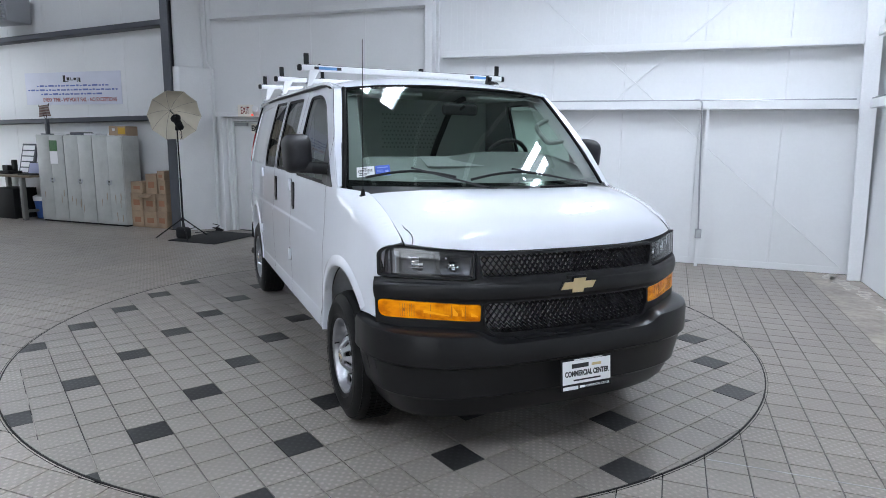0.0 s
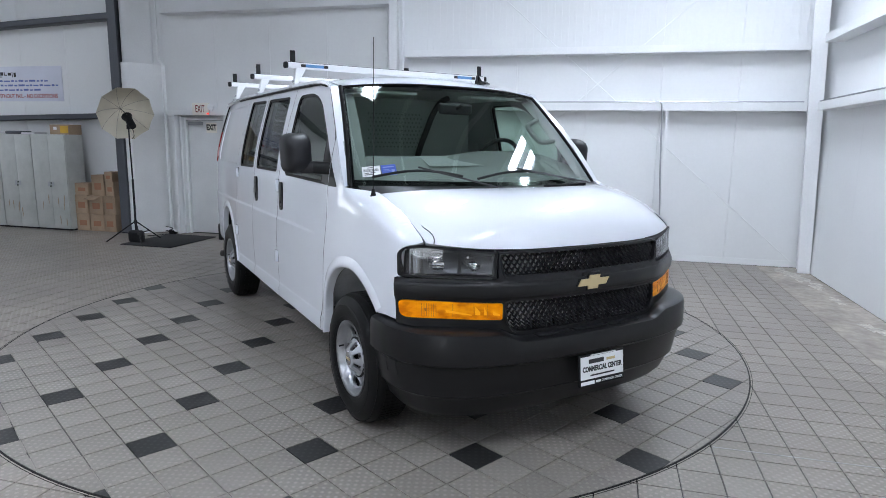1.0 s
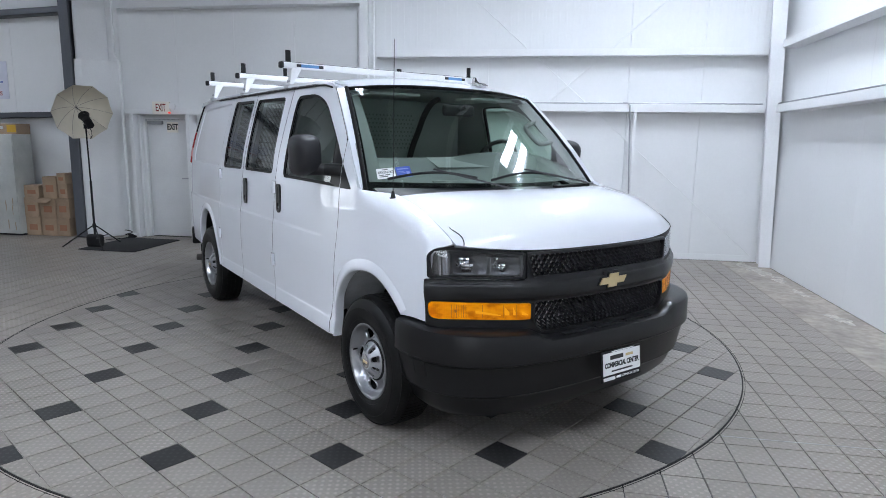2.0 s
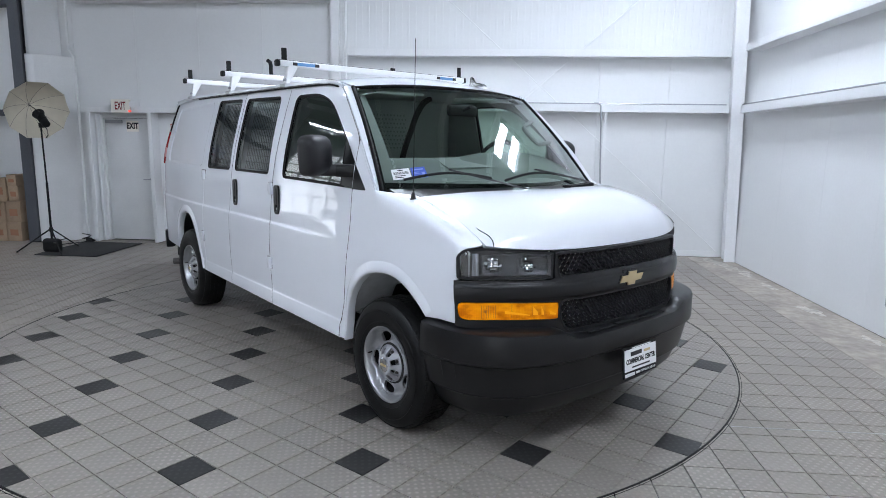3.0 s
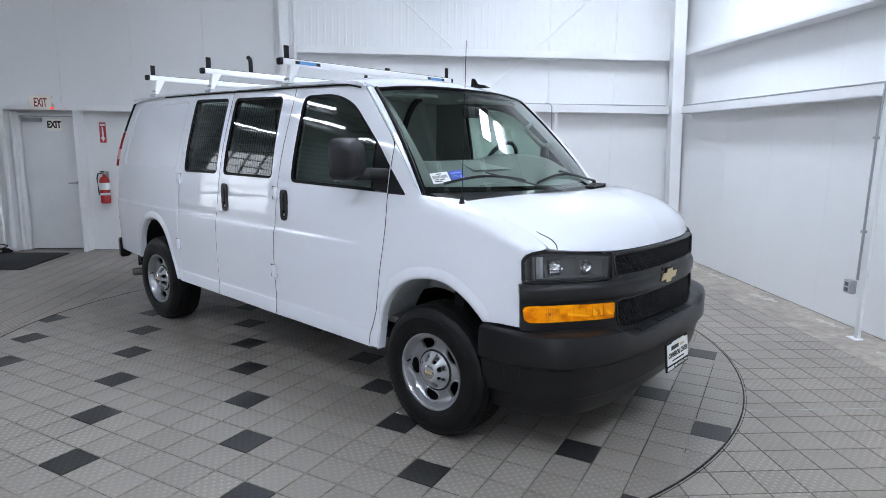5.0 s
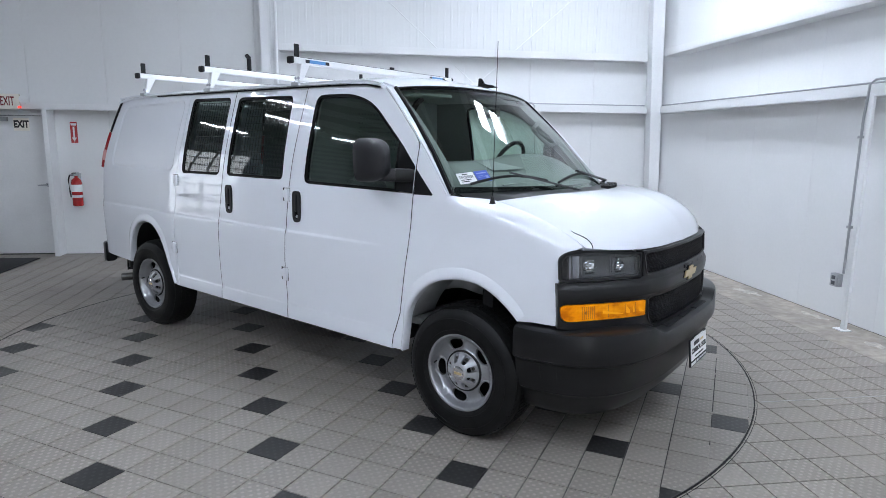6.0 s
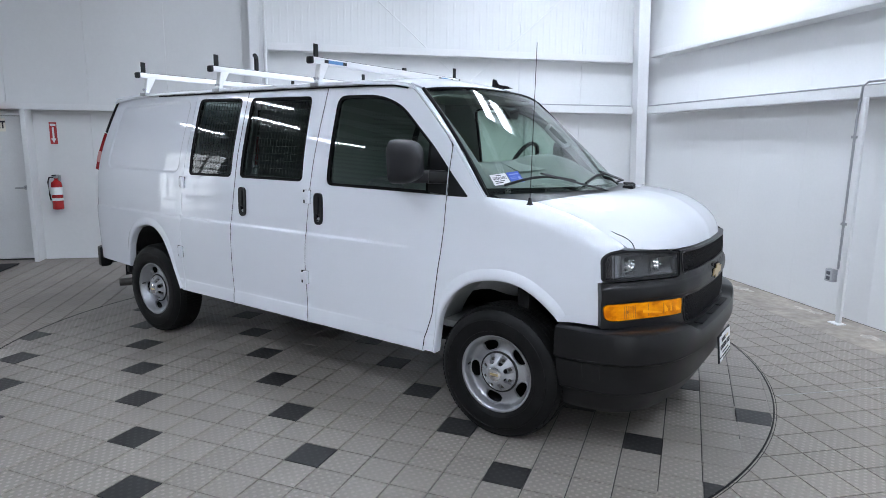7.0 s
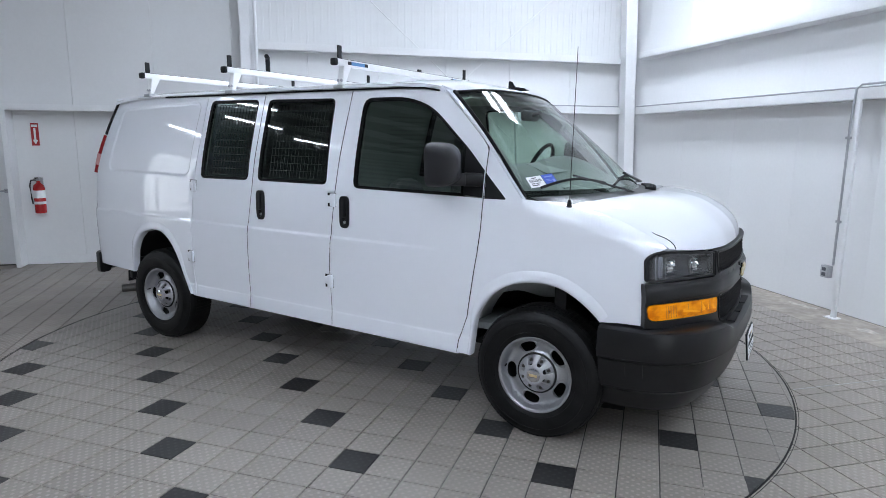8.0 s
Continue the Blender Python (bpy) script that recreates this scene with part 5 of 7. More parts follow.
def headlight(s):
    h = tagged(new("headlight"), "clear headlight with a dark housing and two lamps")
    h.parent = VAN
    lp = HL if s > 0 else mirror(HL)
    sheet("housing", face_plate(lp, -0.045, 0.01, 0.04), LAMP_GREY, h, "dark lamp housing")
    rim = face_plate(lp, 0.008, 0.055, 0.03, [inset_loop(lp, 0.010)])
    sheet("rim", rim, DARK_TRIM, h, "black lamp rim")
    for (y0, y1) in ((0.722, 0.868), (0.572, 0.708)):
        top = 1.121 - 0.035 * (0.868 - (y0 + y1) / 2) / 0.3
        bez = rounded([(s * y0, 1.006), (s * y1, 1.006), (s * y1, top), (s * y0, top)], 0.025, 4)
        part("bezel", tube([face_pt(y, z, -0.010) for y, z in bez], 0.0022, 6, True, up=(1, 0, 0)), LAMP_EDGE, h, "thin grey bezel")

        def bowl(u, v, y0=y0, y1=y1, top=top):
            y = y0 + (y1 - y0) * u
            z = 1.008 + (top - 1.010) * v
            r2 = ((2 * u - 1) ** 2 + (2 * v - 1) ** 2) / 2
            return face_pt(s * y, z, -0.014 - 0.026 * (1 - r2))
        part("reflector", grid_surface(bowl if s > 0 else (lambda u, v, b=bowl: b(1 - u, v)), 10, 8), LAMP_BOWL, h, "grey metal lamp bowl")
        # mirror facets on the outer half, stepped to imitate a reflected pane grid
        for i in range(5):
            for j in range(5):
                f0, za = 0.40 + 0.112 * i, 1.018 + (top - 1.042) * j / 5
                f1, zb = f0 + 0.105, za + (top - 1.042) / 5 * 0.94
                if (i == 0 and j > 2) or (i == 4 and j == 4):
                    continue
                yaw, tip = 0.006 - 0.0045 * i, 0.0045 - 0.0022 * j

                def facet(u, v, f0=f0, f1=f1, za=za, zb=zb, yaw=yaw, tip=tip):
                    return face_pt(s * (y0 + (y1 - y0) * (f0 + (f1 - f0) * u)), za + (zb - za) * v, -0.024 + yaw * (2 * u - 1) - tip * (2 * v - 1) * -1 + 0.0012 * ((2 * u - 1) ** 2 + (2 * v - 1) ** 2))
                part("facet", grid_surface(facet if s > 0 else (lambda u, v, b=facet: b(1 - u, v)), 2, 2), REFLECTOR, h, "bright reflector facet")
        c = face_pt(s * (y0 * 0.2 + y1 * 0.8), 1.088, -0.014)
        bulb = lathe([(0.0, 0.010), (0.006, 0.008), (0.009, 0.0), (0.008, -0.012)], 14, "Z")
        bulb.transform(Matrix.Translation(c) @ Vector((1, s * 0.25, 0)).to_track_quat("Z", "Y").to_matrix().to_4x4())
        part("bulb", bulb, CHROME, h, "small chromed bulb cap")
    def band(u, v):
        return face_pt(s * (0.879 + 0.030 * u), 1.004 + 0.112 * v, -0.012 - 0.004 * math.sin(math.pi * u))
    part("marker_band", grid_surface(band if s > 0 else (lambda u, v: band(1 - u, v)), 6, 4), MARKER, h, "pale silver marker reflector")
    for i in range(5):
        rib = [face_pt(s * (0.918 + 0.0045 * i), z, -0.008) for z in (1.0, 1.04, 1.08, 1.118 - 0.004 * i)]
        part("marker_rib", tube(rib, 0.0015, 5, up=(1, 0, 0)), RIB_SILVER if i < 2 else LAMP_GREY, h, "fine upright marker rib")
    g = sheet("lens", face_plate(inset_loop(lp, 0.006), 0.006, 0.006, 0.04), LENS, h, "clear lens")
    g.visible_shadow = False
    lpa = AM if s > 0 else mirror(AM)
    t = sheet("turn_signal", face_plate(inset_loop(lpa, 0.003), 0.012, 0.03, 0.03), AMBER, VAN, "amber turn signal lens")
    for y in [0.815 + 0.010 * i for i in range(7)] + [0.745, 0.655, 0.595]:
        part("lens_groove", tube([face_pt(s * y, z, 0.0115) for z in (0.795, 0.825, 0.86)], 0.0013, 5, up=(1, 0, 0)), AMBER_DEEP, t)
    # bright streaks of the lit lens painted as paler patches
    for y0, y1, za, zb, rise in ((0.665, 0.775, 0.803, 0.818, 0.014), (0.628, 0.650, 0.806, 0.850, 0.0), (0.540, 0.572, 0.802, 0.822, 0.004), (0.600, 0.612, 0.806, 0.850, 0.0)):
        def glint(u, v, y0=y0, y1=y1, za=za, zb=zb, rise=rise):
            return face_pt(s * (y0 + (y1 - y0) * u), za + (zb - za) * v * (0.35 + 0.65 * u) + rise * u, 0.0128)
        part("lens_facet", grid_surface(glint if s > 0 else (lambda u, v, b=glint: b(1 - u, v)), 6, 3), AMBER_PALE, t, "bright streak painted on the amber lens")
    c = face_pt(s * 0.86, 0.828, 0.0125)
    part("signal_bulb", add(bmesh.new(), lathe([(0.0, 0.0), (0.008, 0.0)], 12, "Z"), Matrix.Translation(c) @ Vector((1, s * 0.9, 0)).to_track_quat("Z", "Y").to_matrix().to_4x4()), AMBER_DEEP, t, "dark bulb spot behind the lens")


headlight(-1)
headlight(1)

# badge
badge = new("badge")
badge.parent = VAN
tagged(badge, "gold plain badge in a dark frame")
cross = [(-0.106, -0.018), (-0.038, -0.018), (-0.038, -0.037), (0.028, -0.037), (0.033, -0.018), (0.086, -0.018), (0.106, 0.018), (0.038, 0.018), (0.043, 0.037), (-0.028, 0.037), (-0.033, 0.018), (-0.086, 0.018)]
sheet("badge_frame", plate([(y * 1.10, z * 1.16) for y, z in cross], [], lambda y, z: Vector((0, y, z)) + face_pt(0, 0.937, 0.030), 0.02, 0.05), GLOSS_BLACK, badge)
sheet("badge_face", plate(cross, [], lambda y, z: Vector((0, y, z)) + face_pt(0, 0.937, 0.036), 0.014, 0.05), GOLD, badge, "gold badge face")
part("badge_mount", box(0.876, 0.926, -0.06, 0.06, 0.966, 0.986, 0.004), BLACK_PLASTIC, badge)

# bumper
bump_plan = [(0.99, 0.0), (0.986, 0.25), (0.968, 0.48), (0.925, 0.68), (0.862, 0.82), (0.77, 0.925), (0.66, 0.992), (0.54, 1.022), (0.43, 1.027), (0.36, 1.022)]
bump_top = curve([(0.0, 0.690), (0.44, 0.691), (0.49, 0.701), (0.54, 0.724), (0.58, 0.735), (1.1, 0.744)])


def bumper_ring(p, n, w):
    """The bumper's section at a plan point p with outward normal n; w is the way along from the middle."""
    top = bump_top(w)
    flat = min(1.0, max(0.0, (w - 0.45) / 0.2))
    prof = [(-0.12 - 0.03 * (1 - flat), top + 0.004), (-0.060, top), (-0.024, top - 0.003), (-0.007, top - 0.012), (0.0, top - 0.034), (0.002, 0.585), (0.0, 0.576), (-0.014, 0.566), (-0.022, 0.556), (-0.046, 0.44),
            (-0.054, 0.398), (-0.068, 0.388), (-0.078, 0.374), (-0.110, 0.30), (-0.145, 0.262), (-0.20, 0.255)]
    return [Vector((p[0] + n.x * o, p[1] + n.y * o, z)) for o, z in prof]


def bumper():
    line = smooth_loop(bump_plan, 9)
    line = [(x, -y) for x, y in line[::-1]] + line[1:]
    bm = bmesh.new()
    rows, k = [], len(line)
    for i, p in enumerate(line):
        a, b = Vector(line[max(0, i - 1)]), Vector(line[min(k - 1, i + 1)])
        t = (b - a).normalized()
        n = Vector((t.y, -t.x))
        if n.dot(Vector((p[0] - 0.2, p[1]))) < 0:
            n = -n
        rows.append([bm.verts.new(q) for q in bumper_ring(p, n, abs(p[1]) if p[0] > 0.7 else 1.0)])
    for p, q in zip(rows, rows[1:]):
        for j in range(len(p) - 1):
            bm.faces.new((p[j], p[j + 1], q[j + 1], q[j]))
    bm.faces.new(rows[0])
    bm.faces.new(rows[-1][::-1])
    bmesh.ops.recalc_face_normals(bm, faces=bm.faces)
    return bm


bump = part("front_bumper", bumper(), BLACK_PLASTIC, VAN, "large textured black plastic front bumper")
bump.data.set_sharp_from_angle(angle=radians(24))
line = smooth_loop(bump_plan, 4)


def on_bumper(a, z, out):
    """A point on the kerb-side bumper end at the forward place a."""
    for (x0, y0), (x1, y1) in zip(line, line[1:]):
        if x1 <= a <= x0:
            return Vector((a, -(y0 + (y1 - y0) * (a - x0) / (x1 - x0)) - out, z))
    return Vector((a, -1.02 - out, z))


for x0, z0, x1, z1 in ((0.512, 0.475, 0.510, 0.566), (0.600, 0.48, 0.598, 0.566), (0.465, 0.581, 0.515, 0.583), (0.545, 0.582, 0.59, 0.584), (0.51, 0.566, 0.51, 0.582)):
    run = [on_bumper(x0 + (x1 - x0) * i / 4, z0 + (z1 - z0) * i / 4, -0.0205 - 0.207 * (0.556 - z0 - (z1 - z0) * i / 4) if z1 < 0.57 else 0.0025) for i in range(5)]
    part("scuff_mark", tube(run, 0.0012, 4, up=(0.3, 1, 0.1)), SCUFF, bump, "pale scrape in the plastic")
part("bumper_step", boxes([(0.90, 0.955, -0.36 + 0.24 * i, -0.14 + 0.24 * i, 0.690, 0.698) for i in range(3)], 0.002), DARK_TRIM, bump)
part("valance", box(0.35, 0.70, -0.62, 0.62, 0.30, 0.6), DARK_TRIM, VAN, "dark inner valance")

# dealer plate
pl = new("front_plate")
pl.parent = VAN
tagged(pl, "white dealer plate in a black frame")
pm = pose(1.012, 0.024, 0.485, 0, -6, 0)
pl.matrix_local = pm
part("frame", box(-0.008, 0.003, -0.160, 0.160, -0.085, 0.082, 0.005), DARK_TRIM, pl, "black plate frame")
part("card", box(0.003, 0.0055, -0.150, 0.150, -0.048, 0.072), LABEL_WHITE, pl, "white printed card")
writing("lettering", "COMMERCIAL CENTER", 0.038, INK, Matrix.Translation((0.006, 0, 0.004)) @ pose(0, 0, 0, 90, 0, 90), pl, 0.70, bold=0.0016)
part("emblem_bar", box(0.0055, 0.0065, -0.095, 0.01, 0.033, 0.056, 0.0002), INK, pl, "dark emblem")
part("emblem_bar", box(0.0055, 0.0065, 0.03, 0.09, 0.036, 0.05), GOLD, pl, "gold emblem")
part("small_bar", box(0.0055, 0.0065, -0.085, 0.085, -0.034, -0.026), INK, pl)
writing("lettering", "COMMERCIAL CENTER", 0.017, LABEL_WHITE, Matrix.Translation((0.0038, 0.07, -0.068)) @ pose(0, 0, 0, 90, 0, 90), pl, 0.85)
part("emblem_bar", box(0.003, 0.004, -0.148, -0.055, -0.078, -0.06), LABEL_WHITE, pl, "white emblem")
part("emblem_bar", box(0.003, 0.004, -0.045, -0.01, -0.074, -0.062), LABEL_WHITE, pl, "white emblem")
part("top_bar", box(0.003, 0.004, -0.08, 0.1, 0.0735, 0.079), LABEL_WHITE, pl)


# wheels
def wheel(x, s):
    w = new("wheel")
    w.parent = VAN
    w.matrix_local = pose(x, s * 0.882, 0.380, 0, 0, 180 if s > 0 else 0)
    tagged(w, "black all-terrain tyre on a silver steel wheel")
    R = 0.384
    prof = [(0.222, 0.10), (0.214, -0.085), (0.218, -0.106), (0.232, -0.118), (0.262, -0.128), (0.30, -0.130), (0.339, -0.122), (0.363, -0.106), (0.376, -0.092), (R - 0.001, -0.075), (R, -0.05), (R, 0.05), (R - 0.004, 0.09), (0.35, 0.11), (0.30, 0.125), (0.25, 0.118), (0.222, 0.10)]
    part("tyre", lathe(prof, 72), RUBBER, w, "black rubber tyre")
    bm = bmesh.new()
    for k in range(84):
        a = 2 * math.pi * k / 84
        m = pose(0, 0, 0, 0, math.degrees(a), 0)
        for (y0, y1, h) in ((-0.103, -0.064, 0.0005), (-0.056, -0.022, 0.003), (-0.016, 0.016, 0.003), (0.022, 0.056, 0.003), (0.064, 0.095, 0.0005)):
            b = box(R - 0.012 if y0 > -0.1 else R - 0.03, R + h, y0, y1, -0.0105, 0.0105)
            for v in b.verts:
                if y0 < -0.1 and v.co.y < -0.09:
                    v.co.x -= 0.012
            add(bm, b, m)
    part("tread", bm, RUBBER, w, "tread blocks", smooth=False)
    for rr in (0.318, 0.252):
        part("sidewall_ring", lathe([(rr - 0.002, -0.1305 if rr > 0.3 else -0.122), (rr, -0.1325 if rr > 0.3 else -0.127), (rr + 0.002, -0.1305 if rr > 0.3 else -0.1265)], 72), RUBBER, w)
    # rim dish with five slots
    dish = curve([(0.0, -0.085), (0.085, -0.085), (0.105, -0.080), (0.13, -0.064), (0.165, -0.056), (0.190, -0.066), (0.2, -0.092), (0.208, -0.112), (0.217, -0.121), (0.225, -0.119)])
    slots = []
    for k in range(5):
        a = 2 * math.pi * k / 5 + 0.733
        lp = []
        for j in range(16):
            t = 2 * math.pi * j / 16
            r, da = 0.161 + 0.030 * math.copysign(abs(math.sin(t)) ** 0.75, math.sin(t)), 0.31 * math.copysign(abs(math.cos(t)) ** 0.8, math.cos(t))
            lp.append((r * math.cos(a + da), r * math.sin(a + da)))
        slots.append(lp)
    outer = [(0.225 * math.cos(2 * math.pi * i / 64), 0.225 * math.sin(2 * math.pi * i / 64)) for i in range(64)]
    inner = [(0.06 * math.cos(2 * math.pi * i / 24), 0.06 * math.sin(2 * math.pi * i / 24)) for i in range(24)]
    rim = sheet("rim", plate(outer, slots + [inner], lambda a, b: (a, dish(math.hypot(a, b)), b), 0.014, 0.014), STEEL_PAINT, w, "silver painted steel rim")
    for lp in slots:
        part("slot_lip", tube([(1.0 * a, dish(math.hypot(a, b)) - 0.0015, b) for a, b in inset_loop(lp, -0.004)], 0.0055, 6, True, up=(0, 1, 0)), STEEL_PAINT, rim, "raised silver lip round a rim slot")
    part("hub_gap", lathe([(0.111, -0.0775), (0.121, -0.0745), (0.122, -0.066)], 40), HOLE, rim, "dark gap round the hub cap")
    part("barrel", lathe([(0.205, -0.09), (0.2, 0.1), (0.1, 0.1), (0.1, 0.02), (0.0, 0.02)], 40), DARK_TRIM, w, "dark wheel barrel")
    dome = curve([(0.0, -0.127), (0.046, -0.127), (0.056, -0.124), (0.068, -0.116), (0.094, -0.096), (0.106, -0.086), (0.112, -0.074)])
    lugs = []
    for k in range(8):
        a = 2 * math.pi * (k + 0.5) / 8
        pocket = rounded([(0.060, -0.0145), (0.106, -0.0185), (0.106, 0.0185), (0.060, 0.0145)], [0.011, 0.006, 0.006, 0.011], 3)
        lugs.append([(r * math.cos(a) - w * math.sin(a), r * math.sin(a) + w * math.cos(a)) for r, w in pocket])
    edge = [(0.112 * math.cos(2 * math.pi * i / 40), 0.112 * math.sin(2 * math.pi * i / 40)) for i in range(40)]
    sheet("hub_cap", plate(edge, lugs, lambda a, b: (a, dome(math.hypot(a, b)), b), 0.016, 0.011), HUB_SILVER, rim, "silver hub cap with eight lug pockets")
    for k in range(8):
        a = 2 * math.pi * (k + 0.5) / 8
        part("lug_nut", cyl((0.084 * math.cos(a), -0.080, 0.084 * math.sin(a)), (0.084 * math.cos(a), -0.094, 0.084 * math.sin(a)), 0.011, 0.009, 6), EXHAUST, rim, "dull lug nut")
    part("lug_backing", lathe([(0.0, -0.095), (0.105, -0.078)], 24), HOLE, rim, "dark lug recess")
    part("centre_badge", lathe([(0.0, -0.1305), (0.036, -0.1295), (0.041, -0.127), (0.043, -0.120)], 28), CHROME, rim, "round bright centre badge")
    part("emblem_bar", box(-0.025, 0.025, -0.1325, -0.1295, -0.007, 0.007), GOLD, rim)
    part("valve", cyl((-0.188, -0.085, 0.02), (-0.182, -0.115, 0.02), 0.005, seg=8), DARK_TRIM, rim)
    return w


for x in (0.0, -3.429):
    wheel(x, -1)
    wheel(x, 1)
    for s in (-1, 1):
        bm = lathe([(0.50, -0.31), (0.50, 0.3), (0.05, 0.3)], 40)
        bm.transform(Matrix.Translation((x if x else -0.02, s * 0.66, 0.43)) @ (Matrix.Identity(4) if s < 0 else pose(0, 0, 0, 0, 0, 180)))
        geom = [v for v in bm.verts if v.co.z < 0.4]
        bmesh.ops.delete(bm, geom=geom, context="VERTS")
        part("wheel_well", bm, DARK_TRIM, VAN, "dark wheel well liner")
    part("axle", cyl((x, -0.75, 0.36), (x, 0.75, 0.36), 0.05), DARK_TRIM, VAN)

for s in (-1, 1):
    fl = lambda u, v, s=s: (-0.02 - 0.46 * math.cos(radians(18 + 95 * u)), s * (0.66 + 0.29 * v), 0.43 + 0.485 * math.sin(radians(18 + 95 * u)))
    part("inner_fender", grid_surface(fl, 12, 3), FENDER_SHADE, VAN, "inner fender panel greyed for the arch shade")

    def apron(u, v, s=s):
        x = -0.47 + 0.93 * u
        top = 0.43 + math.sqrt(max(0.0, 0.497 ** 2 - (x + 0.02) ** 2))
        low = min(top - 0.004, 0.765 + 0.014 * math.sin(17 * x) - 0.10 * abs(x) ** 1.5)
        return (x, s * (0.655 - 0.03 * v), low + (top - low) * (v if s > 0 else 1 - v))
    part("fender_apron", grid_surface(apron, 36, 4), FENDER_SHADE, VAN, "inner apron greyed for the arch shade, with a wavy lower edge")
# underbody
part("underbody", boxes([(-2.95, -0.5, -0.88, 0.88, 0.44, 0.5), (-4.4, -3.85, -0.8, 0.8, 0.5, 0.6), (-3.9, -2.9, -0.5, 0.5, 0.45, 0.6), (-0.55, 0.5, -0.5, 0.5, 0.36, 0.6), (-2.9, -0.5, -0.5, -0.38, 0.32, 0.44), (-2.9, -0.5, 0.38, 0.5, 0.32, 0.44)]), DARK_TRIM, VAN, "dark underbody and frame rails")
for s in (-1, 1):
    part("rocker", sweep([(-0.5, s * 0.985, 0.428), (-2.98, s * 0.985, 0.450)], [(-0.02, -0.012), (0.015, -0.012), (0.02, 0.01), (-0.02, 0.02)]), WHITE_PAINT, VAN, "white rocker edge")
    part("mud_flap", box(-3.90, -3.86, min(s * 0.78, s * 0.97), max(s * 0.78, s * 0.97), 0.46, 0.64, 0.008), BLACK_PLASTIC, VAN, "short black mud flap")
part("exhaust", tube([(-3.0, -0.55, 0.36), (-3.7, -0.6, 0.36), (-3.84, -0.76, 0.365), (-3.95, -0.93, 0.36), (-4.0, -0.99, 0.355)], 0.036, 12), EXHAUST, VAN, "dull steel exhaust pipe")

# rear end
rear_x = lambda z: curve([(0.5, -4.46), (0.98, -4.44), (1.4, -4.35), (1.755, -4.22), (2.02, -4.1)])(z)
part("rear_door", grid_surface(lambda u, v: (rear_x(0.54 + 1.48 * u) - 0.10 * (1 - abs(2 * v - 1) ** 4), -(2 * v - 1) * (body_y(rear_x(0.54 + 1.48 * u), 0.54 + 1.48 * u) - 0.01), 0.54 + 1.48 * u), 12, 20), WHITE_PAINT, VAN, "white rear doors")
for s in (-1, 1):
    tl = [(rear_x(z) - 0.018, s * (body_y(rear_x(z) + 0.02, z) - 0.018), z) for z in (1.38, 1.45, 1.55, 1.64, 1.71)]
    part("tail_lamp", sweep(tl, [(-0.022, -0.03), (0.015, -0.03), (0.018, 0.0), (0.016, 0.022), (-0.012, 0.024), (-0.022, 0.0)]), RED_LENS, VAN, "tall red tail lamp")
    part("tail_lens", sweep([(x - 0.004, y + s * 0.004, z) for x, y, z in tl[1:3]], [(-0.018, -0.024), (0.016, -0.024), (0.0185, 0.0), (0.0165, 0.020), (-0.012, 0.024)]), PINK_LENS, VAN, "pale pink lamp section")
    part("reverse_lens", box(rear_x(1.5) - 0.055, rear_x(1.5) - 0.005, min(s * 0.86, s * 0.895), max(s * 0.86, s * 0.895), 1.475, 1.53, 0.006), LABEL_WHITE, VAN, "white reversing lens")
    up = [(rear_x(z) - 0.012, s * (body_y(rear_x(z) + 0.02, z) - 0.012), z) for z in (1.72, 1.82, 1.92, 2.0)]
    part("corner_trim", tube(up, 0.022, 8), SEAL, VAN, "black rear corner trim")
part("rear_bumper", sweep([(-4.40, -0.895, 0.545), (-4.45, -0.89, 0.545), (-4.53, -0.81, 0.545), (-4.56, -0.5, 0.545), (-4.56, 0.5, 0.545), (-4.53, 0.81, 0.545), (-4.45, 0.89, 0.545), (-4.40, 0.895, 0.545)],
                          rounded([(-0.05, -0.10), (0.05, -0.10), (0.06, 0.0), (0.05, 0.095), (-0.05, 0.095)], [0.02, 0.04, 0.03, 0.04, 0.02], 3)), BLACK_PLASTIC, VAN, "black rear bumper")


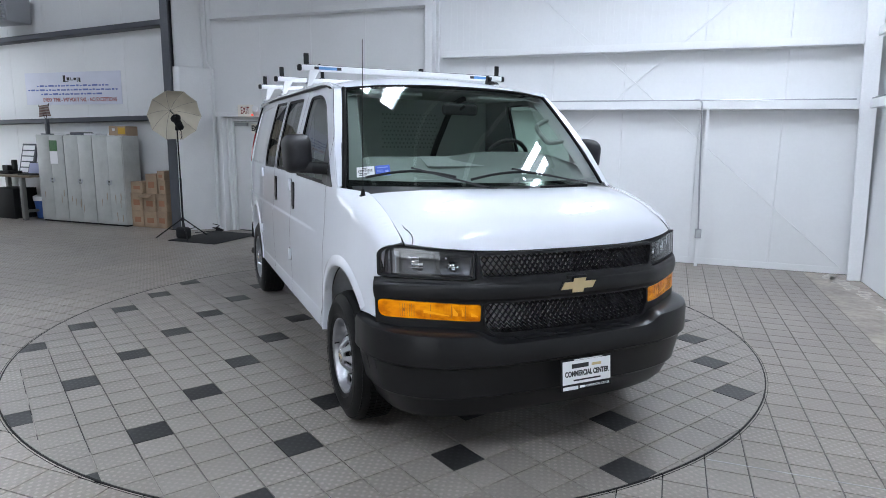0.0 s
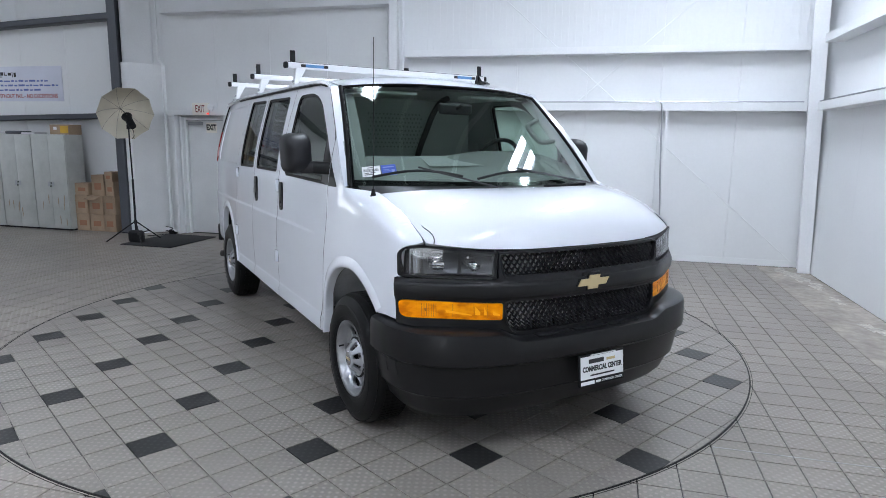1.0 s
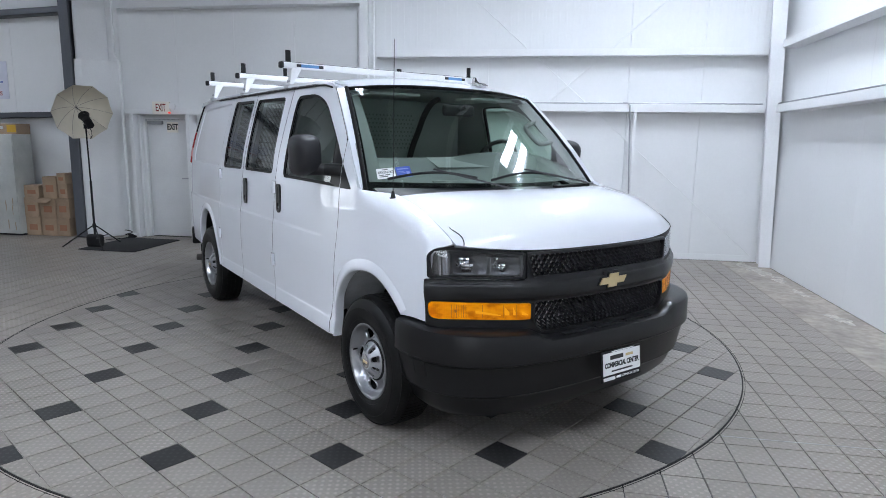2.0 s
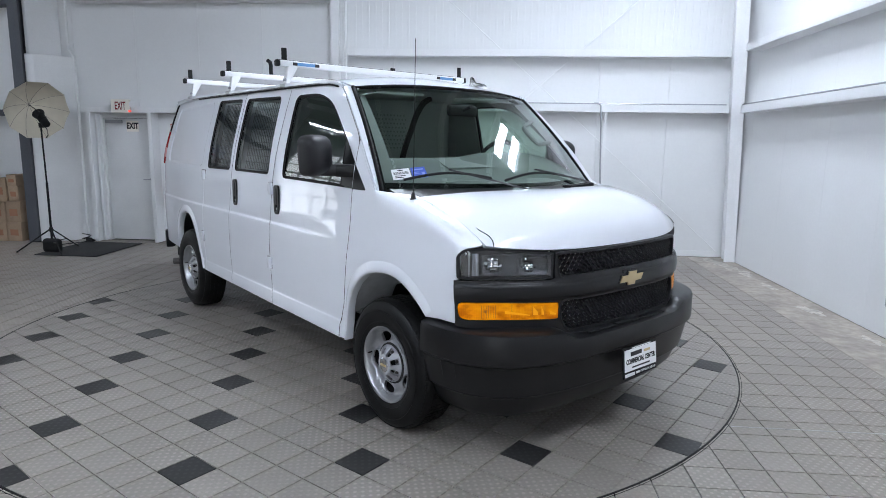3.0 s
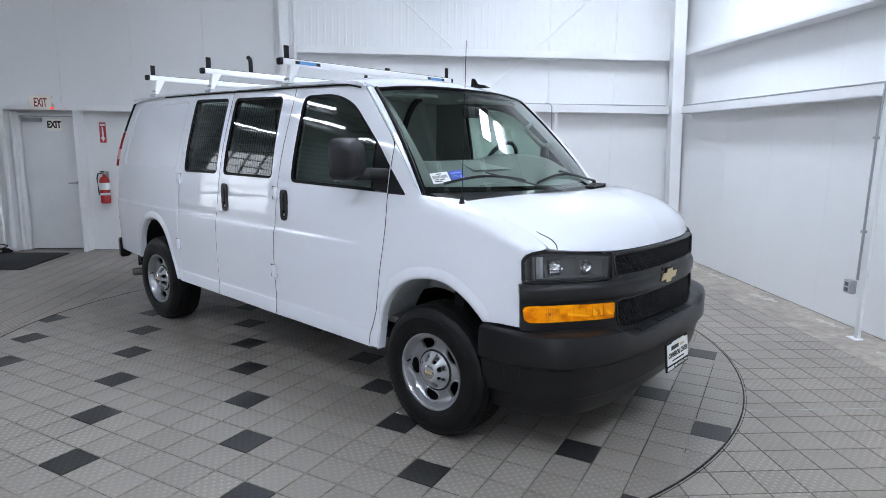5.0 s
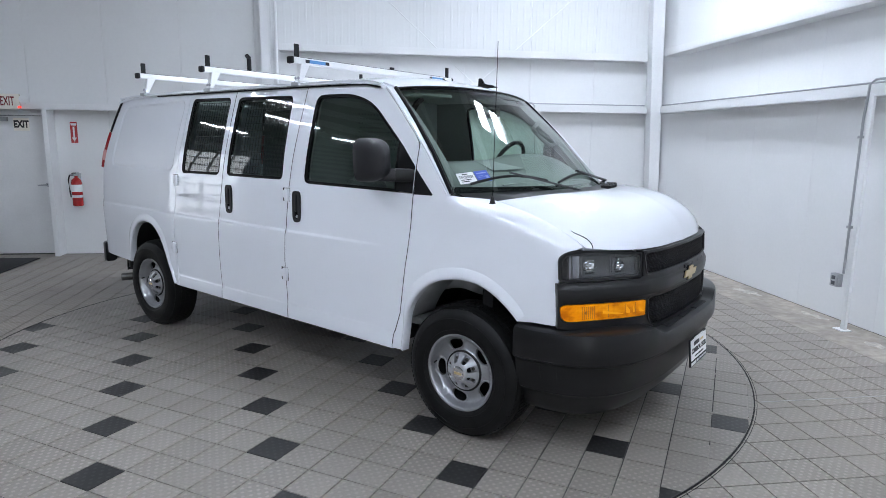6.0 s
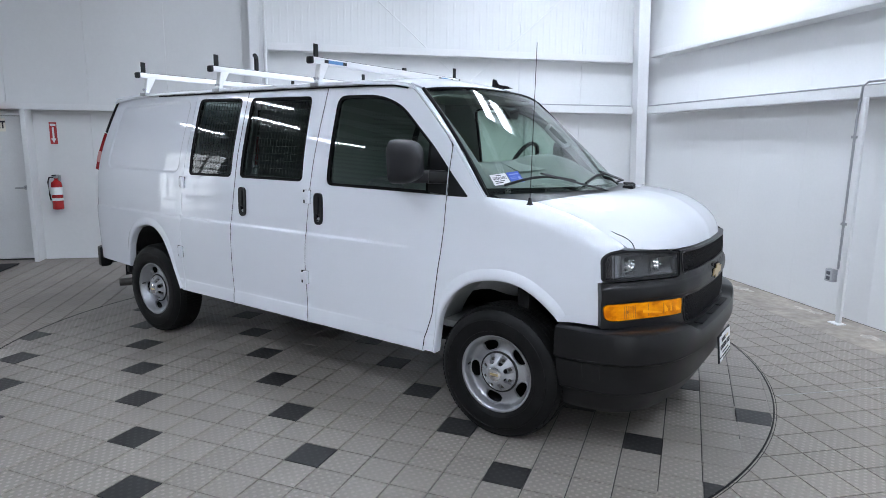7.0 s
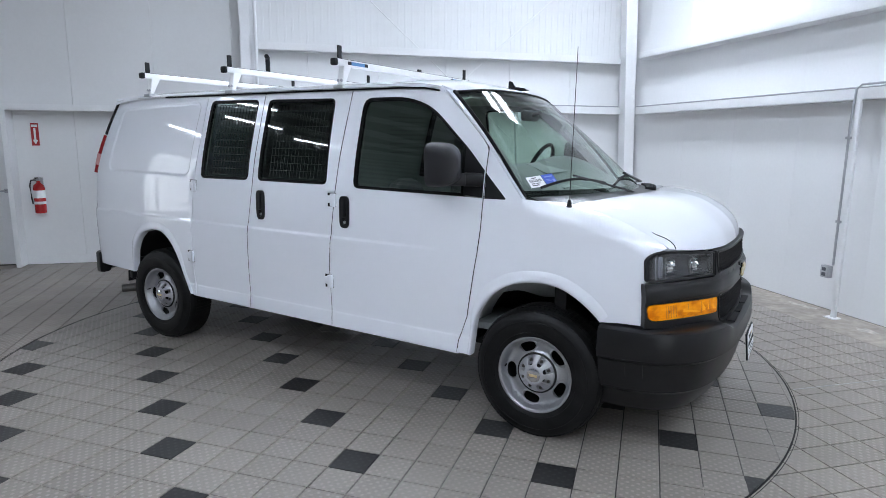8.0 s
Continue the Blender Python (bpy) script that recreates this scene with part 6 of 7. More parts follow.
# mirrors
def door_mirror(s):
    m = new("door_mirror")
    m.parent = VAN
    tagged(m, "large black plastic door mirror")
    head = bmesh.new()
    lp = rounded([(-1.03, 1.445), (-1.205, 1.435), (-1.222, 1.683), (-1.043, 1.692)], [0.045, 0.06, 0.075, 0.06], 6)
    n = len(lp)
    cy = sum(p[0] for p in lp) / n
    cz = sum(p[1] for p in lp) / n
    rows = []
    for x, k in [(-0.638, 0.95), (-0.632, 1.0)] + [(-0.60 + 0.155 * t, (1 - t ** 2.8) ** (1 / 2.8)) for t in (0.0, 0.2, 0.4, 0.55, 0.7, 0.82, 0.9, 0.96, 0.99)]:
        rows.append([head.verts.new((x - 0.10 * (p[0] + 1.02), s * -(cy + (p[0] - cy) * k), cz + (p[1] - cz) * k)) for p in lp])
    for p, q in zip(rows, rows[1:]):
        for j in range(n):
            head.faces.new((p[j], p[(j + 1) % n], q[(j + 1) % n], q[j]))
    head.faces.new(rows[-1])
    head.faces.new(rows[0][::-1])
    bmesh.ops.recalc_face_normals(head, faces=head.faces)
    part("shell", head, GRAINED_PLASTIC, m, "textured black mirror shell")
    oval = [(0.036 * math.copysign(abs(math.cos(t)) ** 0.6, math.cos(t)), 0.037 * math.copysign(abs(math.sin(t)) ** 0.6, math.sin(t))) for t in [2 * math.pi * i / 16 for i in range(16)]]
    part("arm", sweep([(-0.535, s * 1.13, 1.481), (-0.49, s * 1.07, 1.480), (-0.46, s * 1.035, 1.479)], oval), GRAINED_PLASTIC, m, "black mirror arm")
    part("knuckle", sweep([(-0.458, s * 1.032, 1.479), (-0.43, s * 1.005, 1.478), (-0.40, s * 0.975, 1.477), (-0.385, s * 0.945, 1.476)], [(1.06 * c, 1.06 * d) for c, d in oval]), BLACK_PLASTIC, m, "black folding joint of the mirror arm")
    rg = bmesh.new()
    rg.faces.new([rg.verts.new((-0.6395 + 0.10 * (p[0] + 1.02) * (-1), s * -(cy + (p[0] - cy) * 0.86), cz + (p[1] - cz) * 0.88)) for p in lp])
    part("mirror_glass", rg, CHROME, m, "mirror glass")


door_mirror(-1)
door_mirror(1)


# roof rack
def crossbar(x):
    b = new("roof_rack_bar")
    b.parent = VAN
    tagged(b, "white roof rack crossbar with black end caps")
    part("bar", sweep([(x, -0.885, 2.205), (x, 0.885, 2.205)], rounded([(-0.024, -0.022), (0.024, -0.022), (0.024, 0.022), (-0.024, 0.022)], 0.008, 2)), RACK_WHITE, b)
    part("wear_strip", box(x - 0.01, x + 0.01, -0.88, 0.88, 2.226, 2.231), DARK_TRIM, b, "thin black wear strip")
    for s in (-1, 1):
        part("end_cap", box(x - 0.0255, x + 0.0255, min(s * 0.883, s * 0.916), max(s * 0.883, s * 0.916), 2.181, 2.229, 0.012, 3), DARK_TRIM, b, "black end cap")
        post = boxes([(x - 0.006, x + 0.006, s * 0.845 - 0.02, s * 0.845 + 0.02, 2.225, 2.315)], 0.003)
        part("stop_post", post, DARK_TRIM, b, "black ladder stop")
        leg = bmesh.new()
        prof = [(s * 0.745, 2.19), (s * 0.825, 2.19), (s * 0.848, 2.062), (s * 0.818, 2.062)]
        vs = [[leg.verts.new((x + d, y, z)) for y, z in prof] for d in (-0.024, 0.024)]
        leg.faces.new(vs[0])
        leg.faces.new(vs[1][::-1])
        for k in range(4):
            leg.faces.new((vs[0][k], vs[0][(k + 1) % 4], vs[1][(k + 1) % 4], vs[1][k]))
        bmesh.ops.recalc_face_normals(leg, faces=leg.faces)
        bmesh.ops.bevel(leg, geom=leg.edges[:], offset=0.004, segments=1, affect="EDGES")
        lg = part("leg", leg, RACK_WHITE, b, "white rack foot bolted to the gutter")
        for d in (-0.014, 0.014):
            part("bolt", cyl((x + d, s * 0.835, 2.085), (x + d, s * 0.85, 2.09), 0.010, seg=8), GALV, lg)
        part("clamp", box(x - 0.04, x + 0.04, s * 0.845 - 0.025, s * 0.845 + 0.025, 2.035, 2.06, 0.005), GALV, lg)
    return b


for x in (-1.53, -2.61, -3.62):
    bar = crossbar(x)
    if x > -2:
        for s in (-1, 1):
            part("label_strip", box(x + 0.0235, x + 0.0255, s * 0.68 - 0.085, s * 0.68 + 0.085, 2.194, 2.216), STRIPE_BLUE, bar, "blue printed label")
            for e in (-1, 1):
                part("label_end", box(x + 0.0236, x + 0.0258, s * 0.68 + e * 0.09 - 0.018, s * 0.68 + e * 0.09 + 0.018, 2.194, 2.216), INK, bar)
hook = tube([(-2.61, -0.46, 2.22), (-2.61, -0.46, 2.31), (-2.60, -0.47, 2.335), (-2.58, -0.50, 2.345)], 0.018, 8, up=(1, 0, 0))
part("hold_down", hook, DARK_TRIM, VAN, "black rubber hold-down hook")
part("hold_down", box(-1.54, -1.52, 0.1, 0.14, 2.222, 2.25, 0.004), DARK_TRIM, VAN, "black rubber stop")

# antenna and fin
part("antenna", add(add(cyl((0.132, -0.902, 1.345), (0.132, -0.902, 1.385), 0.016, 0.008), cyl((0.132, -0.902, 1.385), (0.142, -0.902, 2.19), 0.0024, 0.0018, 6)), cyl((0.132, -0.902, 1.330), (0.132, -0.902, 1.350), 0.02)), DARK_TRIM, VAN, "thin black whip antenna")
fin = bmesh.new()
fp = [(-0.07, 0), (0.10, 0), (0.06, 0.022), (-0.02, 0.034), (-0.045, 0.075), (-0.075, 0.08)]
vs = [[fin.verts.new((-0.80 + a, 0.40 + d * (1 - b / 0.12), 2.078 + b)) for a, b in fp] for d in (-0.022, 0.022)]
fin.faces.new(vs[0])
fin.faces.new(vs[1][::-1])
for k in range(6):
    fin.faces.new((vs[0][k], vs[0][(k + 1) % 6], vs[1][(k + 1) % 6], vs[1][k]))
bmesh.ops.recalc_face_normals(fin, faces=fin.faces)
bmesh.ops.bevel(fin, geom=fin.edges[:], offset=0.005, segments=2, affect="EDGES")
part("roof_fin", fin, GLOSS_BLACK, VAN, "black shark-fin aerial")


# wipers
def wiper(v0, v1, arm_v):
    w = new("wiper")
    w.parent = VAN
    tagged(w, "black windshield wiper")
    blade = [ws_place(0.082 + 0.050 * math.sin(math.pi * i / 8) + 0.018 * (i / 8), v0 + (v1 - v0) * i / 8, 0.014) for i in range(9)]
    part("blade", tube(blade, 0.0085, 6), DARK_TRIM, w)
    arm = [ws_place(-0.02, arm_v, 0.02), ws_place(0.03, arm_v + (v0 + v1 - 2 * arm_v) * 0.2, 0.035), ws_place(0.155, (v0 + v1) / 2, 0.028)]
    part("arm", sweep(arm, [(-0.013, -0.004), (0.013, -0.004), (0.010, 0.006), (-0.010, 0.006)]), WIPER, w)


wiper(0.058, 0.32, 0.475)
wiper(0.365, 0.68, 0.95)

# stickers inside the glass, set a little askew
def sticker_patch(v0, v1, a0, a1, b0, b1, d, n=2):
    """A patch of a sticker over v0..v1; a runs along it and b up it, both in 0..1."""
    def place(u, w):
        a, b = a1 + (a0 - a1) * w, b0 + (b1 - b0) * u
        return ws_place(0.088 + 0.028 * (v0 + (v1 - v0) * a - 0.035) / 0.09 + 0.085 * b, v0 + (v1 - v0) * a, d)
    return grid_surface(place, n, n)


st = part("price_sticker", sticker_patch(0.035, 0.085, 0, 1, 0, 1, 0.003, 4), LABEL_WHITE, VAN, "white bar-coded sticker")
a = 0.08
for k in range(19):
    w = (0.018, 0.03, 0.012, 0.024)[k * 7 % 4]
    part("print_bar", sticker_patch(0.035, 0.085, a, a + w, 0.46, 0.72, 0.005, 1), INK, st)
    a += w + 0.023
for a0, a1, b0 in ((0.3, 0.62, 0.80), (0.12, 0.36, 0.30), (0.42, 0.70, 0.30), (0.12, 0.55, 0.14)):
    part("print_bar", sticker_patch(0.035, 0.085, a0, a1, b0, b0 + 0.075, 0.005, 1), INK, st)
st = part("inspection_sticker", sticker_patch(0.088, 0.13, 0, 1, 0, 1, 0.003, 4), LABEL_BLUE, VAN, "blue sticker")
for a0, a1, b0, h in ((0.10, 0.86, 0.72, 0.10), (0.10, 0.5, 0.5, 0.05), (0.10, 0.6, 0.38, 0.04), (0.66, 0.88, 0.2, 0.3)):
    part("print_bar", sticker_patch(0.088, 0.13, a0, a1, b0, b0 + h, 0.005, 1), STICKER_PALE, st)

# cabin
part("cabin_floor", box(-4.3, 0.1, -0.88, 0.88, 0.56, 0.6), CABIN, VAN, "grey van floor")
part("firewall", box(0.05, 0.12, -0.85, 0.85, 0.5, 1.35), DARK_TRIM, VAN)


def dash_place(u, v):
    y = 0.90 * (2 * v - 1)
    k = 1 - (abs(y) / 0.9) ** 4
    bulge = 0.036 * math.exp(-((y - 0.30) / 0.36) ** 4)
    edge = max(0.0, (abs(y) - 0.7) / 0.2)
    xs = curve([(0.0, ws_bot_x(abs(y)) - 0.06), (0.3, -0.16 - 0.08 * edge), (0.7, -0.40), (0.82, -0.46), (1.0, -0.48)])
    zs = curve([(0.0, 1.366), (0.3, 1.455 + bulge * 0.4 - 0.02 * edge), (0.7, 1.552 + bulge - 0.05 * edge), (0.82, 1.51), (1.0, 0.9)])
    return (xs(u), y, zs(u))


dash = part("dashboard", grid_surface(dash_place, 20, 36), DASH, VAN, "grey molded dashboard")
part("dash_tray", add(bmesh.new(), box(-0.085, 0.085, -0.22, 0.22, -0.004, 0.006, 0.004), pose(-0.30, -0.14, 1.520, 0, 21, 0)), CLOTH, dash, "dark tray on the dash top")
part("dash_vent", box(-0.06, -0.035, -0.52, -0.18, 1.405, 1.422, 0.003), CLOTH, dash)
sw = [Vector((-0.60, 0.42, 1.495)) + Matrix.Rotation(radians(24), 3, "Y") @ Vector((0, 0.19 * math.cos(t), 0.19 * math.sin(t))) for t in [2 * math.pi * i / 28 for i in range(28)]]
stw = part("steering_wheel", tube(sw, 0.016, 8, True, up=(1, 0, 0.3)), DARK_TRIM, VAN, "black steering wheel")
part("spokes", boxes([(-0.61, -0.585, 0.25, 0.59, 1.47, 1.505), (-0.61, -0.56, 0.36, 0.48, 1.42, 1.53)], 0.01), DARK_TRIM, stw)
part("steering_column", cyl((-0.60, 0.43, 1.49), (-0.35, 0.43, 1.36), 0.04), DARK_TRIM, VAN)


def seat(y, high):
    """A bucket seat; high is the height of its backrest with the built-in headrest."""
    st = new("seat")
    st.parent = VAN
    tagged(st, "dark vinyl bucket seat")
    part("cushion", box(-1.25, -0.75, y - 0.25, y + 0.25, 0.82, 0.97, 0.05, 3), CLOTH, st)
    rows = []
    bk = bmesh.new()
    for k in range(15):
        f = k / 14
        w = 0.255 * (1 - 0.42 * max(0.0, f - 0.55) / 0.45) * (1 - max(0.0, (f - 0.86) / 0.14) ** 3 * 0.6)
        d = 0.075 * (1 - 0.25 * f) * (1 - max(0.0, (f - 0.9) / 0.1) ** 2 * 0.55)
        rows.append([bk.verts.new((d * math.copysign(abs(math.cos(t)) ** 0.6, math.cos(t)), w * math.copysign(abs(math.sin(t)) ** 0.5, math.sin(t)), high * f)) for t in [2 * math.pi * i / 20 for i in range(20)]])
    for p, q in zip(rows, rows[1:]):
        for j in range(20):
            bk.faces.new((p[j], p[(j + 1) % 20], q[(j + 1) % 20], q[j]))
    bk.faces.new(rows[-1])
    bk.faces.new(rows[0][::-1])
    bmesh.ops.recalc_face_normals(bk, faces=bk.faces)
    bk.transform(Matrix.Translation((-1.2, y, 0.93)) @ pose(0, 0, 0, 0, -10, 0))
    part("backrest", bk, SEAT_DARK, st, "dark grey backrest")
    part("base", box(-1.2, -0.8, y - 0.2, y + 0.2, 0.6, 0.82), DARK_TRIM, st)


seat(-0.45, 0.50)
seat(0.45, 0.52)
# bulkhead with punched holes
bul = part("bulkhead", box(-1.60, -1.585, -0.78, 0.78, 0.6, 2.0), PARTITION, VAN, "grey steel bulkhead behind the seats")
bm = bmesh.new()
for i in range(15):
    for j in range(9):
        yc, zc = -0.20 + 0.034 * i + 0.017 * (j % 2), 1.60 + 0.034 * j
        add(bm, cyl((-1.585, yc, zc), (-1.5835, yc, zc), 0.008, seg=8))
hoop = [(-1.57, y, z) for y, z in smooth_loop([(0.56, 2.03), (0.48, 1.99), (0.40, 1.88), (0.34, 1.74), (0.28, 1.6), (0.22, 1.40)])]
part("hoop", sweep(hoop, [(-0.022, -0.012), (0.022, -0.012), (0.022, 0.012), (-0.022, 0.012)], up=(1, 0, 0)), DARK_TRIM, bul, "dark bent frame tube")
part("punched_holes", bm, CLOTH, bul, "rows of punched holes", smooth=False)


def screen(x0, x1, z0, z1):
    """Welded wire guard inside a side window."""
    bm = bmesh.new()
    n = int((x1 - x0) / 0.032)
    for i in range(n + 1):
        x = x0 + (x1 - x0) * i / n
        add(bm, tube([(x, -(body_y(x, z) - 0.075), z) for z in (z0, (z0 + z1) / 2, z1)], 0.0026, 4, up=(1, 0, 0)))
    m = int((z1 - z0) / 0.05)
    for j in range(m + 1):
        z = z0 + (z1 - z0) * j / m
        add(bm, tube([(x0, -(body_y(x0, z) - 0.072), z), (x1, -(body_y(x1, z) - 0.072), z)], 0.0026, 4))
    part("window_guard", bm, GUARD, VAN, "welded wire window guard", smooth=False)


screen(-2.16, -1.60, 1.42, 1.94)
screen(-2.80, -2.33, 1.42, 1.95)
rm = part("rear_view_mirror", box(-0.53, -0.49, -0.135, 0.135, 1.835, 1.915, 0.025, 3), DARK_TRIM, VAN, "black rear view mirror")
part("stem", cyl((-0.5, 0, 1.875), (-0.42, 0, 1.90), 0.012), DARK_TRIM, rm)
for y in (-0.42, 0.42):
    part("sun_visor", box(-0.86, -0.66, y - 0.2, y + 0.2, 1.965, 1.985, 0.008), HEADLINER, VAN, "grey sun visor")
gr = [ws_place(0.50, 0.945, -0.05), ws_place(0.515, 0.90, -0.09), ws_place(0.55, 0.875, -0.11), ws_place(0.70, 0.875, -0.11), ws_place(0.735, 0.90, -0.09), ws_place(0.75, 0.945, -0.05)]
part("grab_handle", tube(smooth_run(gr), 0.017, 8, up=(0, 1, 0)), PILLAR_DARK, VAN, "grey pillar grab handle")
for s, v in ((-1, 0.0), (1, 1.0)):
    part("pillar_trim", grid_surface(lambda u, w, v=v, s=s: ws_place(0.02 + 0.96 * u, v + (0.075 if s < 0 else -0.075) * w * 0.8, -0.012 - 0.05 * w), 10, 2), PILLAR_DARK, VAN, "grey pillar trim")
part("load_panel", box(-4.2, -1.62, 0.90, 0.905, 0.62, 1.9), CABIN, VAN, "grey load bay wall lining")


# ---- back area beside the column ----
def storage_cabinet(x, calendar=False):
    c = thing("storage_cabinet", "tall grey steel storage cabinet with double doors against the wall", "cabinet", pose(x, 8.78, 0), "grey cabinets")
    part("body", box(0.0, 0.715, 0.0, 0.38, 0.03, 1.665, 0.004), CABINET, c)
    part("plinth", box(0.01, 0.705, 0.01, 0.37, 0.0, 0.03), DARK_TRIM, c)
    part("door", box(0.01, 0.3565, -0.016, -0.001, 0.06, 1.645, 0.001), CABINET, c)
    d = part("door", box(0.3585, 0.705, -0.016, -0.001, 0.06, 1.645, 0.001), CABINET, c)
    part("handle", boxes([(0.29, 0.345, -0.022, -0.016, 0.77, 0.85), (0.37, 0.425, -0.022, -0.016, 0.77, 0.85)], 0.003), GALV, d, "flat metal handle plates")
    part("latch", tube([(0.355, -0.03, 0.84), (0.355, -0.035, 0.80), (0.355, -0.03, 0.76)], 0.006, 6), DARK_TRIM, d)
    part("latch", tube([(0.38, -0.03, 0.84), (0.38, -0.035, 0.80), (0.38, -0.03, 0.76)], 0.006, 6), DARK_TRIM, d)
    return c


for k, x in enumerate((-11.27, -10.55, -9.83)):
    c = storage_cabinet(x)
    for i in range(3 + 2 * k):
        rng_rust = random.Random(10 * k + i)
        px, pz = rng_rust.uniform(0.05, 0.66), rng_rust.uniform(0.12, 0.62)
        bm = bmesh.new()
        bm.faces.new([bm.verts.new((px + 0.012 * math.cos(a) * rng_rust.uniform(0.5, 1.2), -0.0172, pz + (0.05 if math.sin(a) > 0 else 0.14) * math.sin(a) * rng_rust.uniform(0.6, 1.1))) for a in [2 * math.pi * q / 12 for q in range(12)]])
        part("rust_streak", bm, RUST, c, "faint brown rust streak")
cal = thing("wall_calendar", "paper calendar with a green picture on the cabinet door", "calendar", pose(-10.82, 8.762, 1.36))
part("picture", box(-0.1, 0.1, -0.003, 0.0, 0.0, 0.2), GREEN, cal, "green landscape picture")
part("page", box(-0.1, 0.1, -0.004, -0.001, -0.24, -0.005), LABEL_WHITE, cal, "white month page")
solid("folded_tarp", box(-10.6, -10.25, 8.95, 9.2, 1.665, 1.72, 0.02, 3), DARK_STEEL, "crumpled dark tarp on top of a cabinet", "tarp")
solid("folder_stack", boxes([(-10.95, -10.62, 8.9, 9.15, 1.665, 1.69), (-10.2, -9.9, 8.92, 9.18, 1.665, 1.70)], 0.004), SEAM, "flat grey folders on top of the cabinets", "folders")
cb = thing("carton", "brown carton with a yellow label on top of a cabinet", "box", pose(-9.3, 9.0, 1.667))
part("body", box(-0.2, 0.2, -0.14, 0.14, 0.0, 0.17, 0.004), CARDBOARD, cb)
part("label", box(0.02, 0.19, -0.1425, -0.14, 0.03, 0.145), YELLOW, cb, "yellow printed label")
part("patch", box(-0.12, -0.05, -0.142, -0.14, 0.08, 0.13), LABEL_WHITE, cb, "white patch")


def carton(x, y, z, w, d, h, turn=0.0, flap=False):
    c = thing("cardboard_box", "taped brown cardboard box stacked beside the column" if not flap else "brown cardboard box with an open flap in the stack", "box", pose(x, y, z, 0, 0, turn), "stacked cartons")
    part("body", box(-w / 2, w / 2, -d / 2, d / 2, 0, h, 0.004), CARDBOARD, c)
    part("tape", box(-w / 2 - 0.001, w / 2 + 0.001, -0.03, 0.03, h - 0.001, h + 0.001), TAPE, c, "shiny packing tape")
    part("print", box(-w * 0.28, w * 0.28, -d / 2 - 0.0015, -d / 2, h * 0.3, h * 0.62), PRINT_RED, c, "faded red printing")
    if flap:
        f = box(-w * 0.45, w * 0.45, -0.16, 0.0, -0.003, 0.003)
        f.transform(Matrix.Translation((0, -d / 2, h)) @ pose(0, 0, 0, 20, 0, 0))
        part("flap", f, CARDBOARD, c)


for i, (x, z, w, h, t) in enumerate(((-8.98, 0.0, 0.27, 0.30, 0), (-8.69, 0.0, 0.27, 0.29, 2), (-8.42, 0.0, 0.24, 0.30, -1), (-8.99, 0.302, 0.26, 0.33, 1), (-8.68, 0.292, 0.28, 0.33, -2), (-8.41, 0.302, 0.23, 0.33, 1),
                                     (-8.96, 0.634, 0.28, 0.20, 0), (-8.62, 0.624, 0.25, 0.36, 1), (-8.38, 0.634, 0.16, 0.24, 0), (-8.38, 0.876, 0.16, 0.17, -2))):
    carton(x, 9.06, z, w, 0.34 - 0.01 * (i % 3), h, t, i == 4)

# banner on the wall
bn = thing("banner", "wide white printed banner fixed high on the wall", "banner", pose(-10.9, YB - 0.008, 2.57))
part("cloth", box(-1.27, 1.27, 0.0, 0.006, -0.31, 0.31, 0.002), BANNER_CLOTH, bn)
for a, b, c, d in ((-0.22, -0.16, 0.12, 0.25), (-0.16, -0.08, 0.12, 0.135), (-0.12, -0.05, 0.15, 0.21), (-0.03, 0.04, 0.15, 0.165), (-0.03, -0.015, 0.15, 0.21), (0.06, 0.13, 0.15, 0.2), (0.15, 0.165, 0.12, 0.21), (0.19, 0.24, 0.12, 0.2)):
    part("emblem_bar", box(a, b, -0.002, 0.0, c, d), INK, bn, "dark emblem stroke")
for k, (w, z) in enumerate(((0.95, 0.05), (1.2, -0.03), (0.85, -0.11))):
    a, j = -w, 0
    while a < w - 0.05:
        b = min(w, a + (0.05, 0.11, 0.07, 0.14, 0.06)[j % 5])
        part("text_bar", box(a, b, -0.002, 0.0, z - 0.012, z + 0.012 + 0.008 * (j % 2)), INK_BLUE, bn)
        a, j = b + 0.03, j + 1
writing("red_line", "EVERY TIME - WITHOUT FAIL - NO EXCEPTIONS", 0.10, BANNER_RED, Matrix.Translation((0.17, -0.002, -0.22)) @ pose(0, 0, 0, 90), bn, 0.90, "red capital letters", bold=0.003)

# small flags on a post
fl = thing("desk_flags", "two small striped flags on a grey post", "flags", pose(-11.2, 8.98, 1.667))
part("post", add(box(-0.03, 0.03, -0.03, 0.03, 0, 0.30, 0.004), box(-0.1, 0.1, -0.08, 0.08, 0, 0.02, 0.004)), DARK_STEEL, fl)
for s in (-1, 1):
    m = Matrix.Translation((-0.02, 0, 0.28)) @ pose(0, 0, 0, 0, 26 * s - 6, 0)
    st = cyl((0, 0, 0), (0, 0, 0.34), 0.005, seg=8)
    st.transform(m)
    part("stick", st, DARK_TRIM, fl)
    drape = lambda u, v: (-s * 0.23 * u * (1 - 0.25 * (1 - v)), 0.025 * math.sin(6 * u) * (1.2 - v), 0.10 + 0.22 * v - 0.12 * u)
    bm = grid_surface(drape, 10, 6)
    bm.transform(m)
    part("flag", bm, FLAG_RED, fl, "faded brownish striped cloth flag hanging limp")
    for k in range(4):
        bm = grid_surface(lambda u, v, k=k: Vector(drape(u, 0.1 + 0.24 * k + 0.1 * v)) + Vector((0, -0.003, 0)), 10, 1)
        bm.transform(m)
        part("stripe", bm, FLAG_PALE, fl)

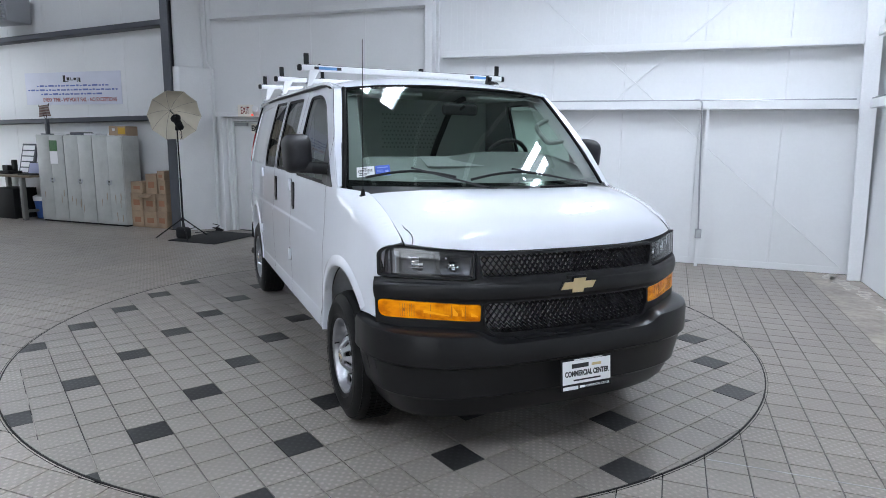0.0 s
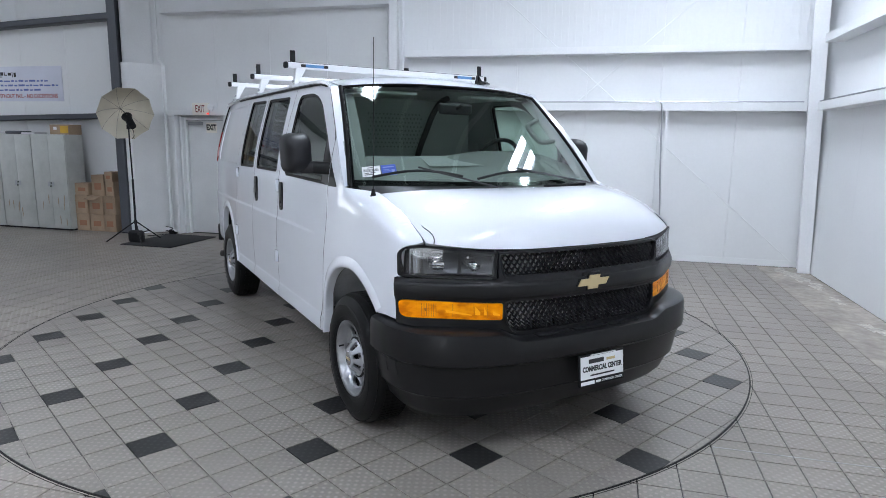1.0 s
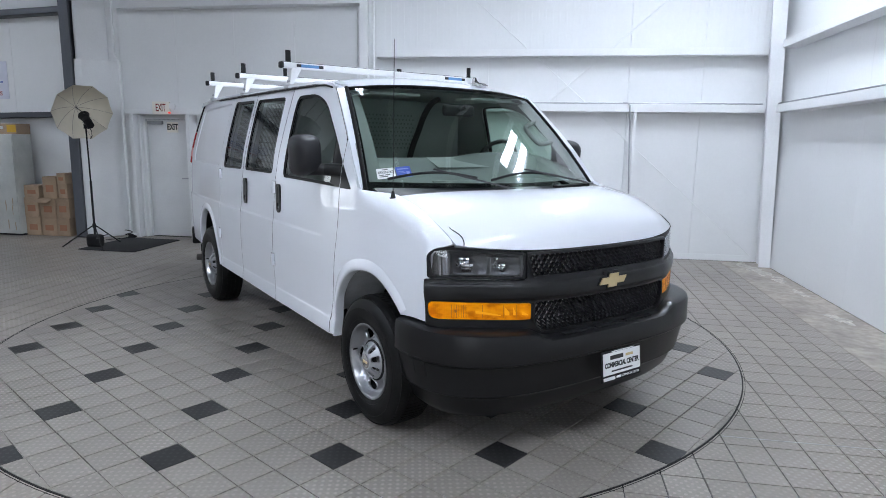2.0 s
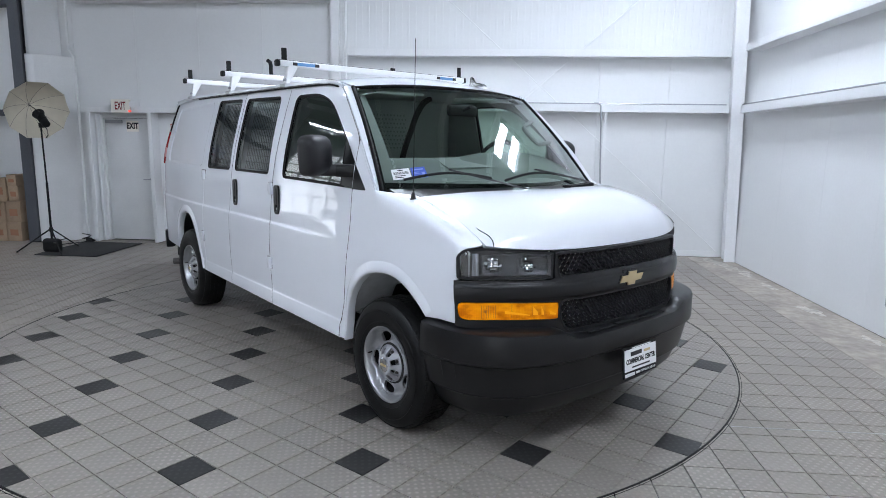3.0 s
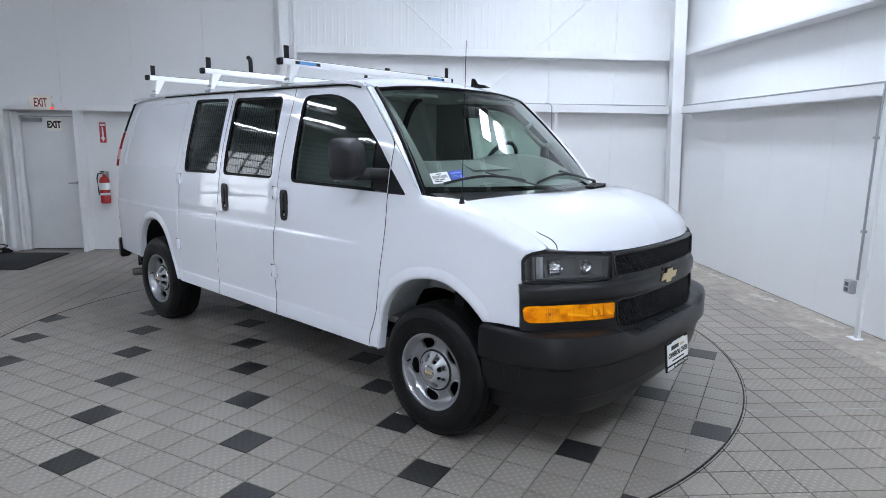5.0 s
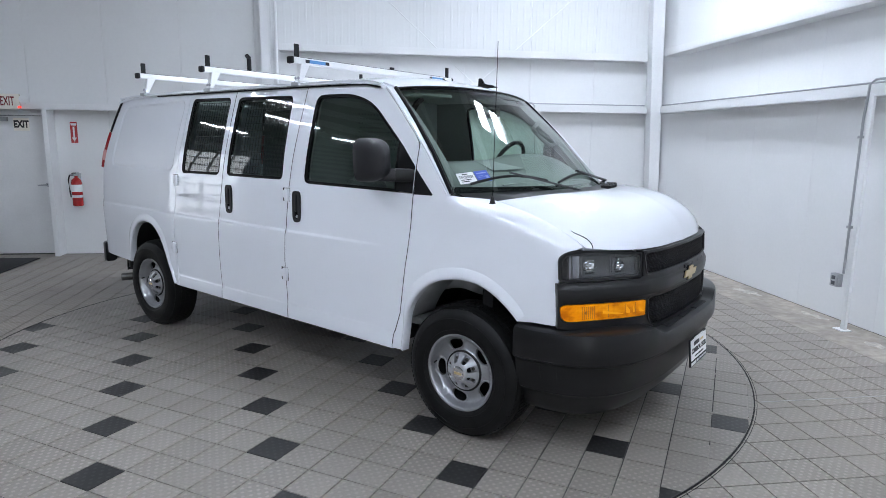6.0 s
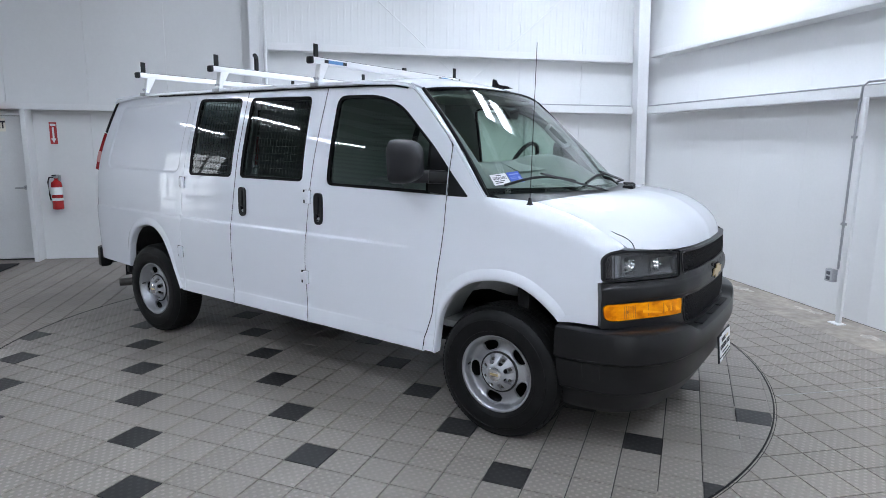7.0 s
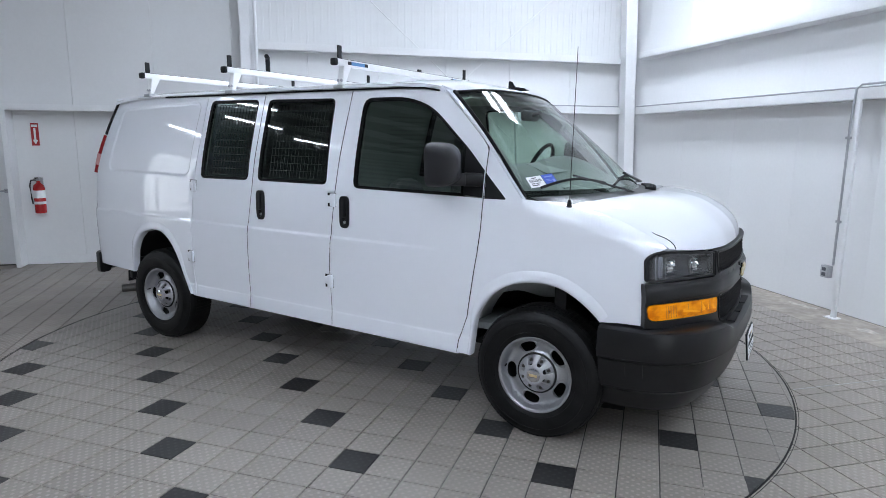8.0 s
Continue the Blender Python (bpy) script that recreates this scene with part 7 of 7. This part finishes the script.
# desk with clutter
dk = thing("desk", "worn wooden desk on grey legs beside the cabinets", "desk", pose(-11.95, 8.95, 0))
part("top", box(-1.0, 0.62, -0.35, 0.38, 0.84, 0.88, 0.006), WOOD, dk)
for x in (-0.9, 0.36):
    for y in (-0.3, 0.32):
        part("leg", box(x - 0.04, x + 0.04, y - 0.04, y + 0.04, 0, 0.84, 0.004), DESK_LEG, dk)
part("stretcher", box(0.33, 0.39, -0.3, 0.32, 0.15, 0.2), DESK_LEG, dk)
solid("drawer_pedestal", box(-12.6, -11.95, 8.7, 9.2, 0, 0.6, 0.008), DARK_TRIM, "black drawer unit under the desk", "drawers")
tr = thing("paper_rack", "dark rack holding sheets of white paper on the desk", "paper rack", pose(-12.02, 9.05, 0.88) @ pose(0, 0, 0, -14, 0, 0))
part("frame", box(-0.2, 0.2, 0.0, 0.05, 0.0, 0.62, 0.006), DARK_STEEL, tr)
for k in range(5):
    part("sheet", box(-0.16, 0.16, -0.006, 0.0, 0.03 + 0.115 * k, 0.12 + 0.115 * k), LABEL_WHITE, tr)
lt = thing("laptop", "open laptop with a pale screen on the desk", "laptop", pose(-11.58, 8.82, 0.88))
sc = box(-0.17, 0.17, -0.006, 0.006, 0, 0.24, 0.003)
sc.transform(pose(0, 0.1, 0.01, -18, 0, 8))
part("lid", sc, DARK_TRIM, lt)
sc = box(-0.155, 0.155, -0.009, -0.006, 0.015, 0.225)
sc.transform(pose(0, 0.1, 0.01, -18, 0, 8))
part("screen", sc, SCREEN, lt, "pale lavender screen")
part("base", box(-0.17, 0.17, -0.14, 0.1, 0, 0.018, 0.003), DARK_TRIM, lt)
solid("tool_tray", boxes([(-12.5, -12.1, 8.75, 9.05, 0.88, 0.94), (-12.4, -12.25, 8.85, 8.95, 0.94, 1.05), (-12.2, -12.12, 8.9, 8.98, 0.94, 1.16)], 0.008), DARK_TRIM, "dark clutter tray with tools on the desk", "tray")
bb = thing("waste_bin", "blue bin under the desk", "bin", pose(-11.60, 9.05, 0))
part("shell", lathe([(0.10, 0.0), (0.12, 0.01), (0.16, 0.42), (0.165, 0.43), (0.15, 0.43), (0.11, 0.02), (0.0, 0.02)], 24, "Z"), BIN_BLUE, bb)
part("bag", lathe([(0.168, 0.36), (0.175, 0.44), (0.12, 0.47), (0.02, 0.44)], 16, "Z"), LABEL_WHITE, bb, "white liner bag")
ht = thing("unit_heater", "grey suspended unit heater high on the wall", "heater", pose(-12.05, 8.95, 3.78))
part("casing", box(-0.5, 0.35, -0.2, 0.3, 0.0, 0.5, 0.02), GALV, ht)
for k in range(5):
    part("louvre", box(-0.45, 0.3, -0.24, -0.2, 0.05 + 0.085 * k, 0.1 + 0.085 * k), GALV, ht)
part("hanger", boxes([(-0.4, -0.38, 0, 0.02, 0.5, 2.3), (0.28, 0.3, 0, 0.02, 0.5, 2.3)]), GALV, ht)

# studio lamp with umbrella
LX, LY = -7.20, 8.1
su = thing("studio_light", "black studio flash on a tripod stand with a cream umbrella", "studio light", pose(LX, LY, 0))
part("stand_pole", add(cyl((0, 0, 0.12), (0, 0, 1.0), 0.016, seg=10), cyl((0, 0, 0.95), (-0.01, 0, 1.80), 0.011, seg=10)), DARK_TRIM, su, "black stand pole")
part("collar", cyl((0, 0, 0.30), (0, 0, 0.36), 0.025), DARK_TRIM, su)
for k in range(3):
    a = radians(200 + 120 * k)
    e = (0.46 * math.cos(a), 0.46 * math.sin(a), 0.012)
    lg = part("leg", cyl((0.02 * math.cos(a), 0.02 * math.sin(a), 0.33), e, 0.010, seg=8), DARK_TRIM, su, "black tripod leg")
    part("brace", cyl((0, 0, 0.14), (0.24 * math.cos(a), 0.24 * math.sin(a), 0.165), 0.007, seg=6), DARK_TRIM, lg)
sb = box(-0.13, 0.13, -0.06, 0.06, 0.0, 0.2, 0.05, 3)
part("sand_bag", sb, DARK_TRIM, su, "black sandbag on the legs")
AXIS = Vector((0.80, -0.56, -0.27)).normalized()
hd = lathe([(0.0, -0.15), (0.045, -0.15), (0.052, -0.14), (0.052, -0.075), (0.047, -0.07), (0.047, -0.058), (0.056, -0.052), (0.056, 0.01), (0.050, 0.016), (0.050, 0.028), (0.058, 0.034), (0.064, 0.06), (0.080, 0.10), (0.078, 0.104), (0.05, 0.06), (0.0, 0.05)], 24, "Z")
hd.transform(Matrix.Translation((0.02, -0.01, 1.89)) @ Vector((-0.55, 0.28, 0.48)).to_track_quat("Z", "Y").to_matrix().to_4x4())
part("flash_head", hd, DARK_TRIM, su, "black flash head")
part("bracket", box(-0.025, 0.025, -0.03, 0.03, 1.76, 1.83, 0.006), DARK_TRIM, su)
part("cable", tube([(0.03, 0, 1.8), (0.09, -0.02, 1.74), (0.1, -0.02, 1.66), (0.05, 0, 1.62)], 0.006, 6), DARK_TRIM, su)
um = new("umbrella")
um.parent = su
tagged(um, "cream photo umbrella with dark ribs")
hub = Vector((-0.29, 0.17, 2.08))
um.matrix_local = Matrix.Translation(hub) @ AXIS.to_track_quat("Z", "Y").to_matrix().to_4x4()
N = 10


def gore(k):
    def place(u, v):
        a = 2 * math.pi * (k + v) / N
        r = 0.41 * u
        dip = 1 - 0.055 * u * math.sin(math.pi * v)
        return (r * dip * math.cos(a), r * dip * math.sin(a), 0.33 * u * u - 0.012 * u * math.sin(math.pi * v))
    return grid_surface(place, 8, 6)


for k in range(N):
    part("gore", gore(k), UMBRELLA, um, "cream cloth panel")
    a = 2 * math.pi * k / N
    part("rib", tube([(0.41 * u * math.cos(a), 0.41 * u * math.sin(a), 0.33 * u * u + 0.006) for u in (0.02, 0.25, 0.5, 0.75, 1.0)], 0.0025, 5), RIB_GREY, um)
part("shaft", cyl((0, 0, -0.03), (0, 0, 0.42), 0.006, seg=8), DARK_TRIM, um)

# cables by the door foot
solid("cable_coil", add(add(tube([(-7.3 + 0.06 * math.cos(t), 9.0 + 0.05 * math.sin(t), 0.02 + 0.012 * t) for t in [i * 0.5 for i in range(20)]], 0.007, 6), tube([(-7.5, 8.7, 0.008), (-7.35, 8.9, 0.01), (-7.25, 9.02, 0.02)], 0.007, 6)), box(-7.33, -7.22, 9.02, 9.1, 0.0, 0.07, 0.01)),
      DARK_TRIM, "dark cable coil and plug box by the door post", "cable")
# light strip across the outer tiles
solid("floor_strip", box(0.575, 2.0, 3.412, 3.421, -0.012, -0.0030), PALE_STRIP, "narrow pale strip set in the tile floor", "floor strip", kind="structure")
